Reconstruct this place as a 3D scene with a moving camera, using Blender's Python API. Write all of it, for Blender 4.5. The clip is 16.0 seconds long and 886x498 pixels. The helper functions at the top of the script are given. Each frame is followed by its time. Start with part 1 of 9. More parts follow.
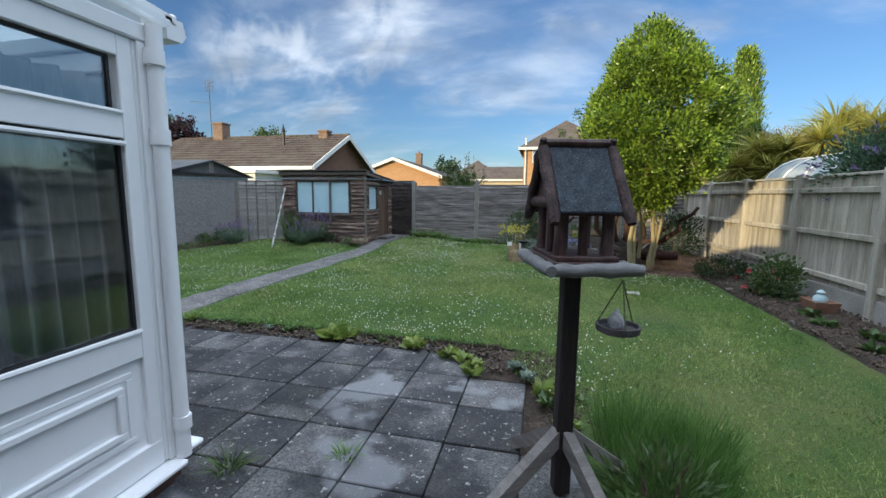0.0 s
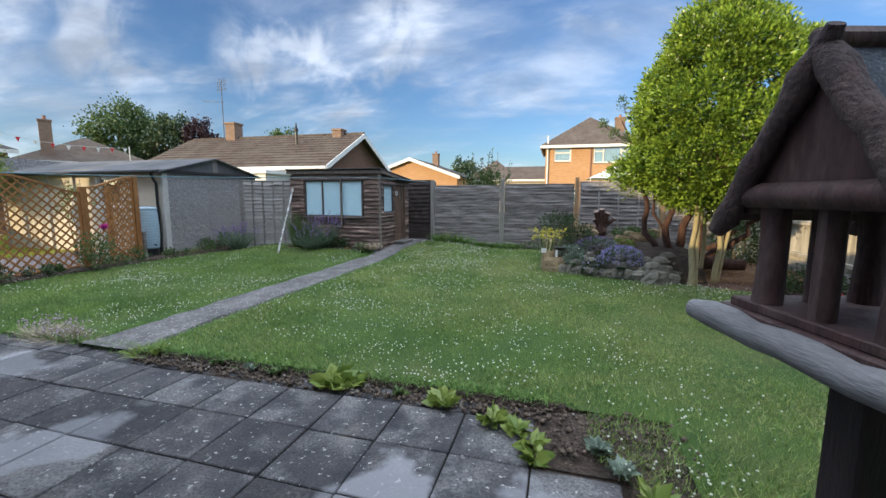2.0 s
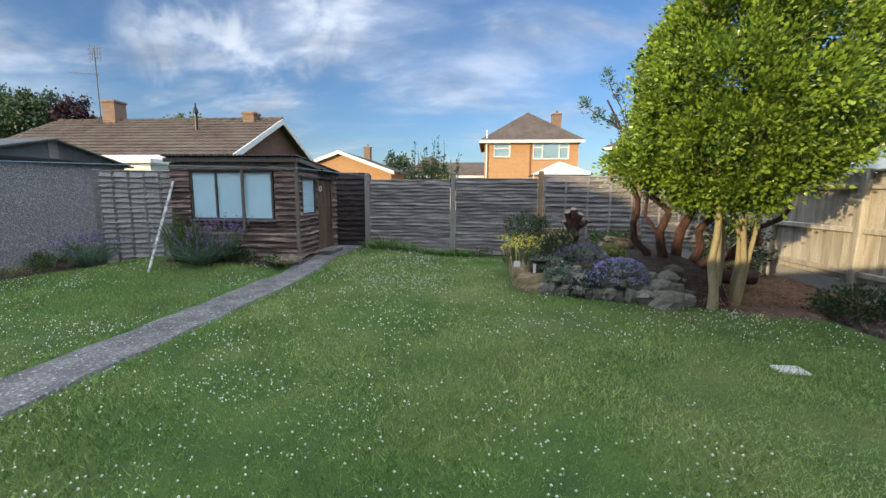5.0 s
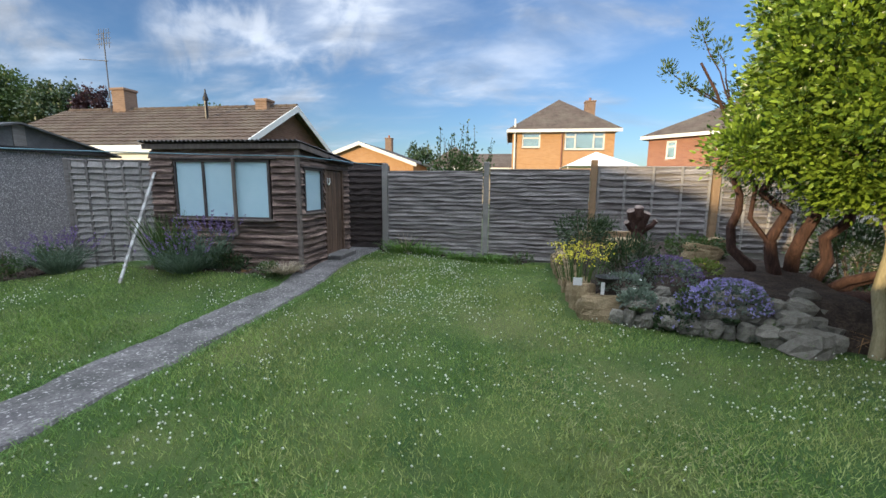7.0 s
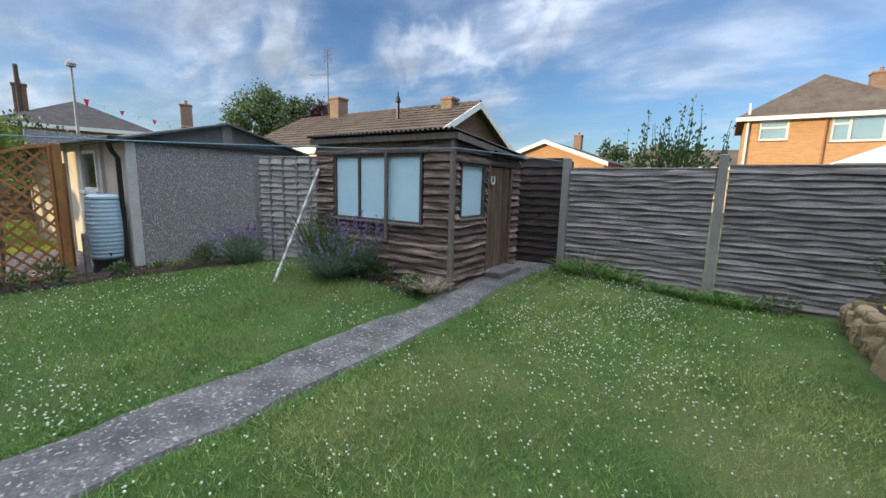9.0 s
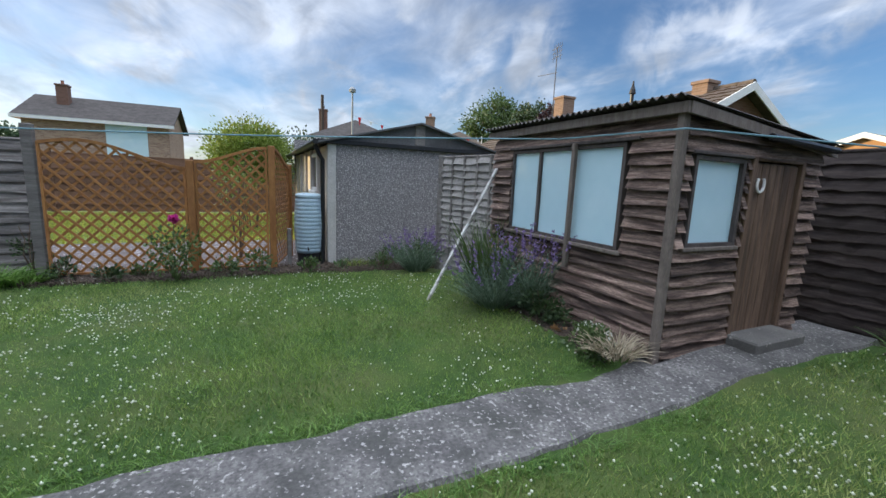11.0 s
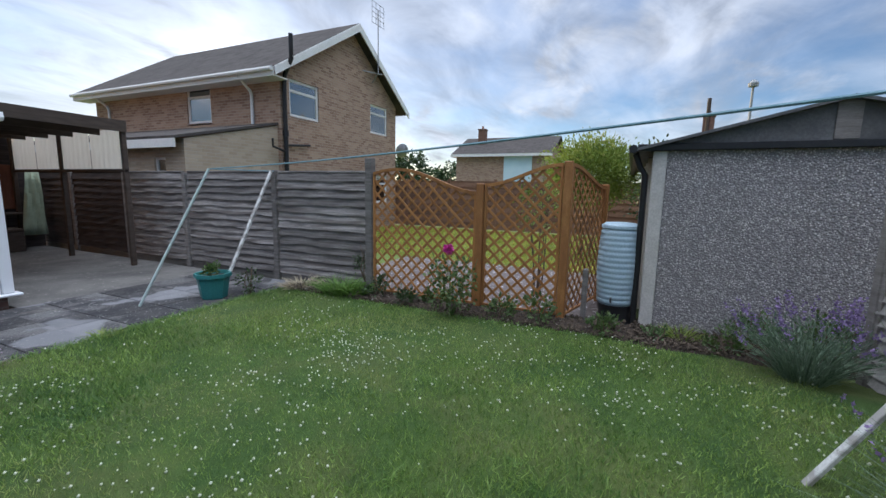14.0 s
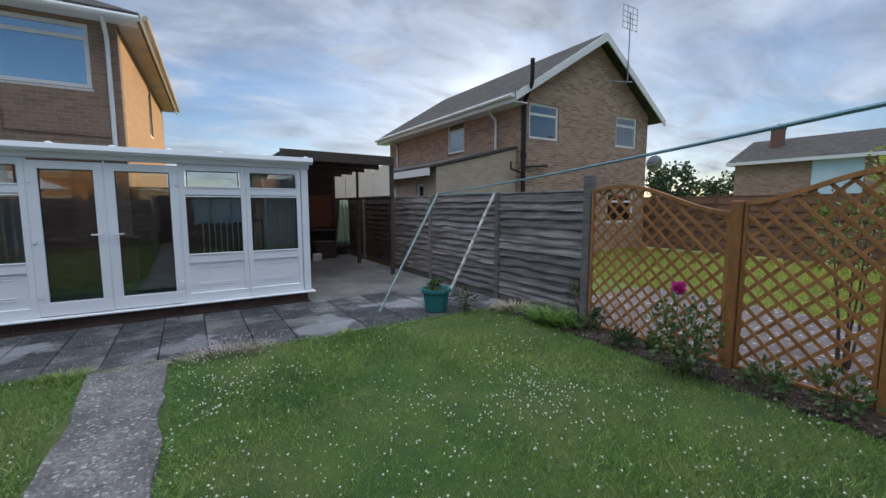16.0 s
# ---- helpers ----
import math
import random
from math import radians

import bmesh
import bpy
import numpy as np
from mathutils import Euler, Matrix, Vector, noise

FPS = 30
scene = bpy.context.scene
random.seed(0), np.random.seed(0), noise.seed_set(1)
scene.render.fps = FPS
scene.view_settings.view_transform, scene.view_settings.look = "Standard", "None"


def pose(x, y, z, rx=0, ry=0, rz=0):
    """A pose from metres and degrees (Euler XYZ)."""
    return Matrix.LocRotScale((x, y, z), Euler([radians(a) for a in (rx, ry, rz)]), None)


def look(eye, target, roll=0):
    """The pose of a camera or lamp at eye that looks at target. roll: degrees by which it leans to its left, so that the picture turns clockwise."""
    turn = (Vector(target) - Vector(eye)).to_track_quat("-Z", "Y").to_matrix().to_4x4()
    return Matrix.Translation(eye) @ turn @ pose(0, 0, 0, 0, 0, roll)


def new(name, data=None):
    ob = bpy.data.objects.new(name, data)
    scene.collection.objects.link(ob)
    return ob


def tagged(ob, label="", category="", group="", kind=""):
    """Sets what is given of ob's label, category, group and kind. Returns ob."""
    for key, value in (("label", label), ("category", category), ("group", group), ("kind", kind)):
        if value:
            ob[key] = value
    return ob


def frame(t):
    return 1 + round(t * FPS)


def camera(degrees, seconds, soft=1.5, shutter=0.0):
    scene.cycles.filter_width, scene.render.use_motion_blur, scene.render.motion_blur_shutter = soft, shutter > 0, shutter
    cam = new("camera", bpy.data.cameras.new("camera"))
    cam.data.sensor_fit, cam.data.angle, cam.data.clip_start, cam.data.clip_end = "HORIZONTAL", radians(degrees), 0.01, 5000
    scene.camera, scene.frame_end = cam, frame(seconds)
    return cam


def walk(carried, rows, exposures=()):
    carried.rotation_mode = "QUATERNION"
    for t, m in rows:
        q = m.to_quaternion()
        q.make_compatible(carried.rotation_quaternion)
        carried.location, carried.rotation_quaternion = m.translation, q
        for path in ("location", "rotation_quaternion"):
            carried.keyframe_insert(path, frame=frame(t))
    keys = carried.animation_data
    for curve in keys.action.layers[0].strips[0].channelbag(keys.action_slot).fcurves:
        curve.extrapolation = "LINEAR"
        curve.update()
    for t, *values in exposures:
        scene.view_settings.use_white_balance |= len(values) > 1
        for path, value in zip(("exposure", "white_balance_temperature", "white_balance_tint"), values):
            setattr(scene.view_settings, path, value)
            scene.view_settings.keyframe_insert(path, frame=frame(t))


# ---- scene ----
cam = camera(94.4, 16.0)
METRES, EYE, TILT, LEAN, TURN = 10.9, 1.5, 0.0, 0.0, 13.3
ROWS = [
    (0.0, 0.0, 0.0, 0.0, 0.08, -7.49, -0.58),
    (0.5, 0.0009, 0.0196, -0.0016, 0.9, -7.52, -0.74),
    (1.0, -0.0007, 0.0432, -0.0016, 1.66, -7.5, -0.75),
    (1.5, -0.0105, 0.0725, -0.0024, 2.2, -7.41, -0.54),
    (2.0, -0.0157, 0.1049, -0.0028, 2.28, -7.31, -0.29),
    (2.5, -0.0178, 0.1386, -0.0004, 2.13, -7.18, -0.19),
    (3.0, -0.0239, 0.1741, -0.0027, 1.55, -7.08, -0.32),
    (3.5, -0.0251, 0.2086, -0.0029, 0.03, -7.02, -0.45),
    (4.0, -0.0259, 0.2416, -0.0018, -2.96, -7.11, -0.49),
    (6.5, -0.0416, 0.4036, -0.0034, -8.52, -8.59, -0.49),
    (7.0, -0.0353, 0.4424, -0.0007, -4.07, -8.73, -0.58),
    (7.5, -0.0341, 0.4807, -0.0025, 1.25, -8.9, -0.81),
    (8.0, -0.0325, 0.5181, -0.0008, 7.21, -9.02, -1.05),
    (8.5, -0.0324, 0.5563, 0.0005, 13.8, -9.14, -1.32),
    (9.0, -0.0383, 0.594, -0.0006, 20.99, -9.11, -1.51),
    (11.5, -0.087, 0.7653, -0.0025, 60.27, -9.57, -2.43),
    (12.0, -0.1078, 0.7913, -0.001, 68.6, -9.82, -2.31),
    (12.5, -0.1284, 0.8176, -0.0006, 76.78, -9.9, -2.11),
    (13.0, -0.1575, 0.835, -0.0013, 84.99, -9.52, -1.88),
    (13.5, -0.1854, 0.8448, 0.002, 93.07, -8.9, -1.68),
    (14.0, -0.2124, 0.8574, 0.0036, 101.25, -8.27, -1.11),
    (14.5, -0.2354, 0.863, 0.0035, 109.58, -7.6, -0.49),
    (15.0, -0.2552, 0.8656, 0.0039, 117.94, -6.99, -0.05),
    (15.5, -0.2645, 0.8718, 0.0057, 126.37, -6.47, 0.1),
    (16.0, -0.2679, 0.8761, 0.0071, 135.02, -6.07, 0.02),
]
walk(cam, [(t, pose(0, 0, EYE, TILT, LEAN, TURN) @ pose(METRES * x, METRES * y, METRES * z, 90 + pitch, roll, yaw)) for t, x, y, z, yaw, pitch, roll in ROWS],
     exposures=[(0.0, 0.2, 5760, 10), (2.0, 0.34, 5850, 13), (3.5, 0.26, 5900, 13), (9.0, 0.34, 5950, 13), (11.5, 0.32, 5950, 14), (14.5, 0.12, 5950, 15), (16.0, -0.12, 5920, 14)])

# ---- world and light ----
SUN_AZ, SUN_EL = math.atan2(-0.63, -0.776), radians(10.75)
world = bpy.data.worlds.new("sky")
scene.world = world
world.use_nodes = True
wn, wl = world.node_tree.nodes, world.node_tree.links
wn.clear()
sky = wn.new("ShaderNodeTexSky")
sky.sky_type, sky.sun_disc = "NISHITA", False
sky.sun_elevation, sky.sun_rotation = SUN_EL, SUN_AZ
sky.air_density, sky.dust_density, sky.ozone_density = 1.0, 0.6, 2.0
tc = wn.new("ShaderNodeTexCoord")
sep = wn.new("ShaderNodeSeparateXYZ")
wl.new(tc.outputs["Generated"], sep.inputs[0])


def wmath(op, a, b=0.0, c=None):
    n = wn.new("ShaderNodeMath")
    n.operation = op
    for i, v in enumerate((a, b) if c is None else (a, b, c)):
        if isinstance(v, (int, float)):
            n.inputs[i].default_value = v
        else:
            wl.new(v, n.inputs[i])
    return n.outputs[0]


PUFFS = [((-0.586, 0.757, 0.29), 8.0), ((-0.36, 0.868, 0.345), 8.0), ((-0.46, 0.84, 0.285), 7.0), ((-0.769, 0.579, 0.27), 7.0), ((-0.962, -0.004, 0.274), 4.0), ((-0.956, 0.125, 0.255), 4.5)]
up = wmath("MAXIMUM", sep.outputs[2], 0.0)
den = wmath("ADD", up, 0.22)
flat = wn.new("ShaderNodeCombineXYZ")
wl.new(wmath("DIVIDE", sep.outputs[0], den), flat.inputs[0])
wl.new(wmath("DIVIDE", sep.outputs[1], den), flat.inputs[1])


def wnoise(scale, detail, rough, distort, shift):
    mp = wn.new("ShaderNodeMapping")
    mp.inputs["Location"].default_value = shift
    mp.inputs["Rotation"].default_value = (0, 0, 0.5)
    mp.inputs["Scale"].default_value = (1.0, 1.55, 1.0)
    wl.new(flat.outputs[0], mp.inputs[0])
    n = wn.new("ShaderNodeTexNoise")
    n.inputs["Scale"].default_value, n.inputs["Detail"].default_value = scale, detail
    n.inputs["Roughness"].default_value, n.inputs["Distortion"].default_value = rough, distort
    wl.new(mp.outputs[0], n.inputs["Vector"])
    return n.outputs["Fac"]


def wrange(v, a, b, lo=0.0, hi=1.0):
    n = wn.new("ShaderNodeMapRange")
    n.interpolation_type = "SMOOTHSTEP"
    wl.new(v, n.inputs[0])
    for i, k in enumerate((a, b, lo, hi)):
        n.inputs[1 + i].default_value = k
    return n.outputs[0]


sunward = wn.new("ShaderNodeVectorMath")
sunward.operation = "DOT_PRODUCT"
wl.new(tc.outputs["Generated"], sunward.inputs[0])
sunward.inputs[1].default_value = (math.sin(SUN_AZ) * math.cos(SUN_EL), math.cos(SUN_AZ) * math.cos(SUN_EL), math.sin(SUN_EL))
toward = wrange(sunward.outputs["Value"], -0.7, 0.9)
# thin veil everywhere, denser puffs, more cover towards the sun and overhead
cover = wmath("ADD", wnoise(1.0, 7.0, 0.55, 0.4, (3.1, 0.4, 0.0)), wmath("MULTIPLY", toward, 0.16))
cover = wmath("ADD", cover, wmath("MULTIPLY", up, 0.16))
veil = wrange(cover, 0.44, 0.86)
puff = wmath("MULTIPLY", wrange(wnoise(2.4, 6.0, 0.52, 0.3, (1.7, 2.2, 4.0)), 0.5, 0.7), wrange(cover, 0.45, 0.7))
clear = wmath("MULTIPLY", wmath("SUBTRACT", 1.0, wmath("MULTIPLY", veil, 0.75)), wmath("SUBTRACT", 1.0, wmath("MULTIPLY", puff, 0.8)))
clear = wmath("MULTIPLY", clear, wmath("SUBTRACT", 1.0, wmath("MULTIPLY", wrange(up, 0.42, 0.85), 0.55)))
# a few brighter cumulus scraps
grain = wn.new("ShaderNodeTexNoise")
grain.inputs["Scale"].default_value, grain.inputs["Detail"].default_value, grain.inputs["Roughness"].default_value, grain.inputs["Distortion"].default_value = 7.0, 6.0, 0.52, 0.5
wl.new(tc.outputs["Generated"], grain.inputs["Vector"])
for direction, reach in PUFFS:
    near = wn.new("ShaderNodeVectorMath")
    near.operation = "DOT_PRODUCT"
    wl.new(tc.outputs["Generated"], near.inputs[0])
    near.inputs[1].default_value = Vector(direction).normalized()
    core = wmath("MULTIPLY", wrange(near.outputs["Value"], math.cos(radians(reach)), math.cos(radians(reach * 0.1))), wrange(grain.outputs["Fac"], 0.36, 0.66))
    clear = wmath("MULTIPLY", clear, wmath("SUBTRACT", 1.0, wmath("MULTIPLY", wrange(core, 0.05, 0.9), 0.7)))
mask = wmath("SUBTRACT", 1.0, clear)
glow = wmath("ADD", wmath("POWER", wmath("MAXIMUM", sunward.outputs["Value"], 0.0), 24.0), 0.0)
overhead = wrange(up, 0.42, 0.95)
shade = wrange(wnoise(1.9, 6.0, 0.58, 0.5, (5.3, 1.1, 2.0)), 0.3, 0.7, 3.4, 7.0)
cloud_level = wmath("ADD", wmath("ADD", shade, wmath("MULTIPLY", glow, 0.4)), wmath("MULTIPLY", overhead, 24.0))
cloud = wn.new("ShaderNodeVectorMath")
cloud.operation = "SCALE"
cloud.inputs[0].default_value = (0.94, 1.0, 1.04)
wl.new(cloud_level, cloud.inputs["Scale"])
skymul = wn.new("ShaderNodeVectorMath")
skymul.operation = "MULTIPLY"
wl.new(sky.outputs[0], skymul.inputs[0])
skymul.inputs[1].default_value = (0.82, 0.95, 1.12)
mixc = wn.new("ShaderNodeMix")
mixc.data_type = "RGBA"
wl.new(mask, mixc.inputs["Factor"])
wl.new(skymul.outputs[0], mixc.inputs["A"])
wl.new(cloud.outputs[0], mixc.inputs["B"])
back = wn.new("ShaderNodeBackground")
back.inputs["Strength"].default_value = 0.12
wl.new(mixc.outputs["Result"], back.inputs["Color"])
wout = wn.new("ShaderNodeOutputWorld")
wl.new(back.outputs[0], wout.inputs[0])

sun_data = bpy.data.lights.new("sun", "SUN")
sun_data.energy, sun_data.angle, sun_data.color = 5.0, radians(0.6), (1.0, 0.76, 0.41)
sun = new("sun", sun_data)
toward_sun = Vector((math.sin(SUN_AZ) * math.cos(SUN_EL), math.cos(SUN_AZ) * math.cos(SUN_EL), math.sin(SUN_EL)))
sun.matrix_world = look(toward_sun * 60, (0, 0, 0))


# ---- materials ----
def surf(name, c1, c2, scale=6.0, rough=0.7, bump=0.3, stretch=(1, 1, 1), c3=None, scale3=1.3, amount3=0.5, metal=0.0, vary=0.0, fine=60.0,
         spots=None, spot_scale=30.0, spot_at=0.7, coat=0.0, bump_dist=0.004, pattern=None, spec=0.3, grime=0.45, edge3=(0.45, 0.65)):
    m = bpy.data.materials.new(name)
    m.use_nodes = True
    nt, nl = m.node_tree.nodes, m.node_tree.links
    bs = nt["Principled BSDF"]
    bs.inputs["Roughness"].default_value, bs.inputs["Metallic"].default_value = rough, metal
    bs.inputs["Coat Weight"].default_value = coat
    bs.inputs["Specular IOR Level"].default_value = spec
    tex = nt.new("ShaderNodeTexCoord")
    mp = nt.new("ShaderNodeMapping")
    mp.inputs["Scale"].default_value = stretch
    info = nt.new("ShaderNodeObjectInfo")
    shift = nt.new("ShaderNodeVectorMath")
    shift.operation = "SCALE"
    shift.inputs[0].default_value = (7.0, 3.0, 5.0)
    nl.new(info.outputs["Random"], shift.inputs["Scale"])
    nl.new(shift.outputs[0], mp.inputs["Location"])
    nl.new(tex.outputs["Object"], mp.inputs[0])

    def nz(sc, detail, rg=0.6):
        n = nt.new("ShaderNodeTexNoise")
        n.inputs["Scale"].default_value, n.inputs["Detail"].default_value, n.inputs["Roughness"].default_value = sc, detail, rg
        nl.new(mp.outputs[0], n.inputs["Vector"])
        return n.outputs["Fac"]

    def rng(v, a, b):
        n = nt.new("ShaderNodeMapRange")
        nl.new(v, n.inputs[0])
        n.inputs[1].default_value, n.inputs[2].default_value = a, b
        return n.outputs[0]

    def mix(f, a, b):
        n = nt.new("ShaderNodeMix")
        n.data_type = "RGBA"
        if isinstance(f, float):
            n.inputs["Factor"].default_value = f
        else:
            nl.new(f, n.inputs["Factor"])
        for key, v in (("A", a), ("B", b)):
            if isinstance(v, tuple):
                n.inputs[key].default_value = (*v, 1)
            else:
                nl.new(v, n.inputs[key])
        return n.outputs["Result"]

    small = nz(fine, 4.0)
    col = mix(rng(nz(scale, 6.0), 0.32, 0.68), c1, c2)
    if c3:
        f3 = nt.new("ShaderNodeMath")
        f3.operation = "MULTIPLY"
        f3.inputs[1].default_value = amount3
        nl.new(rng(nz(scale3, 6.0, 0.62), *edge3), f3.inputs[0])
        col = mix(f3.outputs[0], col, c3)
    if spots:
        col = mix(rng(nz(spot_scale, 3.0, 0.5), spot_at, spot_at + 0.05), col, spots)
    dark = tuple(v * 0.62 for v in c1)
    fm = nt.new("ShaderNodeMath")
    fm.operation = "MULTIPLY"
    fm.inputs[1].default_value = grime
    nl.new(rng(small, 0.62, 0.36), fm.inputs[0])
    col = mix(fm.outputs[0], col, dark)
    height = small
    if pattern:
        col, height = pattern(nt, nl, tex, col, mix, small)
    if vary:
        hv = nt.new("ShaderNodeHueSaturation")
        vr = nt.new("ShaderNodeMapRange")
        nl.new(info.outputs["Random"], vr.inputs[0])
        vr.inputs[3].default_value, vr.inputs[4].default_value = 1 - vary, 1 + vary
        nl.new(vr.outputs[0], hv.inputs["Value"])
        nl.new(col, hv.inputs["Color"])
        col = hv.outputs[0]
    nl.new(col, bs.inputs["Base Color"])
    if bump:
        bp = nt.new("ShaderNodeBump")
        bp.inputs["Strength"].default_value, bp.inputs["Distance"].default_value = bump, bump_dist
        nl.new(height, bp.inputs["Height"])
        nl.new(bp.outputs[0], bs.inputs["Normal"])
    return m


def bricks(mortar, c_a, c_b, width=0.225, high=0.075, joint=0.008):
    """A brick pattern for surf(): x + y runs along any upright wall."""
    def add(nt, nl, tex, col, mix, small):
        s = nt.new("ShaderNodeSeparateXYZ")
        nl.new(tex.outputs["Object"], s.inputs[0])
        a = nt.new("ShaderNodeMath")
        nl.new(s.outputs[0], a.inputs[0])
        nl.new(s.outputs[1], a.inputs[1])
        c = nt.new("ShaderNodeCombineXYZ")
        nl.new(a.outputs[0], c.inputs[0])
        nl.new(s.outputs[2], c.inputs[1])
        b = nt.new("ShaderNodeTexBrick")
        b.inputs["Scale"].default_value = 1.0
        b.inputs["Brick Width"].default_value, b.inputs["Row Height"].default_value = width, high
        b.inputs["Mortar Size"].default_value, b.inputs["Mortar Smooth"].default_value = joint, 0.2
        b.inputs["Bias"].default_value = 0.0
        b.inputs["Color1"].default_value, b.inputs["Color2"].default_value = (*c_a, 1), (*c_b, 1)
        b.inputs["Mortar"].default_value = (*mortar, 1)
        nl.new(c.outputs[0], b.inputs["Vector"])
        inv = nt.new("ShaderNodeMath")
        inv.operation = "SUBTRACT"
        inv.inputs[0].default_value = 1.0
        nl.new(b.outputs["Fac"], inv.inputs[1])
        return mix(0.35, b.outputs["Color"], col), inv.outputs[0]
    return add


def glass_mat(name, tint=(0.8, 0.86, 0.88), rough=0.02, gloss=0.3):
    m = bpy.data.materials.new(name)
    m.use_nodes = True
    nt, nl = m.node_tree.nodes, m.node_tree.links
    nt.clear()
    fr = nt.new("ShaderNodeFresnel")
    fr.inputs[0].default_value = 1.5
    tr, gl, mx, out = (nt.new(k) for k in ("ShaderNodeBsdfTransparent", "ShaderNodeBsdfGlossy", "ShaderNodeMixShader", "ShaderNodeOutputMaterial"))
    tr.inputs[0].default_value = (*tint, 1)
    gl.inputs["Roughness"].default_value = rough
    wob = nt.new("ShaderNodeTexNoise")
    wob.inputs["Scale"].default_value = 2.5
    bp = nt.new("ShaderNodeBump")
    bp.inputs["Strength"].default_value, bp.inputs["Distance"].default_value = 0.15, 0.01
    nl.new(wob.outputs["Fac"], bp.inputs["Height"])
    nl.new(bp.outputs[0], gl.inputs["Normal"])
    add = nt.new("ShaderNodeMath")
    add.inputs[1].default_value = gloss
    nl.new(fr.outputs[0], add.inputs[0])
    nl.new(add.outputs[0], mx.inputs[0])
    nl.new(tr.outputs[0], mx.inputs[1])
    nl.new(gl.outputs[0], mx.inputs[2])
    nl.new(mx.outputs[0], out.inputs[0])
    return m


def leaf_mat(name, c1, c2, rough=0.45, through_light=0.35, scale=9.0):
    m = bpy.data.materials.new(name)
    m.use_nodes = True
    nt, nl = m.node_tree.nodes, m.node_tree.links
    bs, out = nt["Principled BSDF"], nt["Material Output"]
    bs.inputs["Roughness"].default_value = rough
    geo = nt.new("ShaderNodeNewGeometry")
    tex = nt.new("ShaderNodeTexCoord")
    n = nt.new("ShaderNodeTexNoise")
    n.inputs["Scale"].default_value, n.inputs["Detail"].default_value = scale, 4.0
    nl.new(tex.outputs["Object"], n.inputs["Vector"])
    ad = nt.new("ShaderNodeMath")
    ad.operation = "MULTIPLY_ADD"
    nl.new(geo.outputs["Random Per Island"], ad.inputs[0])
    ad.inputs[1].default_value = 0.6
    nl.new(n.outputs["Fac"], ad.inputs[2])
    mr = nt.new("ShaderNodeMapRange")
    nl.new(ad.outputs[0], mr.inputs[0])
    mr.inputs[1].default_value, mr.inputs[2].default_value = 0.45, 1.1
    mx = nt.new("ShaderNodeMix")
    mx.data_type = "RGBA"
    nl.new(mr.outputs[0], mx.inputs["Factor"])
    mx.inputs["A"].default_value, mx.inputs["B"].default_value = (*c1, 1), (*c2, 1)
    nl.new(mx.outputs["Result"], bs.inputs["Base Color"])
    tl = nt.new("ShaderNodeBsdfTranslucent")
    nl.new(mx.outputs["Result"], tl.inputs[0])
    ms = nt.new("ShaderNodeMixShader")
    ms.inputs[0].default_value = through_light
    nl.new(bs.outputs[0], ms.inputs[1])
    nl.new(tl.outputs[0], ms.inputs[2])
    nl.new(ms.outputs[0], out.inputs[0])
    return m


PVC = surf("white_upvc", (0.86, 0.87, 0.88), (0.83, 0.84, 0.86), 1.5, 0.3, 0.03, c3=(0.76, 0.77, 0.77), scale3=0.8, amount3=0.3, fine=25, grime=0.04, spec=0.5)
def washed(nt, nl, tex, col, mix, small):
    """Pale washed stains that run on from slab to slab, and sandy wear."""
    geo = nt.new("ShaderNodeNewGeometry")

    def patch(scale, a, b, rough):
        n = nt.new("ShaderNodeTexNoise")
        n.inputs["Scale"].default_value, n.inputs["Detail"].default_value, n.inputs["Roughness"].default_value = scale, 5.0, rough
        nl.new(geo.outputs["Position"], n.inputs["Vector"])
        r = nt.new("ShaderNodeMapRange")
        nl.new(n.outputs["Fac"], r.inputs[0])
        r.inputs[1].default_value, r.inputs[2].default_value = a, b
        r.inputs[4].default_value = 0.6
        return r.outputs[0]
    col = mix(patch(1.3, 0.56, 0.6, 0.45), col, (0.22, 0.222, 0.235))
    return mix(patch(0.8, 0.6, 0.72, 0.7), col, (0.2, 0.18, 0.15)), small


SLAB = surf("paving_slab", (0.03, 0.031, 0.036), (0.085, 0.08, 0.078), 4.5, 0.92, 1.0, c3=(0.235, 0.228, 0.222), scale3=1.4, amount3=0.5, vary=0.22, fine=70, grime=0.7, edge3=(0.5, 0.6),
            spots=(0.33, 0.33, 0.31), spot_scale=30, spot_at=0.64, bump_dist=0.006, pattern=washed)
CONCRETE = surf("old_concrete", (0.11, 0.105, 0.10), (0.2, 0.19, 0.175), 2.2, 0.92, 0.7, c3=(0.07, 0.068, 0.066), scale3=0.8, amount3=0.75, fine=70,
                spots=(0.36, 0.34, 0.31), spot_scale=20, spot_at=0.66, bump_dist=0.008)
PATHMAT = surf("path_concrete", (0.085, 0.081, 0.081), (0.225, 0.212, 0.205), 3.6, 0.95, 1.0, c3=(0.05, 0.052, 0.045), scale3=1.6, amount3=0.85, fine=45, grime=0.75,
               spots=(0.35, 0.335, 0.325), spot_scale=34, spot_at=0.59, bump_dist=0.012)
SOIL = surf("garden_soil", (0.03, 0.022, 0.017), (0.095, 0.068, 0.05), 9, 0.95, 1.0, fine=45, bump_dist=0.04, grime=0.7, spots=(0.17, 0.13, 0.095), spot_scale=40, spot_at=0.66)
TURF = surf("turf", (0.03, 0.07, 0.012), (0.068, 0.118, 0.02), 2.2, 0.9, 0.9, c3=(0.145, 0.148, 0.05), scale3=0.9, amount3=0.62, fine=110, bump_dist=0.02)
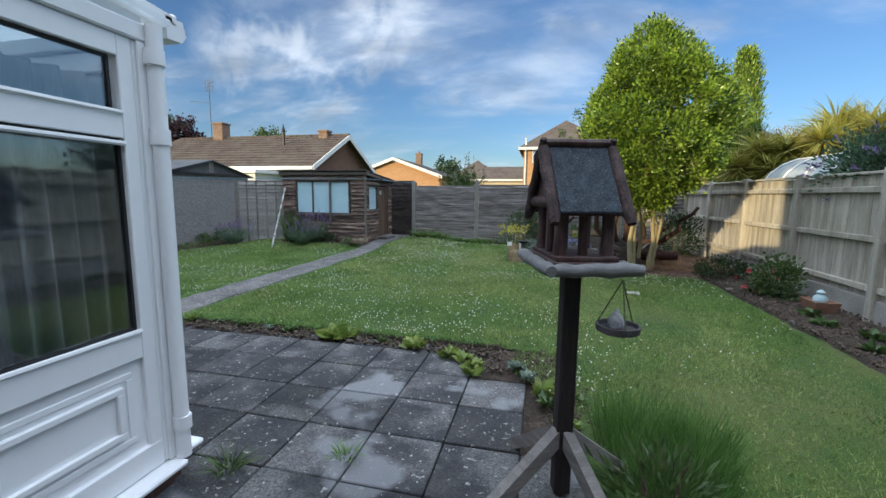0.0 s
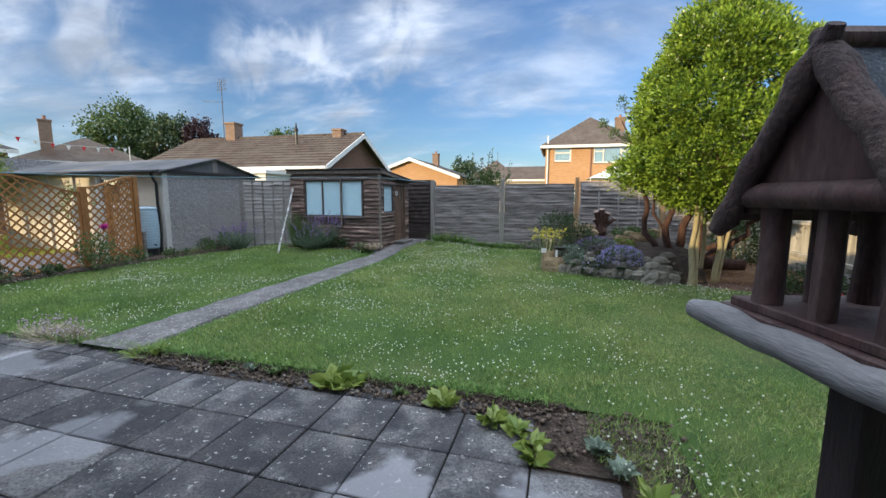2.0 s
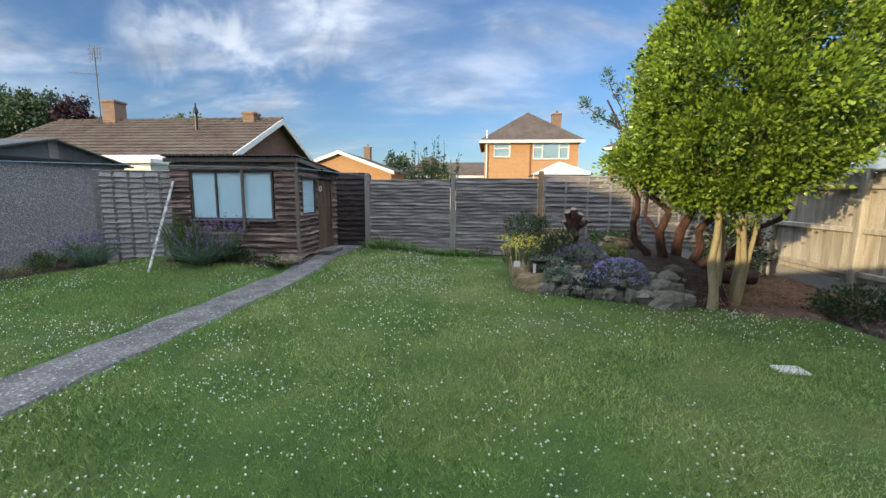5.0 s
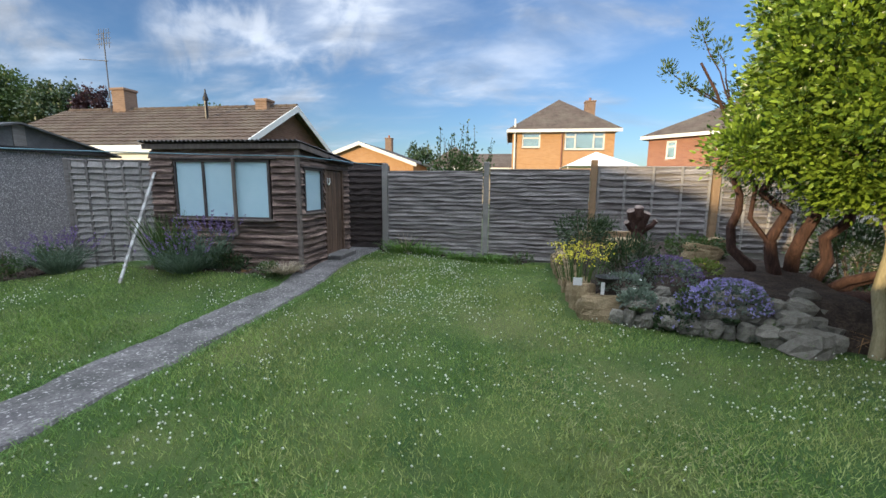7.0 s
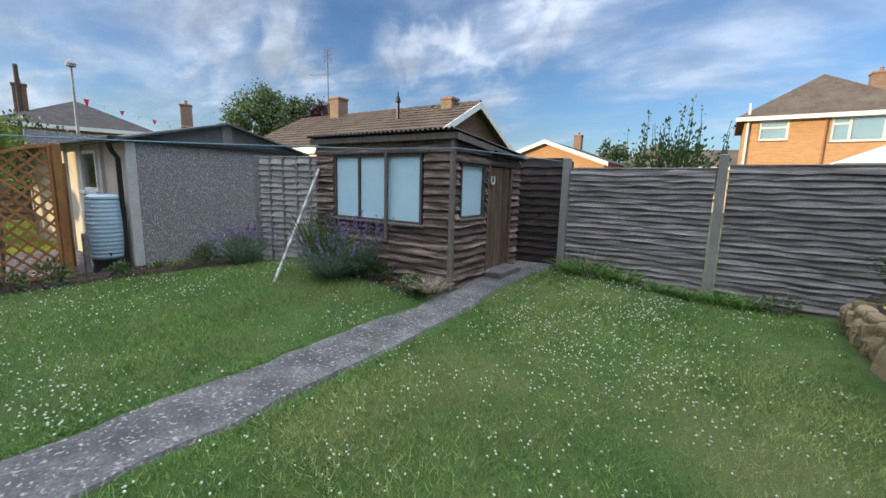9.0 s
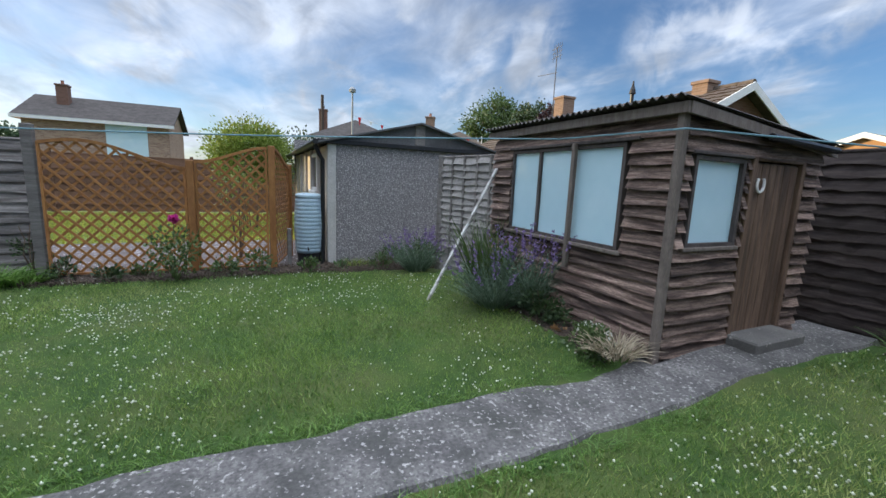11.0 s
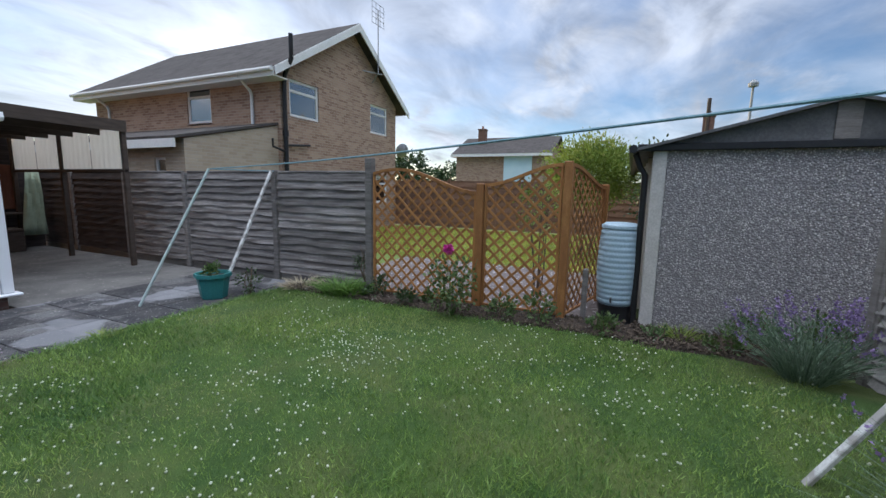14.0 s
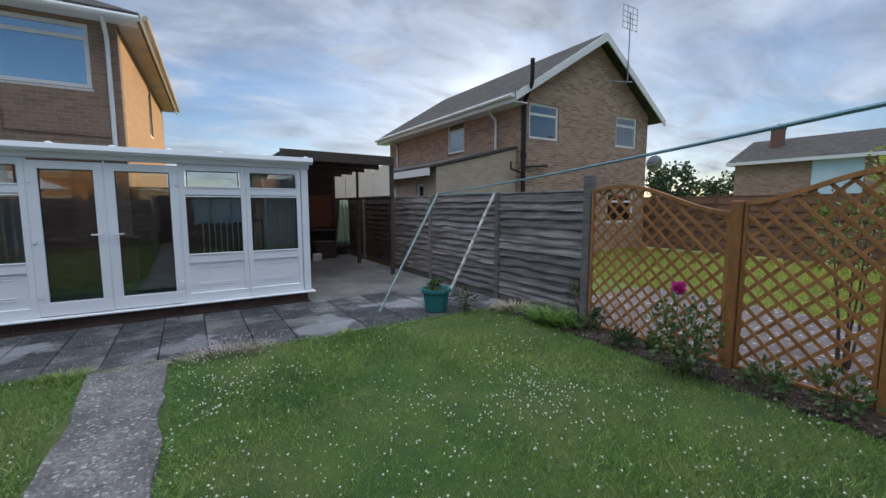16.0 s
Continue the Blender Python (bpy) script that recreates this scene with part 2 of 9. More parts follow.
FAR_GRASS = surf("far_ground", (0.06, 0.09, 0.025), (0.1, 0.13, 0.04), 0.6, 0.95, 0.6, c3=(0.16, 0.14, 0.1), scale3=0.1, amount3=0.4, fine=30)
OLDWOOD = surf("weathered_grey_timber", (0.17, 0.155, 0.145), (0.27, 0.25, 0.235), 5, 0.85, 0.7, stretch=(1, 1, 9), c3=(0.11, 0.095, 0.085), scale3=2, amount3=0.6,
               vary=0.22, fine=40, bump_dist=0.004)
LAPWOOD = surf("weathered_lap_timber", (0.155, 0.14, 0.134), (0.40, 0.37, 0.35), 2.5, 0.85, 0.9, stretch=(1, 1, 16), c3=(0.075, 0.06, 0.052), scale3=0.9, amount3=0.75, edge3=(0.47, 0.6), grime=0.65,
               vary=0.3, fine=22, bump_dist=0.004)
BATTEN = surf("pale_batten", (0.26, 0.245, 0.23), (0.36, 0.34, 0.32), 5, 0.85, 0.5, stretch=(6, 6, 1), vary=0.15, fine=30)
# Lap timber darkened for the shade beside the shed and under the carport.
SHADELAP = surf("shade_darkened_lap_timber", (0.035, 0.026, 0.024), (0.09, 0.07, 0.063), 2.5, 0.8, 0.7, stretch=(1, 1, 14), c3=(0.03, 0.025, 0.025), scale3=1.0, amount3=0.6,
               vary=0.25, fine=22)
SHEDWOOD = surf("brown_shed_timber", (0.075, 0.045, 0.036), (0.48, 0.35, 0.285), 2.6, 0.8, 1.0, stretch=(1.3, 1.3, 18), c3=(0.03, 0.022, 0.02), scale3=1.0, amount3=0.85,
                vary=0.45, fine=20, edge3=(0.48, 0.6), grime=0.7, bump_dist=0.006)
SHEDTRIM = surf("grey_shed_trim", (0.13, 0.105, 0.092), (0.22, 0.185, 0.16), 4, 0.8, 0.6, stretch=(5, 5, 1), fine=30)
DARKTRIM = surf("dark_window_trim", (0.06, 0.05, 0.048), (0.12, 0.1, 0.092), 4, 0.7, 0.5, stretch=(5, 5, 1), fine=30)
BATTENBROWN = surf("brown_door_timber", (0.10, 0.062, 0.042), (0.2, 0.13, 0.09), 3, 0.75, 0.7, stretch=(9, 9, 0.9), c3=(0.05, 0.034, 0.026), scale3=2, amount3=0.7, vary=0.2, fine=30)
NEWPOST = surf("golden_timber_post", (0.28, 0.18, 0.10), (0.38, 0.26, 0.15), 4, 0.75, 0.5, stretch=(8, 8, 1), fine=30, c3=(0.2, 0.13, 0.08), scale3=2)
TRELLIS = surf("orange_stained_timber", (0.28, 0.125, 0.038), (0.40, 0.19, 0.065), 5, 0.6, 0.5, stretch=(4, 4, 1), fine=35, vary=0.15, c3=(0.2, 0.075, 0.03), scale3=2)
CLOSEB = surf("pale_board_timber", (0.43, 0.395, 0.33), (0.58, 0.54, 0.465), 3, 0.85, 0.7, stretch=(7, 7, 1), c3=(0.27, 0.24, 0.18), scale3=1.0, amount3=0.7, vary=0.16, fine=25)
GRAVELBOARD = surf("concrete_gravel_board", (0.33, 0.315, 0.29), (0.42, 0.4, 0.37), 4, 0.9, 0.5, c3=(0.22, 0.21, 0.19), scale3=1.5)
ASBESTOS = surf("grey_sheet_roof", (0.11, 0.11, 0.115), (0.18, 0.18, 0.18), 3, 0.95, 0.6, c3=(0.07, 0.07, 0.066), scale3=1.0, fine=40, spec=0.1)
PLAINCONC = surf("pale_concrete_pillar", (0.45, 0.43, 0.40), (0.55, 0.53, 0.5), 5, 0.9, 0.4)
BLACKPLASTIC = surf("black_plastic", (0.018, 0.018, 0.02), (0.03, 0.03, 0.032), 5, 0.4, 0.1)
BRICK_B = surf("buff_brown_brick", (0.29, 0.19, 0.135), (0.40, 0.275, 0.2), 1.2, 0.9, 0.7, c3=(0.18, 0.125, 0.095), scale3=0.7, amount3=0.5, bump_dist=0.008,
               pattern=bricks((0.42, 0.36, 0.30), (0.21, 0.12, 0.085), (0.46, 0.32, 0.23)))
BRICK_PALE = surf("pale_brick", (0.36, 0.29, 0.22), (0.42, 0.35, 0.27), 1.5, 0.9, 0.7, bump_dist=0.008,
                  pattern=bricks((0.42, 0.37, 0.31), (0.34, 0.26, 0.19), (0.46, 0.37, 0.28)))
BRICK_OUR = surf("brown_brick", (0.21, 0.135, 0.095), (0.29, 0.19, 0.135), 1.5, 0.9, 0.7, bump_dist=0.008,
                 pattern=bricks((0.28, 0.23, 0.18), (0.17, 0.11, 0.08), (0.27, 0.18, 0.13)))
# Orange brick of far houses; on the own house it stands for sunlight.
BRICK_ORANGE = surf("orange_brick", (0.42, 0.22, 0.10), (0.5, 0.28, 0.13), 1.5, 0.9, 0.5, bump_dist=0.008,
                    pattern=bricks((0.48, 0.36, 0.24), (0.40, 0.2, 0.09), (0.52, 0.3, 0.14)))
BRICK_RED = surf("red_brick", (0.26, 0.11, 0.075), (0.34, 0.15, 0.1), 1.5, 0.9, 0.6, bump_dist=0.008,
                 pattern=bricks((0.36, 0.28, 0.22), (0.24, 0.1, 0.07), (0.36, 0.17, 0.11)))
BRICK_DARK = surf("dark_gable_brick", (0.14, 0.075, 0.055), (0.2, 0.11, 0.08), 1.5, 0.9, 0.6, pattern=bricks((0.2, 0.14, 0.11), (0.13, 0.07, 0.05), (0.2, 0.11, 0.08)))
ROOFTILE = surf("brown_roof_tile", (0.075, 0.058, 0.048), (0.13, 0.10, 0.082), 3, 0.95, 0.6, c3=(0.16, 0.145, 0.11), scale3=1.0, amount3=0.5, fine=25, spec=0.1)
ROOFDARK = surf("dark_roof_tile", (0.065, 0.058, 0.055), (0.115, 0.103, 0.096), 3, 0.95, 0.6, c3=(0.1, 0.095, 0.085), scale3=1.0, amount3=0.3, fine=25, spec=0.08)
WHITEPAINT = surf("white_painted_timber", (0.72, 0.72, 0.7), (0.78, 0.78, 0.77), 4, 0.5, 0.15, c3=(0.6, 0.59, 0.56), amount3=0.3)
CREAM = surf("cream_render", (0.55, 0.48, 0.38), (0.64, 0.57, 0.46), 2, 0.9, 0.4, c3=(0.42, 0.36, 0.28), amount3=0.5)
GLASS = glass_mat("window_glass")
DARKROOM = surf("dark_room", (0.05, 0.045, 0.045), (0.09, 0.08, 0.075), 2, 0.8, 0.1)
# Blind colour; on the shed panes its pale blue stands for reflected sky.
SKYBLIND = surf("pale_blue_blind_and_sky_pane", (0.44, 0.65, 0.75), (0.5, 0.7, 0.79), 1.2, 0.2, 0.03, c3=(0.56, 0.74, 0.81), scale3=0.8, coat=1.0, spec=0.6, fine=6, grime=0.04)
CURTAIN = surf("grey_net_curtain", (0.36, 0.36, 0.37), (0.46, 0.46, 0.46), 6, 0.9, 0.3, stretch=(4, 4, 0.6), fine=40)


def pebble(nt, nl, tex, col, mix, small):
    """Sprayed pebbles of two sizes set in grey mortar."""
    v = nt.new("ShaderNodeTexVoronoi")
    v.inputs["Scale"].default_value = 55.0
    nl.new(tex.outputs["Object"], v.inputs["Vector"])
    hs = nt.new("ShaderNodeSeparateColor")
    nl.new(v.outputs["Color"], hs.inputs[0])
    r = nt.new("ShaderNodeMapRange")
    nl.new(hs.outputs[0], r.inputs[0])
    r.inputs[1].default_value, r.inputs[2].default_value = 0.25, 0.85
    stone = mix(r.outputs[0], (0.17, 0.155, 0.16), (0.66, 0.62, 0.6))
    e = nt.new("ShaderNodeMapRange")
    nl.new(v.outputs["Distance"], e.inputs[0])
    e.inputs[1].default_value, e.inputs[2].default_value = 0.42, 0.62
    inv = nt.new("ShaderNodeMath")
    inv.operation = "SUBTRACT"
    inv.inputs[0].default_value = 1.0
    nl.new(v.outputs["Distance"], inv.inputs[1])
    return mix(e.outputs[0], mix(0.25, stone, col), (0.2, 0.19, 0.19)), inv.outputs[0]


PEBBLEDASH = surf("pebbledash", (0.36, 0.34, 0.35), (0.42, 0.4, 0.4), 2, 0.9, 0.9, bump_dist=0.012, pattern=pebble)


# ---- building helpers ----
class Shape:
    """Vertices and faces gathered for one mesh."""

    def __init__(self):
        self.v, self.f = [], []

    def add(self, verts, faces):
        n = len(self.v)
        self.v += [tuple(p) for p in verts]
        self.f += [tuple(n + i for i in f) for f in faces]
        return self

    def box(self, x0, x1, y0, y1, z0, z1, ch=0.0, m=None):
        if ch <= 0:
            vs = [(x, y, z) for x in (x0, x1) for y in (y0, y1) for z in (z0, z1)]
            fs = [(0, 1, 3, 2), (4, 6, 7, 5), (0, 4, 5, 1), (2, 3, 7, 6), (0, 2, 6, 4), (1, 5, 7, 3)]
        else:
            lo, hi = (x0, y0, z0), (x1, y1, z1)
            vs, idx = [], {}
            for sx in (0, 1):
                for sy in (0, 1):
                    for sz in (0, 1):
                        s = (sx, sy, sz)
                        for ax in range(3):
                            p = [(hi[k] if s[k] else lo[k]) + (0 if k == ax else (-ch if s[k] else ch)) for k in range(3)]
                            idx[s, ax] = len(vs)
                            vs.append(p)
            fs = []
            for ax in range(3):
                a, b = (ax + 1) % 3, (ax + 2) % 3
                for side in (0, 1):
                    ring = []
                    for u, w in ((0, 0), (1, 0), (1, 1), (0, 1)):
                        s = [0, 0, 0]
                        s[ax], s[a], s[b] = side, u, w
                        ring.append(idx[tuple(s), ax])
                    fs.append(tuple(ring if side else ring[::-1]))
                for u in (0, 1):
                    for w in (0, 1):
                        s0, s1 = [0, 0, 0], [0, 0, 0]
                        s0[ax], s1[ax] = 0, 1
                        s0[a] = s1[a] = u
                        s0[b] = s1[b] = w
                        q = [idx[tuple(s0), a], idx[tuple(s1), a], idx[tuple(s1), b], idx[tuple(s0), b]]
                        fs.append(tuple(q if u == w else q[::-1]))
            for s in [(i, j, k) for i in (0, 1) for j in (0, 1) for k in (0, 1)]:
                t = [idx[s, 0], idx[s, 1], idx[s, 2]]
                fs.append(tuple(t if sum(s) % 2 else t[::-1]))
        if m is not None:
            vs = [m @ Vector(p) for p in vs]
        return self.add(vs, fs)

    def tube(self, pts, radii, seg=8, cap=True, squash=None):
        """A round bar along a line of points."""
        pts = [Vector(p) for p in pts]
        if isinstance(radii, (int, float)):
            radii = [radii] * len(pts)
        vs, fs = [], []
        side = None
        for i, p in enumerate(pts):
            d = (pts[min(i + 1, len(pts) - 1)] - pts[max(i - 1, 0)]).normalized()
            if side is None:
                side = d.orthogonal().normalized()
            side = (side - d * side.dot(d)).normalized()
            other = d.cross(side)
            for k in range(seg):
                a = 2 * math.pi * k / seg
                vs.append(p + (side * math.cos(a) + other * math.sin(a)) * radii[i])
        for i in range(len(pts) - 1):
            for k in range(seg):
                a, b = i * seg + k, i * seg + (k + 1) % seg
                fs.append((a, b, b + seg, a + seg))
        if cap:
            fs.append(tuple(range(seg))[::-1])
            fs.append(tuple(range((len(pts) - 1) * seg, len(pts) * seg)))
        return self.add(vs, fs)

    def lathe(self, x, y, profile, seg=20):
        """Turned about an upright axis: profile of (radius, z)."""
        vs = [(x + r * math.cos(2 * math.pi * k / seg), y + r * math.sin(2 * math.pi * k / seg), z) for r, z in profile for k in range(seg)]
        fs = [(i * seg + k, i * seg + (k + 1) % seg, (i + 1) * seg + (k + 1) % seg, (i + 1) * seg + k) for i in range(len(profile) - 1) for k in range(seg)]
        fs += [tuple(range(seg))[::-1], tuple(range((len(profile) - 1) * seg, len(profile) * seg))]
        return self.add(vs, fs)

    def prism(self, outline, axis, a, b):
        """A flat outline pushed from a to b along an axis. Outline pairs are the other two axes in order."""
        def at(p, w):
            return {"x": (w, p[0], p[1]), "y": (p[0], w, p[1]), "z": (p[0], p[1], w)}[axis]
        n = len(outline)
        vs = [at(p, a) for p in outline] + [at(p, b) for p in outline]
        fs = [tuple(range(n))[::-1], tuple(range(n, 2 * n))] + [(i, (i + 1) % n, n + (i + 1) % n, n + i) for i in range(n)]
        return self.add(vs, fs)

    def slope(self, c, thick=0.08):
        """A roof sheet on four corners, thick downwards."""
        lowered = [(p[0], p[1], p[2] - thick) for p in c]
        return self.add(list(c) + lowered, [(0, 1, 2, 3), (7, 6, 5, 4), (0, 4, 5, 1), (1, 5, 6, 2), (2, 6, 7, 3), (3, 7, 4, 0)])

    def mesh(self, name, material, smooth=False):
        me = bpy.data.meshes.new(name)
        me.from_pydata(self.v, [], self.f)
        bm = bmesh.new()
        bm.from_mesh(me)
        bmesh.ops.recalc_face_normals(bm, faces=bm.faces)
        bm.to_mesh(me)
        bm.free()
        if smooth:
            me.shade_smooth()
            me.set_sharp_from_angle(angle=radians(40))
        me.materials.append(material)
        return me


UNCOUNTED = {"flowers", "flower_spikes", "stems", "leaves", "petals", "foliage", "crown", "shoot_leaves", "low_shoots", "low_branch", "shoot"}


def part(name, shape, material, parent, label="", smooth=False):
    ob = new(name, shape if isinstance(shape, bpy.types.Mesh) else shape.mesh(name, material, smooth))
    ob.parent = parent
    if name in UNCOUNTED:
        return tagged(ob, label, kind="stuff")
    return tagged(ob, label) if label else ob


def thing(name, label, category, group="", kind="", m=None, shape=None, material=None, smooth=False):
    ob = new(name, shape.mesh(name, material, smooth) if shape else None)
    if m is not None:
        ob.matrix_world = m
    return tagged(ob, label, category, group, kind)


def piece(name, me, parent, m):
    ob = new(name, me)
    ob.parent = parent
    ob.matrix_basis = m
    return ob


rnd = random.Random(7)


# ---- ground ----
ground = Shape().add([(-300, -300, -0.06), (300, -300, -0.06), (300, 300, -0.06), (-300, 300, -0.06)], [(0, 1, 2, 3)])
thing("ground", "rough grass and earth reaching to the horizon", "ground", kind="structure", shape=ground, material=FAR_GRASS)


def sheet(x0, x1, y0, y1, step, height):
    nx, ny = max(2, int((x1 - x0) / step) + 1), max(2, int((y1 - y0) / step) + 1)
    vs = []
    for j in range(ny):
        for i in range(nx):
            x, y = x0 + (x1 - x0) * i / (nx - 1), y0 + (y1 - y0) * j / (ny - 1)
            vs.append((x, y, height(x, y)))
    fs = [(j * nx + i, j * nx + i + 1, (j + 1) * nx + i + 1, (j + 1) * nx + i) for j in range(ny - 1) for i in range(nx - 1)]
    return Shape().add(vs, fs)


def ease(v, a, b):
    t = np.clip((v - a) / (b - a), 0.0, 1.0)
    return t * t * (3 - 2 * t)


def rise(x, y):
    """The garden climbs gently towards the shed and the gate beside it."""
    west = ease(y, 8.8, 10.4) * ease(-x, 4.5, 5.4) * ease(x, -8.9, -7.6)
    gate = ease(y, 9.5, 11.2) * ease(-x, 1.6, 3.6) * (1 - ease(-x, 4.5, 5.4))
    return 0.165 * west + 0.135 * gate


def turf_lip(x, y):
    """The turf stands proud of the patio along its edge."""
    return 0.04 * np.exp(-((y - 3.9) / 0.3) ** 2) * ease(x, -4.15, -3.9) * ease(-x, 0.2, 0.5)


def lawn_z(x, y):
    return rise(x, y) + turf_lip(x, y) + 0.025 + 0.012 * noise.noise((x * 0.7, y * 0.7, 0)) + 0.006 * noise.noise((x * 2.3, y * 2.3, 4))


lawn_shape = sheet(-9.4, 3.9, 3.86, 12.75, 0.16, lawn_z)
lo = sheet(0.3, 3.9, -4.0, 3.86, 0.16, lawn_z)
lawn_shape.add(lo.v, lo.f)
lawn = thing("lawn", "mown green lawn, pale and mossy in patches", "lawn", kind="structure", shape=lawn_shape, material=TURF, smooth=True)

path_shape = Shape()
rows = 110
pv = []
for j in range(rows + 1):
    y = 3.8 + (12.9 - 3.8) * j / rows
    for k, x in enumerate((-4.80, -4.78, -4.48, -4.20, -4.17)):
        wob = 0.06 * noise.noise((x * 3, y * 1.7, 2)) + 0.035 * noise.noise((x * 3, y * 5.1, 7))
        z = float(rise(-4.5, y)) + (0.0 if k in (0, 4) else 0.05 + 0.008 * noise.noise((x * 4, y * 4, 1)))
        pv.append((x + (wob if k < 2 else wob * 0.8 if k > 2 else 0), y, z))
path_shape.add(pv, [(j * 5 + k, j * 5 + k + 1, j * 5 + k + 6, j * 5 + k + 5) for j in range(rows) for k in range(4)])
thing("path", "narrow worn concrete path edged by grass", "path", kind="structure", shape=path_shape, material=PATHMAT, smooth=True)

drive = sheet(-9.42, -6.7, -7.0, 3.8, 0.3, lambda x, y: -0.012 + 0.006 * noise.noise((x, y, 3)))
thing("driveway", "grey worn concrete drive beneath the carport", "driveway", kind="structure", shape=drive, material=CONCRETE, smooth=True)

# patio: a bed of sand with separate slabs on it
patio_bed = sheet(-9.42, 0.62, -3.0, 3.84, 0.5, lambda x, y: -0.03)
patio = thing("patio", "weathered grey square paving slabs, stained and lichen-spotted", "patio", kind="structure", shape=patio_bed, material=SOIL)


def slab_mesh(w, d, seed):
    s = Shape()
    s.box(-w / 2, w / 2, -d / 2, d / 2, -0.045, 0.0, ch=0.006)
    return s.mesh("slab", SLAB)


slab_a, slab_b = slab_mesh(0.452, 0.452, 1), slab_mesh(0.60, 0.452, 2)
P = 0.462
for j in range(-9, 5):
    yc = 2.04 + P * j
    if yc > 1.7:
        i = 0
        while True:
            xc = -0.29 - P * i
            i += 1
            if xc < -6.4:
                break
            if yc > 3.3 and xc > -0.6:
                continue
            tilt = rnd.uniform(-0.4, 0.4)
            piece("slab", slab_a, patio, pose(xc, yc, 0.004 + rnd.uniform(-0.003, 0.004), tilt, rnd.uniform(-0.4, 0.4), rnd.uniform(-0.4, 0.4)))
        if yc < 2.5:
            piece("slab", slab_a, patio, pose(0.172, yc, 0.003, 0.3, -0.2, 0.3))
        for i in range(5):
            xc = -6.62 - 0.61 * i
            piece("slab", slab_b, patio, pose(xc, yc, 0.004 + rnd.uniform(-0.004, 0.004), rnd.uniform(-0.5, 0.5), rnd.uniform(-0.5, 0.5), rnd.uniform(-0.5, 0.5)))
    else:
        for i in range(-1, 4):
            xc = -0.29 - P * i
            if xc > -1.78:
                piece("slab", slab_a, patio, pose(xc, yc, 0.003 + rnd.uniform(-0.003, 0.003), rnd.uniform(-0.3, 0.3), rnd.uniform(-0.3, 0.3), rnd.uniform(-0.3, 0.3)))


# ---- fences ----
def lap_panel(fence, x0, x1, z0, z1, y, material, count, batten=None, battens=0, ydir=-1):
    """A panel of overlapping uneven boards, built along x, its face towards ydir."""
    w, h = x1 - x0, (z1 - z0) / count
    for k in range(count):
        s = Shape()
        n = 8
        vs = []
        tip_ = rnd.uniform(-0.012, 0.012)
        low = [rnd.uniform(-0.016, 0.014) + tip_ * (i / n - 0.5) for i in range(n + 1)]
        for i in range(n + 1):
            x = -w / 2 + w * i / n
            lip = 0.05 + 0.01 * math.sin(i * 2.1 + k * 1.3)
            vs += [(x, ydir * lip, low[i]), (x, ydir * (lip - 0.010), low[i]), (x, ydir * 0.001, h + 0.03), (x, ydir * 0.008, h + 0.03)]
        fs = []
        for i in range(n):
            a, b = 4 * i, 4 * i + 4
            fs += [(a, b, b + 3, a + 3), (a + 1, a + 2, b + 2, b + 1), (a, a + 1, b + 1, b), (a + 3, b + 3, b + 2, a + 2)]
        fs += [(0, 3, 2, 1), (4 * n, 4 * n + 1, 4 * n + 2, 4 * n + 3)]
        s.add(vs, fs)
        piece("board", s.mesh("board", material), fence, Matrix.Translation(((x0 + x1) / 2, y, z0 + h * k)))
    for k in range(battens):
        x = x0 + w * k / (battens - 1)
        s = Shape().box(-0.022, 0.022, min(0, ydir * 0.05), max(0, ydir * 0.05), z0 - 0.02, z1 + 0.03, ch=0.004)
        piece("batten", s.mesh("batten", batten), fence, Matrix.Translation((min(max(x, x0 + 0.022), x1 - 0.022), y, 0)))
    cap = Shape().box(x0, x1, y - 0.03, y + 0.02, z1 + 0.0, z1 + 0.025, ch=0.004)
    part("capping", cap, batten or material, fence)


def post(fence, x, y, z, material, w=0.1, name="post"):
    s = Shape().box(-w / 2, w / 2, -w / 2, w / 2, -0.05, z, ch=0.008)
    return piece(name, s.mesh(name, material), fence, Matrix.Translation((x, y, 0)))


CONCPOST = surf("grey_concrete_post", (0.24, 0.225, 0.21), (0.33, 0.31, 0.29), 5, 0.9, 0.6, c3=(0.15, 0.145, 0.13), scale3=2.5)
back_fence = thing("fence", "weathered grey overlap panel fence between grey posts", "fence")
lap_panel(back_fence, -3.93, -2.02, 0.08, 1.76, 12.77, LAPWOOD, 21)
lap_panel(back_fence, -1.88, -0.02, 0.08, 1.80, 12.77, LAPWOOD, 22)
for x, z in ((-4.0, 1.93), (-1.95, 1.96)):
    post(back_fence, x, 12.76, z, CONCPOST, 0.11)
board = Shape().box(-3.93, -2.02, 12.75, 12.80, -0.05, 0.09, ch=0.005)
part("gravel_board", board, OLDWOOD, back_fence)
board = Shape().box(-1.88, -0.02, 12.75, 12.80, -0.05, 0.09, ch=0.005)
part("gravel_board", board, OLDWOOD, back_fence)

side_fence = thing("fence", "dark weathered panel fence set back beside the shed, deep shade put into its colour", "fence")
# Deep shade of the recess is put into these dark boards.
lap_panel(side_fence, -5.02, -4.06, 0.06, 1.93, 13.05, SHADELAP, 15)
part("return_board", Shape().box(-4.05, -4.0, 12.82, 13.1, 0, 1.9, ch=0.006), SHADELAP, side_fence)

new_fence = thing("fence", "grey panel fence with pale upright battens and golden timber posts", "fence")
lap_panel(new_fence, 0.12, 2.08, 0.35, 1.86, 12.79, LAPWOOD, 14, BATTEN, 5)
lap_panel(new_fence, 2.24, 3.92, 0.35, 1.86, 12.79, LAPWOOD, 14, BATTEN, 5)
post(new_fence, 0.05, 12.76, 2.0, NEWPOST, 0.11)
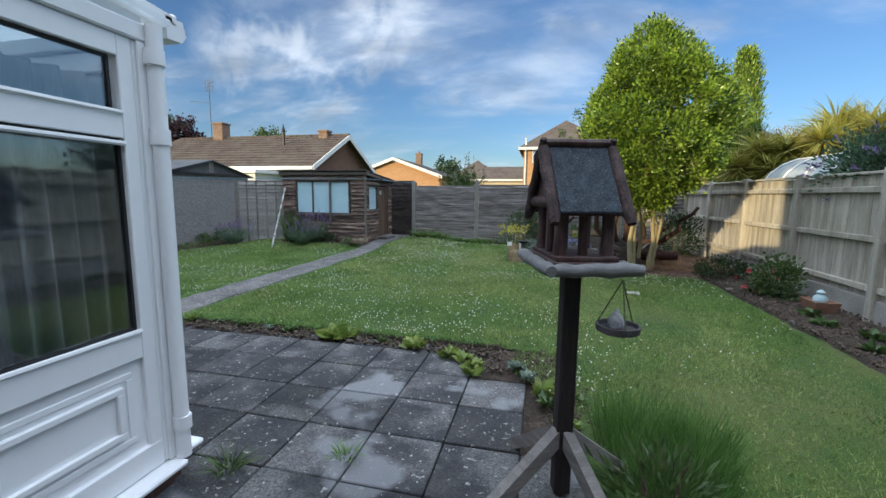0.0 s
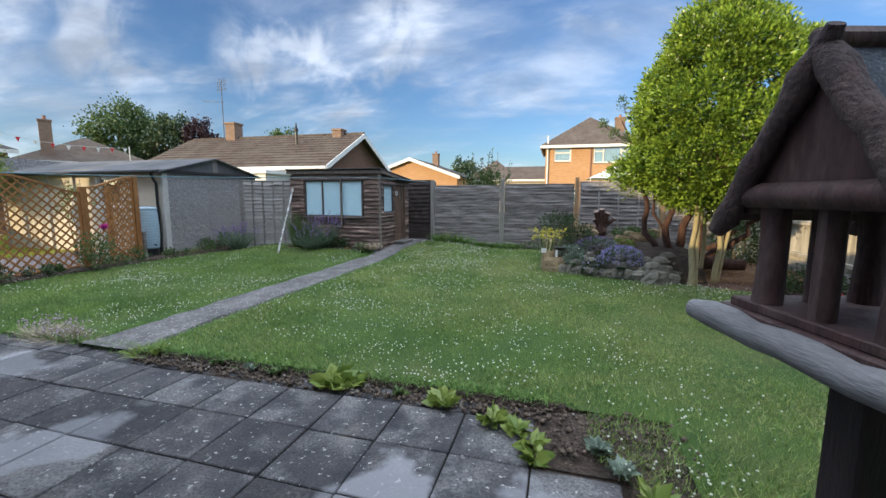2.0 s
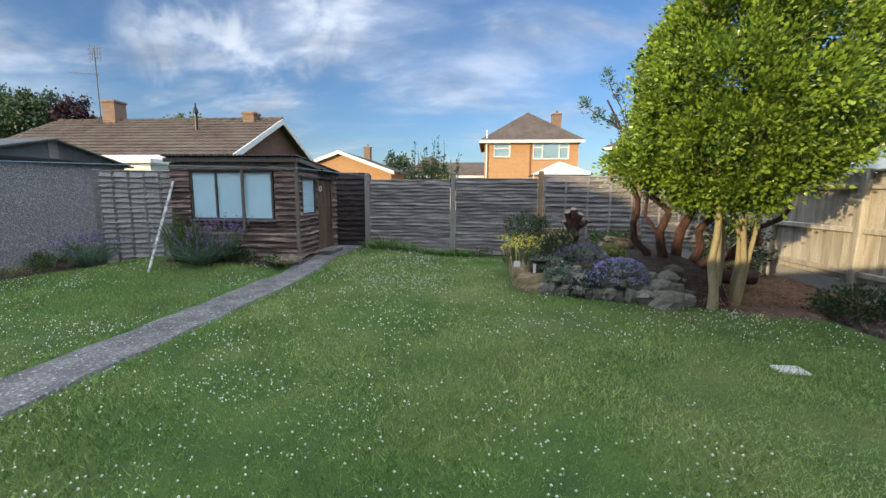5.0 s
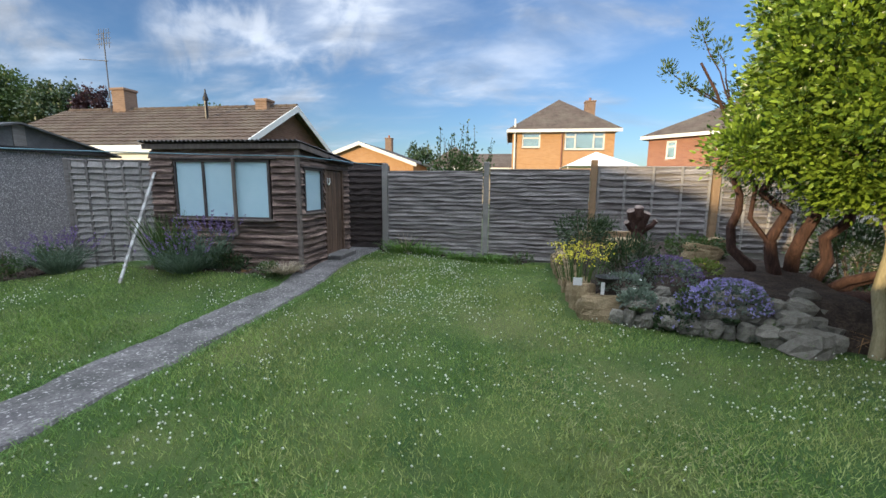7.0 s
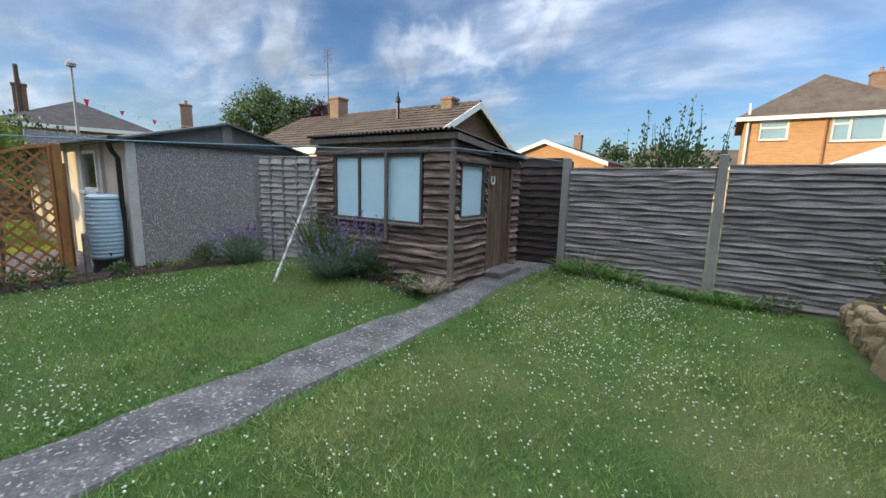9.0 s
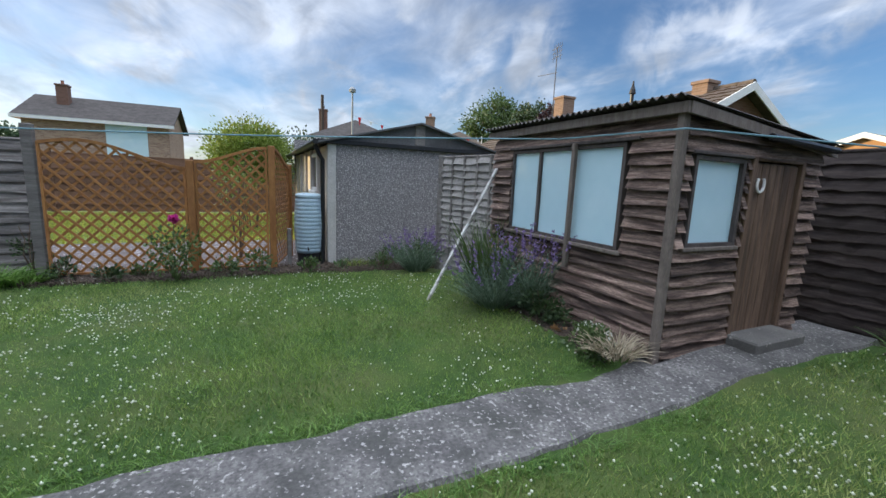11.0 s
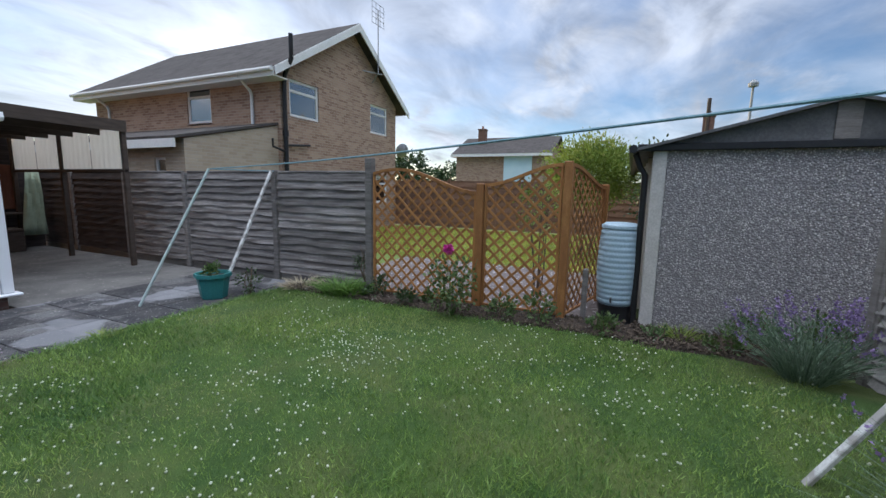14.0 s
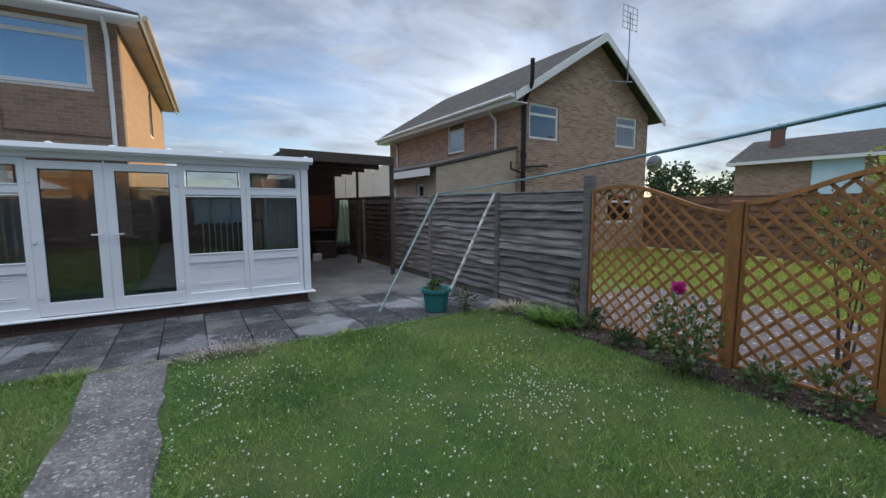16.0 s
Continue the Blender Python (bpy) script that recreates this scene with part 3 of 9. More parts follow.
post(new_fence, 2.16, 12.76, 1.86, NEWPOST, 0.12)
part("gravel_board", Shape().box(0.1, 3.9, 12.77, 12.82, -0.05, 0.36, ch=0.006), GRAVELBOARD, new_fence)

left_fence = thing("fence", "blue-grey weathered overlap panel fence with timber posts", "fence", m=pose(-9.5, 0, 0, 0, 0, 90))
# local x runs up the garden, local y towards the neighbour
for a, b, n in ((3.25, 5.12, 13), (0.97, 3.11, 14), (-0.93, 0.83, 13), (-3.0, -1.07, 12), (-7.0, -3.1, 12)):
    # Panels under the carport take the darkened timber in place of shade.
    lap_panel(left_fence, a, b, 0.1, 1.76, 0.02, LAPWOOD if a > -2 else SHADELAP, n)
    part("gravel_board", Shape().box(a, b, 0.0, 0.05, -0.05, 0.11, ch=0.005), OLDWOOD, left_fence)
post(left_fence, 5.21, -0.22, 1.95, OLDWOOD, 0.11)
for x, z in ((3.18, 1.80), (0.9, 1.76), (-1.0, 1.76), (-3.05, 1.76)):
    post(left_fence, x, 0.0, z, OLDWOOD, 0.1)

gap_fence = thing("fence", "pale grey slatted fence panel with upright battens beside the garage", "fence", m=pose(-8.66, 10.42, 0, 0, 0, 12))
lap_panel(gap_fence, 0.0, 1.42, 0.06, 1.84, 0.0, BATTEN, 18, OLDWOOD, 6)
post(gap_fence, -0.03, -0.02, 1.88, OLDWOOD, 0.08)
post(gap_fence, 1.4, 0.06, 1.86, SHEDTRIM, 0.09)

right_fence = thing("fence", "pale close-board fence with rails over a concrete gravel board", "fence", m=pose(3.95, 0, 0, 0, 0, 90))
stops = [12.75 - 1.72 * k for k in range(10)]
board_me = [Shape().box(-0.05, 0.05, -0.03, -0.014, 0.3, 1.80 + d, ch=0.003).mesh("board", CLOSEB) for d in (0, 0.008, -0.006)]
made = 0
for k in range(9):
    a, b = stops[k + 1], stops[k]
    x = a + 0.04
    while x < b:
        if made < 110:
            piece("board", board_me[rnd.randrange(3)], right_fence, Matrix.Translation((x, 0.004 * (made % 2), 0)) @ pose(0, 0, 0, 0, rnd.uniform(-0.3, 0.3), 0))
        made += 1
        x += 0.097
    for z in (0.42, 1.02, 1.62):
        part("rail", Shape().box(a, b, -0.012, 0.04, z - 0.04, z + 0.04, ch=0.01), CLOSEB, right_fence)
    part("gravel_board", Shape().box(a, b, -0.03, 0.03, -0.06, 0.3, ch=0.006), GRAVELBOARD, right_fence)
    part("capping", Shape().box(a, b, -0.05, 0.03, 1.81, 1.845, ch=0.005), CLOSEB, right_fence)
    post(right_fence, b, 0.03, 1.87, CLOSEB, 0.1)
part("board_run", Shape().box(stops[9], 12.75 - 0.097 * 110, -0.03, -0.014, 0.3, 1.8), CLOSEB, right_fence)

# ---- trellis screen ----
def trellis_panel(screen, length, top, m, low=0.12):
    """Diamond lattice in a frame with a curved top; top(s) gives the height for s from 0 to 1."""
    a = 0.111
    for way in (1, -1):
        c = -3.0
        while c < length + 3.0:
            # a lath follows x = c + way * (z - low), clipped to the panel
            z0, z1 = None, None
            for q in range(0, 181):
                z = low + 0.01 * q
                x = c + way * (z - low)
                if 0.0 <= x <= length and z < top(x / length) - 0.01:
                    z0 = z if z0 is None else z0
                    z1 = z
            if z0 is not None and z1 - z0 > 0.04:
                n = (z1 - z0) * math.sqrt(2)
                s = Shape().box(-0.0155, 0.0155, -0.004, 0.004, 0, n, ch=0.0015)
                piece("lath", s.mesh("lath", TRELLIS), screen, m @ Matrix.Translation((c + way * (z0 - low), 0.0045 * way, z0)) @ pose(0, 0, 0, 0, 45 * way, 0))
            c += a * math.sqrt(2)
    s = Shape()
    n = 18
    vs = []
    for i in range(n + 1):
        x, z = length * i / n, top(i / n)
        vs += [m @ Vector(p) for p in ((x, -0.022, z - 0.02), (x, 0.022, z - 0.02), (x, 0.022, z + 0.02), (x, -0.022, z + 0.02))]
    fs = [(4 * i + k, 4 * i + (k + 1) % 4, 4 * i + 4 + (k + 1) % 4, 4 * i + 4 + k) for i in range(n) for k in range(4)]
    s.add(vs, fs + [(3, 2, 1, 0), (4 * n, 4 * n + 1, 4 * n + 2, 4 * n + 3)])
    part("top_rail", s, TRELLIS, screen)
    for x, w in ((0.012, 0.0), (length - 0.012, 1.0)):
        part("stile", Shape().box(x - 0.015, x + 0.015, -0.018, 0.018, low, top(w), m=m, ch=0.003), TRELLIS, screen)
    part("bottom_rail", Shape().box(0, length, -0.018, 0.018, low - 0.03, low, m=m, ch=0.003), TRELLIS, screen)


screen = thing("trellis_screen", "orange-stained diamond lattice screen with a wavy top rail", "trellis")
trellis_panel(screen, 1.52, lambda s: 1.62 + 0.12 * math.sin(math.pi * (1.35 * s + 0.12)) + 0.07 * (1 - s), pose(-9.25, 5.29, 0, 0, 0, 90))
trellis_panel(screen, 0.92, lambda s: 1.60 + 0.24 * (3 * s * s - 2 * s ** 3), pose(-9.25, 6.92, 0, 0, 0, 90))
trellis_panel(screen, 1.2, lambda s: 1.84 - 0.24 * (3 * s * s - 2 * s ** 3), pose(-9.29, 7.93, 0, 0, 0, 166))
for x, y, z in ((-9.25, 6.865, 1.62), (-9.25, 7.90, 1.88), (-10.5, 8.23, 1.65)):
    post(screen, x, y, z, TRELLIS, 0.095)


# ---- windows used on the houses ----
def window(house, x0, x1, z0, z1, m, bars=(), rails=(), frame=0.06, room=True, name="window"):
    """A window in a wall whose outer face is local y = 0, outside towards -y."""
    wd = part(name, Shape().box(x0 - 0.03, x1 + 0.03, -0.07, 0.02, z0 - 0.06, z0 - 0.005, m=m, ch=0.006), WHITEPAINT, house, "white window with sill")
    s = Shape()
    for a, b, c, d in ((x0, x1, z1 - frame, z1), (x0, x1, z0, z0 + frame), (x0, x0 + frame, z0 + frame, z1 - frame), (x1 - frame, x1, z0 + frame, z1 - frame)):
        s.box(a, b, -0.03, 0.03, c, d, m=m)
    for x in bars:
        s.box(x - frame / 2, x + frame / 2, -0.026, 0.026, z0 + frame, z1 - frame, m=m)
    for (a, b, z) in rails:
        s.box(a, b, -0.028, 0.022, z - frame / 2, z + frame / 2, m=m)
    part("window_frame", s, WHITEPAINT, wd)
    pane = part("pane", Shape().box(x0 + frame * 0.5, x1 - frame * 0.5, -0.006, 0.0, z0 + frame * 0.5, z1 - frame * 0.5, m=m), GLASS, wd)
    pane.visible_shadow = False
    if room:
        part("blind", Shape().box(x0 + 0.02, x1 - 0.02, 0.05, 0.07, z0 + 0.02, z1 - 0.02, m=m), SKYBLIND, wd, "pale drawn blind")
    return wd


# ---- summer house shed ----
shed = thing("shed", "brown waney-board garden shed with corrugated roof and pale blue windows", "shed")
SX0, SX1, SY0, SY1, SB = -7.2, -4.66, 10.47, 12.4, 0.13
WX0, WX1, WZ0, WZ1 = -6.76, -5.12, 0.95, 1.86   # front window
VY0, VY1, VZ0, VZ1 = 10.62, 11.24, 1.05, 1.75   # side window
DY0, DY1 = 11.38, 12.06                         # door


def shed_top(y):
    return 2.10 - 0.085 * (y - SY0)


for x0, x1, y0, y1, z0, z1 in (
        (SX0 + 0.02, WX0, SY0 + 0.03, SY0 + 0.08, SB, 2.04), (WX1, SX1 - 0.02, SY0 + 0.03, SY0 + 0.08, SB, 2.04),
        (WX0, WX1, SY0 + 0.03, SY0 + 0.08, SB, WZ0), (WX0, WX1, SY0 + 0.03, SY0 + 0.08, WZ1, 2.04),
        (SX0 + 0.02, SX0 + 0.07, SY0 + 0.08, SY1, SB, 1.9), (SX0 + 0.07, SX1 - 0.07, SY1 - 0.05, SY1, SB, 1.9),
        (SX1 - 0.07, SX1 - 0.02, SY0 + 0.08, VY0, SB, 2.02), (SX1 - 0.07, SX1 - 0.02, VY1, DY0, SB, 1.98),
        (SX1 - 0.07, SX1 - 0.02, VY0, VY1, SB, VZ0), (SX1 - 0.07, SX1 - 0.02, VY0, VY1, VZ1, 1.99),
        (SX1 - 0.07, SX1 - 0.02, DY0, DY1, 1.76, 1.93), (SX1 - 0.07, SX1 - 0.02, DY1, SY1, SB, 1.9)):
    part("wall_panel", Shape().box(x0, x1, y0, y1, z0, z1), SHEDWOOD, shed)
part("base_sill", Shape().box(SX0 + 0.03, SX1 - 0.025, SY0 + 0.02, SY0 + 0.1, -0.02, SB + 0.05, ch=0.006), SHEDWOOD, shed)
part("base_sill", Shape().box(SX1 - 0.1, SX1 - 0.01, SY0 + 0.1, SY1, -0.02, SB + 0.05, ch=0.006), SHEDWOOD, shed)


def waney(x0, x1, z, h, m, holes=()):
    """One uneven waney board along local x, thick at its lower edge, cut where holes lie."""
    spans = [(x0, x1)]
    for a, b, c, d in holes:
        if z + h * 0.6 > c and z + h * 0.4 < d:
            spans = [q for u, w in spans for q in ((u, min(w, a)), (max(u, b), w)) if q[1] - q[0] > 0.03]
    for u, w in spans:
        n = max(2, int((w - u) / 0.16))
        vs = []
        for i in range(n + 1):
            x = u + (w - u) * i / n
            dz = 0.02 * noise.noise((x * 3.1 + z * 7, z * 9, 1)) + 0.008 * noise.noise((x * 9, z * 13, 5))
            lip = 0.05 + 0.012 * noise.noise((x * 2, z * 5, 3))
            vs += [(x, -lip - 0.012, z + dz), (x, -lip + 0.01, z + dz), (x, 0.0, z + h + 0.025), (x, -0.008, z + h + 0.025)]
        fs = []
        for i in range(n):
            a, b = 4 * i, 4 * i + 4
            fs += [(a, b, b + 3, a + 3), (a + 1, a + 2, b + 2, b + 1), (a, a + 1, b + 1, b), (a + 3, b + 3, b + 2, a + 2)]
        fs += [(0, 3, 2, 1), (4 * n, 4 * n + 1, 4 * n + 2, 4 * n + 3)]
        s = Shape().add(vs, fs)
        piece("board", s.mesh("board", SHEDWOOD), shed, m)


front_m = pose(0, SY0 + 0.028, 0)
side_m = pose(SX1 - 0.018, 0, 0, 0, 0, 90)  # local x runs along y, outside towards +x
zz = SB + 0.03
while zz < 1.97:
    hh = rnd.uniform(0.085, 0.12)
    waney(SX0, SX1, zz, hh, front_m, [(WX0 - 0.03, WX1 + 0.03, WZ0 - 0.02, WZ1 + 0.03)])
    waney(SY0 + 0.03, SY1, zz, hh, side_m, [(VY0 - 0.03, VY1 + 0.03, VZ0 - 0.01, VZ1 + 0.02), (DY0 - 0.06, DY1 + 0.06, 0.0, 1.79)])
    zz += hh
# front window: three opaque pale panes, the reflected sky put into their blue
win = part("window", Shape().box(WX0 - 0.05, WX1 + 0.06, SY0 - 0.06, SY0 + 0.03, WZ0 - 0.035, WZ0, ch=0.006), SHEDTRIM, shed, "three-pane timber window, reflected sky put into its pale blue panes")
fr = Shape()
for a, b, c, d in ((WX0, WX1, WZ1 - 0.035, WZ1), (WX0, WX1, WZ0, WZ0 + 0.03), (WX0, WX0 + 0.03, WZ0 + 0.03, WZ1 - 0.035), (WX1 - 0.035, WX1, WZ0 + 0.03, WZ1 - 0.035), (-6.265, -6.23, WZ0 + 0.03, WZ1 - 0.035)):
    fr.box(a, b, SY0 - 0.025, SY0 + 0.04, c, d)
part("window_frame", fr, DARKTRIM, win)
part("prop_bar", Shape().box(-5.72, -5.675, SY0 - 0.075, SY0 - 0.03, 0.69, WZ1 + 0.02, ch=0.005), SHEDTRIM, win)
part("head_trim", Shape().box(WX0 - 0.04, WX1 + 0.13, SY0 - 0.05, SY0 + 0.02, WZ1 + 0.004, WZ1 + 0.035, ch=0.005), DARKTRIM, win)
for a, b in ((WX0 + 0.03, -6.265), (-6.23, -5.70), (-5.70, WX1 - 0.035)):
    part("pane", Shape().box(a, b, SY0 + 0.004, SY0 + 0.012, WZ0 + 0.03, WZ1 - 0.035), SKYBLIND, win)
win = part("window", Shape().box(SX1 - 0.03, SX1 + 0.05, VY0 - 0.04, VY1 + 0.03, VZ0 - 0.03, VZ0, ch=0.005), SHEDTRIM, shed, "small window, reflected sky put into its pale blue pane")
fr = Shape()
for a, b, c, d in ((VY0, VY1, VZ1 - 0.035, VZ1), (VY0, VY1, VZ0, VZ0 + 0.03), (VY0, VY0 + 0.03, VZ0 + 0.03, VZ1 - 0.035), (VY1 - 0.035, VY1, VZ0 + 0.03, VZ1 - 0.035)):
    fr.box(SX1 - 0.04, SX1 + 0.03, a, b, c, d)
part("window_frame", fr, DARKTRIM, win)
part("head_trim", Shape().box(SX1 - 0.02, SX1 + 0.05, VY0 - 0.06, VY1 + 0.06, VZ1 + 0.004, VZ1 + 0.03, ch=0.005), DARKTRIM, win)
# Opaque pane again carries the sky's reflection in its colour.
part("pane", Shape().box(SX1 - 0.012, SX1 - 0.004, VY0 + 0.03, VY1 - 0.035, VZ0 + 0.03, VZ1 - 0.035), SKYBLIND, win)
door = part("door", Shape().box(SX1 - 0.045, SX1 - 0.01, DY0 + 0.01, DY1 - 0.01, SB + 0.06, 1.74, ch=0.004), SHEDWOOD, shed, "brown plank door")
for k in range(6):
    w = (DY1 - DY0 - 0.03) / 6
    part("plank", Shape().box(SX1 - 0.009, SX1 + 0.008, DY0 + 0.015 + w * k, DY0 + 0.009 + w * (k + 1), SB + 0.07, 1.73, ch=0.004), BATTENBROWN, door)
horse = Shape().tube([(SX1 + 0.03, DY0 + 0.09 + 0.05 * math.cos(a), 1.56 + 0.065 * math.sin(a)) for a in [2.4 + 0.39 * k for k in range(13)]], 0.011, 6)
part("horseshoe", horse, WHITEPAINT, door, "pale iron horseshoe")
jamb = Shape().box(SX1 - 0.04, SX1 + 0.035, DY0 - 0.055, DY0 + 0.005, 0.0, 1.80, ch=0.005).box(SX1 - 0.04, SX1 + 0.035, DY1 - 0.005, DY1 + 0.055, 0.0, 1.80, ch=0.005)
jamb.box(SX1 - 0.04, SX1 + 0.035, DY0 + 0.005, DY1 - 0.005, 1.75, 1.80, ch=0.004)
part("door_frame", jamb, BATTENBROWN, shed)
part("step", Shape().box(SX1 - 0.02, SX1 + 0.28, DY0 - 0.05, DY1, -0.02, 0.27, ch=0.015), CONCRETE, shed, "concrete doorstep")
part("corner_post", Shape().box(SX1 - 0.03, SX1 + 0.03, SY0 - 0.035, SY0 + 0.03, 0.1, 2.04, ch=0.006), SHEDTRIM, shed)
part("fascia", Shape().box(SX0 - 0.06, SX1 + 0.07, SY0 - 0.075, SY0 - 0.045, 2.02, 2.10, ch=0.004), SHEDTRIM, shed, "pale grey fascia board")
sf = Shape().prism([(SY0 - 0.044, 2.02), (SY1 + 0.1, shed_top(SY1) - 0.10), (SY1 + 0.1, shed_top(SY1) - 0.03), (SY0 - 0.044, 2.10)], "x", SX1 + 0.05, SX1 + 0.08)
part("side_fascia", sf, SHEDTRIM, shed)
gutter = Shape().tube([(SX1 + 0.11, SY0 + 0.9, 1.93), (SX1 + 0.11, SY1, 1.89)], 0.03, 8)
part("gutter", gutter, BLACKPLASTIC, shed)


def corrugated(x0, x1, y0, y1, ztop, pitch, amp, along="y"):
    """A wavy sheet roof; the waves run along y, ztop(y) is the height."""
    n = int((x1 - x0) / pitch * 6)
    vs, fs = [], []
    ys = [y0 + (y1 - y0) * k / 4 for k in range(5)]
    for t in (0.0, -0.008):
        for y in ys:
            for i in range(n + 1):
                x = x0 + (x1 - x0) * i / n
                vs.append((x, y, ztop(y) + amp * math.sin(2 * math.pi * x / pitch) + t))
    w = n + 1
    for lay in (0, 1):
        o = lay * 5 * w
        fs += [(o + k * w + i, o + k * w + i + 1, o + (k + 1) * w + i + 1, o + (k + 1) * w + i) for k in range(4) for i in range(n)]
    for i in range(n):
        fs.append((i, i + 1, 5 * w + i + 1, 5 * w + i))
        fs.append((4 * w + i, 4 * w + i + 1, 9 * w + i + 1, 9 * w + i))
    return Shape().add(vs, fs)


CORR = surf("dark_corrugated_sheet", (0.045, 0.04, 0.04), (0.09, 0.08, 0.075), 4, 0.7, 0.3, c3=(0.14, 0.12, 0.1), scale3=2, amount3=0.4)
part("roof", corrugated(SX0 - 0.08, SX1 + 0.09, SY0 - 0.13, SY1 + 0.15, lambda y: shed_top(y) + 0.03, 0.076, 0.014), CORR, shed, "dark corrugated sheet roof", True)

# ---- concrete garage ----
garage = thing("garage", "pebbledashed concrete sectional garage with grey sheet roof", "garage")
GX, GY0, GY1, GE, GA = -9.45, 8.74, 11.86, 1.99, 2.45
GM = (GY0 + GY1) / 2
part("end_wall", Shape().box(GX - 0.08, GX, GY0 + 0.14, GY1, -0.02, GE), PEBBLEDASH, garage, "grey pebbledash wall")
part("corner_pillar", Shape().box(GX - 0.1, GX + 0.012, GY0, GY0 + 0.135, -0.02, GE, ch=0.008), PLAINCONC, garage, "pale concrete corner pillar")
gable = Shape().prism([(GY0 - 0.05, GE + 0.06), (GY1 + 0.05, GE + 0.06), (GM, GA - 0.02)], "x", GX - 0.03, GX + 0.02)
part("gable_panel", gable, ASBESTOS, garage, "grey sheet gable panel")
part("gable_beam", Shape().box(GX - 0.02, GX + 0.06, GY0 - 0.16, GY1 + 0.1, GE + 0.0, GE + 0.07, ch=0.006), BLACKPLASTIC, garage)
part("gable_stud", Shape().box(GX + 0.021, GX + 0.034, GM - 0.09, GM + 0.09, GE + 0.08, GA - 0.03), OLDWOOD, garage)
part("side_wall", Shape().box(-15.0, GX - 0.11, GY0 + 0.03, GY0 + 0.1, -0.02, GE), CREAM, garage, "cream side wall")
part("side_wall", Shape().box(-15.0, GX - 0.09, GY1 - 0.08, GY1, -0.02, GE), PEBBLEDASH, garage)
part("far_wall", Shape().box(-15.1, -15.0, GY0, GY1, -0.02, GA), PEBBLEDASH, garage)
for k in range(5):
    x = -10.5 - 0.95 * k
    part("pillar", Shape().box(x - 0.05, x + 0.05, GY0 - 0.02, GY0 + 0.03, -0.02, GE), PLAINCONC, garage)
window(garage, -11.6, -10.75, 1.2, 1.9, pose(0, GY0 + 0.03, 0), room=False)
part("roof_sheet", Shape().slope([(-15.1, GY0 - 0.16, GE + 0.03), (GX + 0.1, GY0 - 0.16, GE + 0.03), (GX + 0.1, GM, GA), (-15.1, GM, GA)], 0.03), ASBESTOS, garage)
part("roof_sheet", Shape().slope([(-15.1, GY1 + 0.16, GE + 0.03), (GX + 0.1, GY1 + 0.16, GE + 0.03), (GX + 0.1, GM, GA), (-15.1, GM, GA)], 0.03), ASBESTOS, garage)
part("gutter", Shape().tube([(GX + 0.1, GY0 - 0.2, GE + 0.02), (-15.0, GY0 - 0.2, GE - 0.02)], 0.045, 8), BLACKPLASTIC, garage)
dp = Shape().tube([(GX - 0.12, GY0 - 0.18, GE), (GX - 0.12, GY0 - 0.12, GE - 0.16), (GX - 0.12, GY0 - 0.06, GE - 0.25), (GX - 0.12, GY0 - 0.06, 0.0)], 0.034, 10)
part("downpipe", dp, BLACKPLASTIC, garage, "black downpipe", True)


# ---- conservatory ----
cons = thing("conservatory", "white uPVC lean-to conservatory with glazed double doors", "conservatory")
CX0, CX1, CYF, CYB, CS = -6.68, -1.80, 1.65, -1.78, 0.17
SEAL = surf("black_glazing_seal", (0.02, 0.02, 0.022), (0.03, 0.03, 0.032), 5, 0.5, 0.0)
CONSGLASS = glass_mat("conservatory_glass", (0.8, 0.84, 0.85), gloss=0.08)
POLY = leaf_mat("milky_polycarbonate", (0.70, 0.74, 0.76), (0.80, 0.83, 0.85), 0.35, 0.75, 1.5)
fm_ = pose(0, CYF, 0, 0, 0, 180)  # facing the garden: local -y is outside, local x is -x
sm_ = pose(CX1, 0, 0, 0, 0, 90)   # end wall: local x runs along y, outside +x
lm_ = pose(CX0, 0, 0, 0, 0, -90)


def cons_glass(name, x0, x1, z0, z1, m, parent):
    s = Shape()
    for a, b, c, d in ((x0, x1, z1 - 0.012, z1), (x0, x1, z0, z0 + 0.012), (x0, x0 + 0.012, z0 + 0.012, z1 - 0.012), (x1 - 0.012, x1, z0 + 0.012, z1 - 0.012)):
        s.box(a, b, -0.012, 0.012, c, d, m=m)
    part("seal", s, SEAL, parent)
    pane = part(name, Shape().box(x0 + 0.012, x1 - 0.012, -0.004, 0.004, z0 + 0.012, z1 - 0.012, m=m), CONSGLASS, parent)
    pane.visible_shadow = False


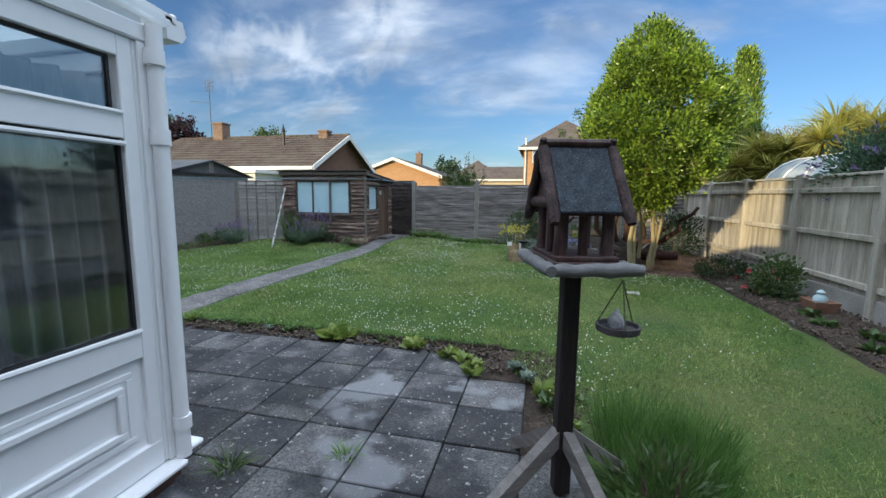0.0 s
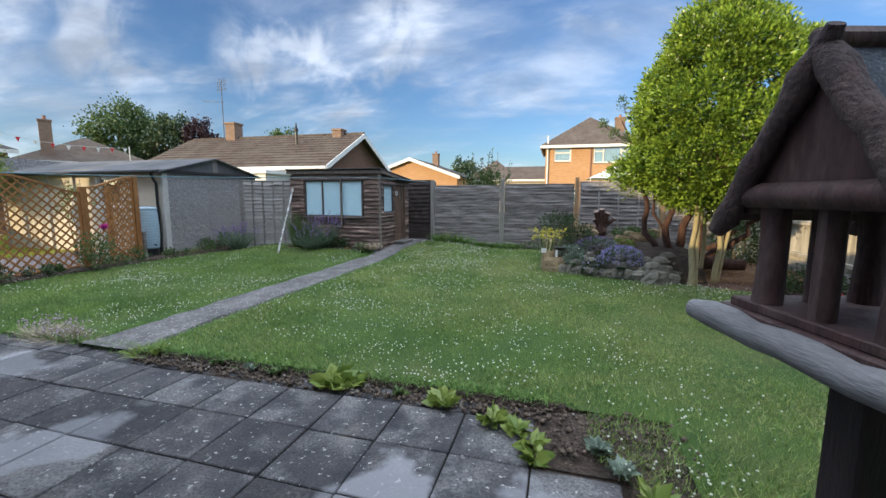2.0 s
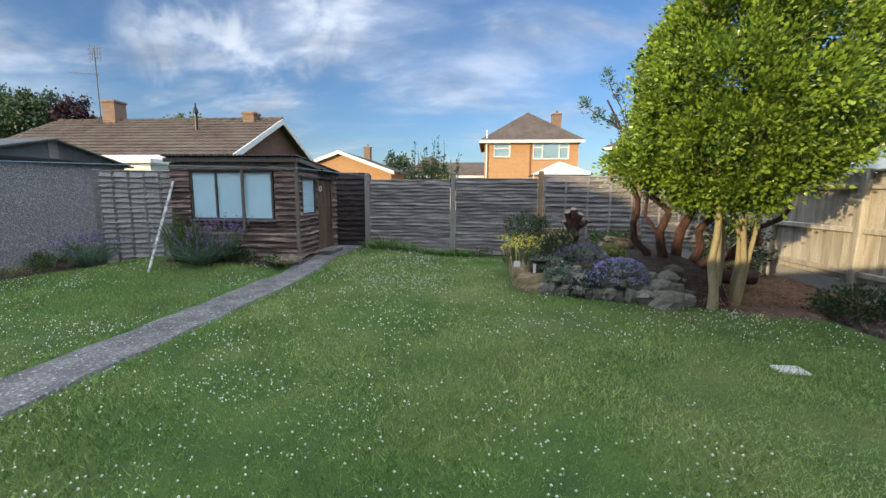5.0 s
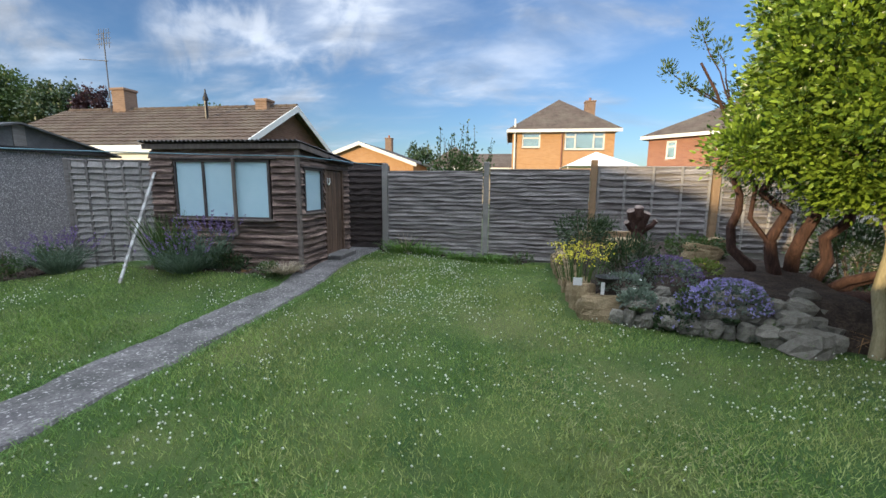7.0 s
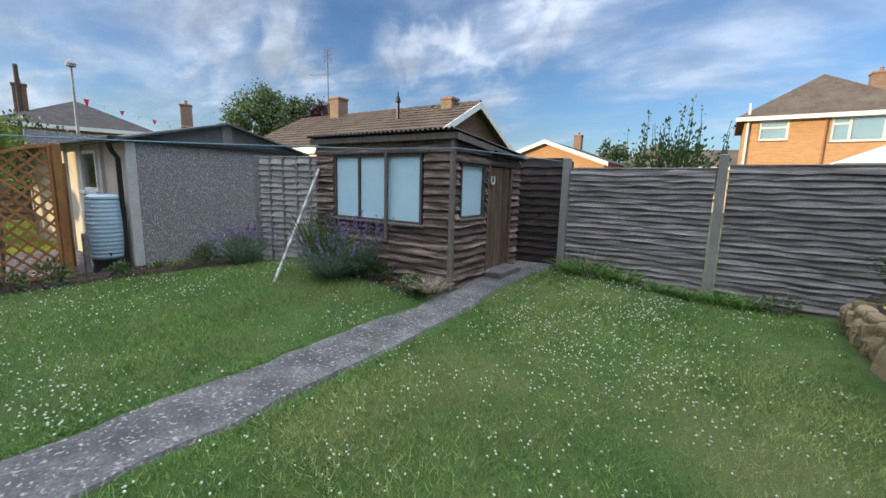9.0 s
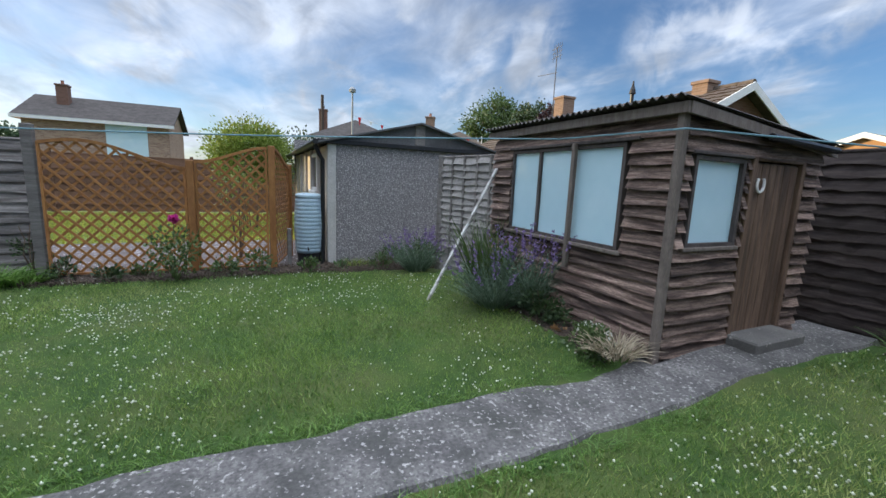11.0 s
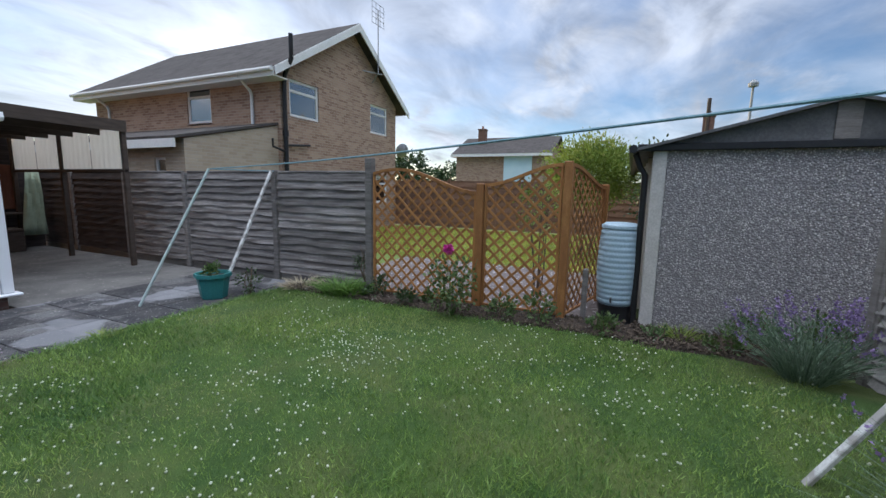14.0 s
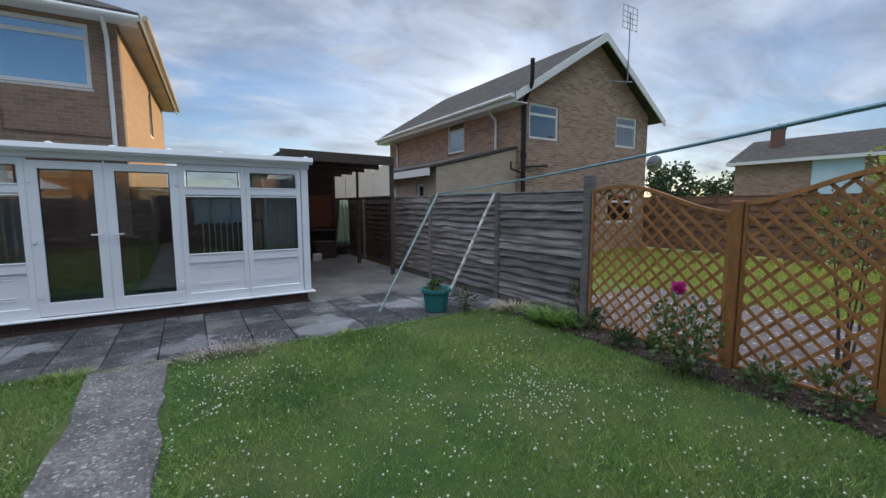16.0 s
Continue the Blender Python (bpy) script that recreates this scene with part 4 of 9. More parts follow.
def cons_bay(x0, x1, m, panel=True):
    """A bay of a white frame: lower panel, main pane and top light, with real openings."""
    bay = part("window_bay", Shape().box(x0, x1, -0.035, 0.035, CS, 0.30, m=m, ch=0.004), PVC, cons)
    s = Shape()
    f = 0.065
    s.box(x0, x0 + f, -0.035, 0.035, 0.30, 2.16, m=m, ch=0.004).box(x1 - f, x1, -0.035, 0.035, 0.30, 2.16, m=m, ch=0.004)
    for c, d in ((0.74, 0.87), (1.73, 1.84), (2.07, 2.16)):
        s.box(x0 + f, x1 - f, -0.035, 0.035, c, d, m=m, ch=0.004)
    part("frame", s, PVC, bay)
    part("lower_panel", Shape().box(x0 + f, x1 - f, -0.012, 0.012, 0.30, 0.74, m=m), PVC, bay)
    s = Shape()
    if not panel:
        for z in (0.66, 0.69, 0.40, 0.43):
            s.box(x0 + f + 0.12, x1 - f - 0.12, -0.02, -0.011, z, z + 0.014, m=m, ch=0.003)
    for k, e in ((0.05, 0.02), (0.1, 0.032)) if panel else ():
        a, b, c, d = x0 + f + k, x1 - f - k, 0.30 + k, 0.74 - k
        for p, q, r, t in ((a, b, d - 0.03, d), (a, b, c, c + 0.03), (a, a + 0.03, c + 0.03, d - 0.03), (b - 0.03, b, c + 0.03, d - 0.03)):
            s.box(p, q, -e, -0.011, r, t, m=m, ch=0.004)
    part("panel_moulding", s, PVC, bay)
    for z in (0.88, 1.72, 1.85):
        part("bead", Shape().tube([m @ Vector((x0 + f, -0.036, z - 0.012)), m @ Vector((x1 - f, -0.036, z - 0.012))], 0.011, 6), PVC, bay)
    cons_glass("pane", x0 + f, x1 - f, 0.87, 1.73, m, bay)
    cons_glass("pane", x0 + f + 0.02, x1 - f - 0.02, 1.84, 2.07, m, bay)


def cons_door(x0, x1, m, handle_x):
    s = Shape()
    d = part("door", Shape().box(x0, x1, -0.04, 0.03, CS + 0.01, 0.35, m=m, ch=0.004), PVC, cons, "white glazed door")
    f = 0.1
    s.box(x0, x0 + f, -0.04, 0.03, 0.35, 2.13, m=m, ch=0.004).box(x1 - f, x1, -0.04, 0.03, 0.35, 2.13, m=m, ch=0.004)
    s.box(x0 + f, x1 - f, -0.04, 0.03, 2.03, 2.13, m=m, ch=0.004)
    part("frame", s, PVC, d)
    cons_glass("pane", x0 + f, x1 - f, 0.35, 2.03, m, d)
    h = Shape().box(handle_x - 0.015, handle_x + 0.015, -0.05, -0.04, 1.08, 1.28, m=m, ch=0.003)
    h.tube([m @ Vector((handle_x, -0.05, 1.2)), m @ Vector((handle_x, -0.09, 1.2)), m @ Vector((handle_x + (0.11 if handle_x < (x0 + x1) / 2 else -0.11), -0.09, 1.2))], 0.01, 8)
    part("handle", h, PVC, d)
    for z in (0.45, 1.15, 1.9):
        hx = x1 - 0.02 if handle_x < (x0 + x1) / 2 else x0 + 0.02
        part("hinge", Shape().box(hx - 0.02, hx + 0.02, -0.055, -0.04, z - 0.045, z + 0.045, m=m, ch=0.004), PVC, d)


# front: two bays, doors, two bays (local x = -world x)
for a, b in ((5.79, 6.60), (4.945, 5.787), (2.68, 3.365), (1.87, 2.677)):
    cons_bay(a, b, fm_, False)
cons_door(4.127, 4.929, fm_, 4.18)
cons_door(3.382, 4.111, fm_, 4.06)
for a in (-1.70, -0.895, -0.09, 0.715):
    cons_bay(a, a + 0.802, sm_)
part("corner_panel", Shape().box(CX1 - 0.033, CX1 + 0.033, 1.519, CYF - 0.062, CS, 2.16, ch=0.006), PVC, cons)
part("corner_bead", Shape().box(CX1 + 0.034, CX1 + 0.046, 1.535, 1.575, CS, 2.16, ch=0.004), PVC, cons)
for a in (4.93, 4.112, 3.367):
    part("door_post", Shape().box(a, a + 0.014, -0.03, 0.03, CS, 2.16, m=fm_), PVC, cons)
for a in (-1.62, -0.8, 0.02, 0.84):
    cons_bay(a, a + 0.8 if a < 0.8 else 1.74, lm_)
cp = Shape().box(CX1 - 0.09, CX1 + 0.005, CYF - 0.06, CYF + 0.05, CS, 2.2, ch=0.01)
part("corner_post", cp, PVC, cons)
part("corner_post", Shape().box(CX0 - 0.04, CX0 + 0.07, CYF - 0.06, CYF + 0.05, CS, 2.2, ch=0.01), PVC, cons)
part("sill", Shape().box(CX0 - 0.1, CX1 + 0.045, CYF - 0.07, CYF + 0.1, CS - 0.035, CS - 0.003, ch=0.01), PVC, cons)
part("sill", Shape().box(CX1 - 0.07, CX1 + 0.12, CYB, CYF - 0.075, CS - 0.035, CS - 0.003, ch=0.01), PVC, cons)
part("eaves_beam", Shape().box(CX0 - 0.06, CX1 + 0.01, CYF - 0.06, CYF + 0.06, 2.162, 2.24, ch=0.008), PVC, cons)
part("eaves_beam", Shape().box(CX1 - 0.05, CX1 + 0.05, CYB, CYF - 0.065, 2.162, 2.24, ch=0.008), PVC, cons)
part("eaves_beam", Shape().box(CX0 - 0.05, CX0 + 0.05, CYB, CYF - 0.065, 2.162, 2.24, ch=0.008), PVC, cons)
gut = Shape().prism([(CYF + 0.062, 2.23), (CYF + 0.15, 2.235), (CYF + 0.175, 2.27), (CYF + 0.16, 2.335), (CYF + 0.062, 2.335)], "x", CX0 - 0.1, CX1 + 0.03)
part("gutter", gut, PVC, cons, "white square gutter")
roof_low, roof_high = 2.30, 2.62
part("roof", Shape().slope([(CX0 - 0.07, CYF + 0.05, roof_low), (CX1 + 0.07, CYF + 0.05, roof_low), (CX1 + 0.07, CYB, roof_high), (CX0 - 0.07, CYB, roof_high)], 0.025), POLY, cons, "milky ribbed polycarbonate roof")
for k in range(9):
    x = CX0 + (CX1 - CX0) * k / 8
    bar = Shape().add([], [])
    q = [(x - 0.03, CYF + 0.10, roof_low + 0.045), (x + 0.03, CYF + 0.10, roof_low + 0.045), (x + 0.03, CYB, roof_high + 0.045), (x - 0.03, CYB, roof_high + 0.045)]
    part("glazing_bar", bar.slope(q, 0.04), PVC, cons)
    part("end_cap", Shape().box(x - 0.035, x + 0.035, CYF + 0.09, CYF + 0.13, roof_low + 0.0, roof_low + 0.055, ch=0.012), PVC, cons)
tri_ = Shape().prism([(CYF - 0.06, 2.241), (CYB, 2.241), (CYB, roof_high - 0.03), (CYF - 0.06, roof_low - 0.026)], "x", CX1 - 0.02, CX1 + 0.02)
part("side_infill", tri_, PVC, cons)
tri_ = Shape().prism([(CYF - 0.06, 2.241), (CYB, 2.241), (CYB, roof_high - 0.03), (CYF - 0.06, roof_low - 0.026)], "x", CX0 - 0.02, CX0 + 0.02)
part("side_infill", tri_, PVC, cons)
BRICK_PLINTH = surf("plinth_brick", (0.11, 0.06, 0.05), (0.17, 0.1, 0.08), 2, 0.9, 0.7, pattern=bricks((0.16, 0.13, 0.11), (0.1, 0.055, 0.045), (0.18, 0.1, 0.08)))
part("plinth", Shape().box(CX0 + 0.02, CX1 - 0.02, CYF - 0.06, CYF + 0.0, -0.05, CS - 0.037).box(CX1 - 0.06, CX1, CYB, CYF - 0.06, -0.05, CS - 0.037).box(CX0, CX0 + 0.06, CYB, CYF - 0.06, -0.05, CS - 0.037), BRICK_PLINTH, cons, "dark red brick plinth")
part("floor", Shape().box(CX0 + 0.06, CX1 - 0.06, CYB, CYF - 0.06, 0.05, 0.14), surf("dark_green_carpet", (0.02, 0.035, 0.03), (0.03, 0.05, 0.045), 8, 0.95, 0.2), cons)
pipe = Shape().tube([(CX1 + 0.075, CYF - 0.05, 2.24), (CX1 + 0.075, CYF - 0.055, 2.0), (CX1 + 0.075, CYF - 0.06, 1.0), (CX1 + 0.075, CYF - 0.06, 0.17)], 0.034, 14)
for z in (2.1, 1.75, 0.35):
    pipe.tube([(CX1 + 0.075, CYF - 0.057, z - 0.035), (CX1 + 0.075, CYF - 0.057, z + 0.035)], 0.042, 14)
part("downpipe", pipe, PVC, cons, "white round downpipe", True)


def curtain(x0, x1, m, name, label, z0=0.3, z1=2.0, folds=9, depth=0.035):
    s = Shape()
    n = int(folds * 10)
    vs = []
    for z in (z0, (z0 + z1) / 2, z1):
        for i in range(n + 1):
            a = i / n
            x = x0 + (x1 - x0) * a
            off = depth * math.sin(2 * math.pi * folds * a) + 0.012 * math.sin(5.3 * a * folds + z)
            vs.append(m @ Vector((x, off, z)))
    w = n + 1
    s.add(vs, [(k * w + i, k * w + i + 1, (k + 1) * w + i + 1, (k + 1) * w + i) for k in (0, 1) for i in range(n)])
    ob = thing(name, label, "curtain", shape=s, material=CURTAIN, smooth=True)
    sol = ob.modifiers.new("cloth", "SOLIDIFY")
    sol.thickness = 0.003
    return ob


curtain(0.7, 1.62, pose(CX1 - 0.14, 0, 0, 0, 0, 90), "curtain", "grey vertical-fold net curtain behind the glass", folds=10)
curtain(-1.6, 0.3, pose(CX1 - 0.14, 0, 0, 0, 0, 90), "curtain", "grey vertical-fold net curtain behind the glass", folds=16)
curtain(6.05, 6.6, pose(0, CYF - 0.14, 0, 0, 0, 180), "curtain", "pale vertical blind drawn to the window corner", 0.5, 2.0, 8)
curtain(1.95, 3.3, pose(0, CYF - 0.14, 0, 0, 0, 180), "curtain", "pale vertical blind behind the front panes", 0.5, 2.0, 16)

curtain(-1.62, 1.5, pose(CX0 + 0.14, 0, 0, 0, 0, 90), "curtain", "grey vertical blind drawn along the end wall", 0.4, 2.05, 24)
part("back_wall", Shape().box(CX0 + 0.06, -4.06, CYB + 0.01, CYB + 0.09, 0.14, 1.95), surf("brown_panelled_wall", (0.055, 0.035, 0.028), (0.1, 0.065, 0.05), 3, 0.7, 0.3, stretch=(6, 6, 1)), cons, "brown panelled back wall")
# room behind: house back wall with a chest inside the conservatory
chest_wood = surf("dark_red_wood", (0.09, 0.03, 0.022), (0.15, 0.055, 0.04), 4, 0.5, 0.2, stretch=(1, 1, 8))
chest = thing("sideboard", "dark red wooden sideboard inside the conservatory", "sideboard")
part("carcass", Shape().box(-4.15, -2.95, -1.3, -0.85, 0.14, 0.95, ch=0.01), chest_wood, chest)
part("top", Shape().box(-4.2, -2.9, -1.33, -0.8, 0.95, 0.99, ch=0.01), chest_wood, chest)
for k in range(2):
    part("door", Shape().box(-4.1 + 0.6 * k, -3.55 + 0.6 * k, -0.85, -0.83, 0.22, 0.9, ch=0.006), chest_wood, chest)
seat_fab = surf("pale_cane", (0.3, 0.27, 0.23), (0.4, 0.36, 0.3), 12, 0.8, 0.5)
sofa = thing("cane_chair", "pale cane chair with upright spindles inside the conservatory", "chair")
part("seat", Shape().box(-6.3, -5.2, 0.2, 0.9, 0.45, 0.6, ch=0.03), seat_fab, sofa)
part("back_rail", Shape().box(-6.3, -5.2, 0.18, 0.24, 1.28, 1.36, ch=0.02), SEAL, sofa)
for k in range(12):
    part("spindle", Shape().tube([(-6.26 + 0.093 * k, 0.21, 0.6), (-6.26 + 0.093 * k, 0.21, 1.3)], 0.012, 6), seat_fab, sofa)
for x in (-6.25, -5.25):
    for y in (0.25, 0.85):
        part("leg", Shape().tube([(x, y, 0.14), (x, y, 0.46)], 0.025, 8), seat_fab, sofa)

# ---- own house ----
house = thing("house", "brown-brick two-storey house behind the conservatory", "house", m=pose(-4.05, -1.8, 0, 0, 0, -2.5))


def holed_wall(x0, x1, z0, z1, y0, y1, holes, m=None):
    """An upright wall along x with rectangular holes (x0, x1, z0, z1), as one closed mesh."""
    xs = sorted({x0, x1, *[h[0] for h in holes], *[h[1] for h in holes]})
    zs = sorted({z0, z1, *[h[2] for h in holes], *[h[3] for h in holes]})
    nx, nz = len(xs), len(zs)
    vs = [(x, y, z) for y in (y0, y1) for z in zs for x in xs]
    if m is not None:
        vs = [m @ Vector(p) for p in vs]

    def solid(i, k):
        if not (0 <= i < nx - 1 and 0 <= k < nz - 1):
            return False
        return not any(h[0] <= xs[i] and xs[i + 1] <= h[1] and h[2] <= zs[k] and zs[k + 1] <= h[3] for h in holes)

    def at(i, k, b):
        return b * nx * nz + k * nx + i

    fs = []
    for i in range(nx - 1):
        for k in range(nz - 1):
            if not solid(i, k):
                continue
            fs += [(at(i, k, 0), at(i + 1, k, 0), at(i + 1, k + 1, 0), at(i, k + 1, 0)), (at(i, k, 1), at(i, k + 1, 1), at(i + 1, k + 1, 1), at(i + 1, k, 1))]
            for di, dk, a, b in ((-1, 0, (i, k), (i, k + 1)), (1, 0, (i + 1, k), (i + 1, k + 1)), (0, -1, (i, k), (i + 1, k)), (0, 1, (i, k + 1), (i + 1, k + 1))):
                if not solid(i + di, k + dk):
                    fs.append((at(*a, 0), at(*b, 0), at(*b, 1), at(*a, 1)))
    used = sorted({v for f in fs for v in f})
    where = {v: n for n, v in enumerate(used)}
    return Shape().add([vs[v] for v in used], [tuple(where[v] for v in f) for f in fs])


# local x along the back wall to the east, local y = 0 the garden face, the house lies towards -y
hm = pose(0, 0, 0, 0, 0, 180)
hs = (0.45, 2.15, 3.80, 4.98)
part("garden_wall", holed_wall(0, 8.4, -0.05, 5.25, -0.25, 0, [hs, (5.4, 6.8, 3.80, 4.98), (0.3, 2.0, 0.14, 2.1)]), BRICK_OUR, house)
# Same brick house; the low sun's warmth is put into this wall's colour.
part("side_wall", holed_wall(-8.0, -0.25, -0.05, 5.25, 0, 0.25, [(-4.9, -4.2, 3.6, 4.9)], m=pose(0, 0, 0, 0, 0, 90) @ pose(0, -0.25, 0)), BRICK_ORANGE, house, "brick side wall, low sun put into its orange colour")
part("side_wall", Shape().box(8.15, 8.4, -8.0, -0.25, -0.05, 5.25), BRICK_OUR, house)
part("street_wall", Shape().box(0, 8.4, -8.25, -8.0, -0.05, 5.25), BRICK_OUR, house)
part("inner_floor", Shape().box(0.25, 8.15, -8.0, -0.25, 2.5, 2.62), DARKROOM, house)
window(house, -2.15, -0.45, 3.80, 4.98, hm @ pose(0, 0.07, 0), bars=(), rails=((-2.15, -0.45, 4.72),), frame=0.075)
window(house, -6.8, -5.4, 3.80, 4.98, hm @ pose(0, 0.07, 0), rails=((-6.8, -5.4, 4.72),), frame=0.075)
window(house, 4.2, 4.9, 3.6, 4.9, pose(0, 0, 0, 0, 0, -90) @ pose(0, 0.07, 0), frame=0.06)
rf = Shape().add([(-0.4, 0.35, 5.16), (8.8, 0.35, 5.16), (8.8, -8.6, 5.16), (-0.4, -8.6, 5.16), (3.4, -4.1, 7.3), (5.0, -4.1, 7.3), (-0.4, 0.35, 5.22), (8.8, 0.35, 5.22), (8.8, -8.6, 5.22), (-0.4, -8.6, 5.22)],
                 [(6, 7, 5, 4), (7, 8, 5), (8, 9, 4, 5), (9, 6, 4), (0, 1, 7, 6), (1, 2, 8, 7), (2, 3, 9, 8), (3, 0, 6, 9), (3, 2, 1, 0)])
part("roof", rf, ROOFDARK, house, "dark tiled hipped roof")
part("soffit", Shape().box(-0.35, 8.7, 0.003, 0.33, 5.06, 5.13), WHITEPAINT, house)
part("soffit", Shape().box(-0.36, -0.003, -8.5, 0.0, 5.06, 5.13), CREAM, house)
part("fascia", Shape().box(-0.44, -0.405, -8.6, 0.36, 5.02, 5.2, ch=0.005), CREAM, house, "cream fascia board")
part("gutter", Shape().tube([(-0.5, 0.36, 5.14), (-0.5, -8.6, 5.14)], 0.05, 8), CREAM, house)
part("gutter", Shape().tube([(-0.4, 0.4, 5.1), (8.8, 0.4, 5.1)], 0.055, 8), WHITEPAINT, house)
part("downpipe", Shape().tube([(0.16, 0.38, 5.06), (0.16, 0.1, 4.8), (0.16, 0.06, 4.7), (0.16, 0.06, 2.7)], 0.04, 10), WHITEPAINT, house, "white downpipe", True)
cable = Shape().tube([(1.75, 0.012, 3.3), (1.75, 0.012, 2.95), (1.2, 0.012, 2.93), (0.25, 0.012, 2.9)], 0.012, 5)
part("cable", cable, BRICK_DARK, house)
part("door", Shape().box(0.3, 2.0, -0.2, -0.15, 0.14, 2.1), chest_wood, house)

# ---- carport ----
carport = thing("carport", "timber carport with dark flat roof and translucent side sheets", "carport")
OLDROOF = surf("dark_roof_felt", (0.03, 0.028, 0.027), (0.05, 0.046, 0.042), 3, 0.9, 0.5)
CPW = surf("dark_brown_beam", (0.06, 0.045, 0.035), (0.1, 0.075, 0.06), 4, 0.8, 0.5, stretch=(1, 1, 6))
part("roof", Shape().slope([(-9.0, 0.05, 2.62), (-6.62, 0.05, 2.64), (-6.62, -4.4, 2.64), (-9.0, -4.4, 2.62)], 0.05), OLDROOF, carport)
part("front_beam", Shape().slope([(-9.02, 0.08, 2.66), (-6.6, 0.08, 2.68), (-6.6, 0.052, 2.68), (-9.02, 0.052, 2.66)], 0.2), CPW, carport)
for k in range(4):
    y = -0.7 - 0.95 * k
    part("joist", Shape().slope([(-8.98, y, 2.55), (-6.63, y, 2.57), (-6.63, y - 0.05, 2.57), (-8.98, y - 0.05, 2.55)], 0.12), CPW, carport)
part("side_beam", Shape().box(-9.02, -8.96, -4.35, 0.04, 1.74, 1.80, ch=0.006), CPW, carport)
for y in (0.0, -2.2, -4.3):
    for x in (-8.99,):
        part("post", Shape().box(x - 0.04, x + 0.04, y - 0.04, y + 0.04, -0.03, 2.5, ch=0.008), CPW, carport)
# Warm light through the sheet is put into its cream colours.
CLEAR = bpy.data.materials.new("sun_tinted_translucent_sheet")
CLEAR.use_nodes = True
nt_, nl_ = CLEAR.node_tree.nodes, CLEAR.node_tree.links
tl_, mx_, nz_ = nt_.new("ShaderNodeBsdfTranslucent"), nt_.new("ShaderNodeMixShader"), nt_.new("ShaderNodeTexNoise")
rp_ = nt_.new("ShaderNodeMix")
rp_.data_type = "RGBA"
nz_.inputs["Scale"].default_value, nz_.inputs["Detail"].default_value = 3.0, 5.0
rp_.inputs["A"].default_value, rp_.inputs["B"].default_value = (0.94, 0.88, 0.76, 1), (0.74, 0.66, 0.54, 1)
nl_.new(nz_.outputs["Fac"], rp_.inputs["Factor"])
nl_.new(rp_.outputs["Result"], tl_.inputs[0])
nl_.new(rp_.outputs["Result"], nt_["Principled BSDF"].inputs["Base Color"])
mx_.inputs[0].default_value = 0.8
nl_.new(nt_["Principled BSDF"].outputs[0], mx_.inputs[1])
nl_.new(tl_.outputs[0], mx_.inputs[2])
nl_.new(mx_.outputs[0], nt_["Material Output"].inputs[0])
for k in range(4):
    y = -0.06 - 1.06 * k
    vs = []
    for i in range(37):
        yy = y - 1.03 * i / 36
        vs += [(-8.99 + 0.012 * math.sin(i * math.pi / 3), yy, 1.8), (-8.99 + 0.012 * math.sin(i * math.pi / 3), yy, 2.52)]
    s = Shape().add(vs, [(2 * i, 2 * i + 2, 2 * i + 3, 2 * i + 1) for i in range(36)])
    part("side_sheet", s, CLEAR, carport, "translucent corrugated sheet, warm light put into its cream colour", True)
backdoor = surf("brown_board_door", (0.16, 0.06, 0.035), (0.22, 0.09, 0.055), 4, 0.7, 0.3, stretch=(4, 4, 1))
# Back wall shares the shade-darkened timber of the carport fence.
part("back_wall", Shape().box(-9.45, -6.5, -4.5, -4.42, -0.03, 2.5), SHADELAP, carport)
part("back_panel", Shape().box(-9.0, -6.2, -4.41, -4.37, 0.9, 1.9, ch=0.01), backdoor, carport, "reddish-brown board panel")
part("back_shelf", Shape().box(-9.0, -6.0, -4.37, -4.05, 0.78, 0.83, ch=0.01), CPW, carport)
sheet_c = surf("pale_green_tarpaulin", (0.30, 0.36, 0.25), (0.4, 0.46, 0.33), 5, 0.7, 0.4)
cl = Shape()
cv = []
for k in range(7):
    z = 1.75 - 0.24 * k
    for i in range(8):
        cv.append((-9.3 + 0.035 * i + 0.035 * k * (i / 7 - 0.3), -4.0 + 0.03 * math.sin(i * 1.9 + k), z))
cl.add(cv, [(k * 8 + i, k * 8 + i + 1, k * 8 + i + 9, k * 8 + i + 8) for k in range(6) for i in range(7)])
tarp = thing("tarpaulin", "pale green tarpaulin hanging in the carport", "tarpaulin", shape=cl, material=sheet_c, smooth=True)
tarp.modifiers.new("cloth", "SOLIDIFY").thickness = 0.006
for x, y, w, d, h, mt, lb in ((-7.4, -3.9, 0.9, 0.6, 0.62, SEAL, "dark lidded storage box under the carport"), (-8.5, -3.9, 0.6, 0.5, 0.5, CPW, "brown wooden crate under the carport"), (-8.1, -3.2, 0.22, 0.2, 0.2, WHITEPAINT, "small white tub standing in the carport")):
    b = thing("storage_box", lb, "box", "boxes under the carport")
    part("body", Shape().box(x - w / 2, x + w / 2, y - d / 2, y + d / 2, -0.005, h * 0.86, ch=0.015), mt, b)
    part("lid", Shape().box(x - w / 2 - 0.01, x + w / 2 + 0.01, y - d / 2 - 0.01, y + d / 2 + 0.01, h * 0.86, h, ch=0.015), mt, b)

# ---- neighbouring brick house ----
nb = thing("house", "brown-brick two-storey house with white gable boards", "house", m=pose(-4.5, 8.6, 1.49) @ Matrix.Scale(1.055, 4) @ pose(4.5, -8.6, -1.49))
NX, NXW, NL = -12.78, -18.6, -8.2
gw = [(-14.27, -13.12, 3.42, 4.40), (-18.0, -16.9, 3.46, 4.46), (-18.0, -16.6, 1.0, 2.0), (-15.2, -13.9, 0.9, 1.95)]
NE, NA, NAX = 4.60, 6.62, -15.85
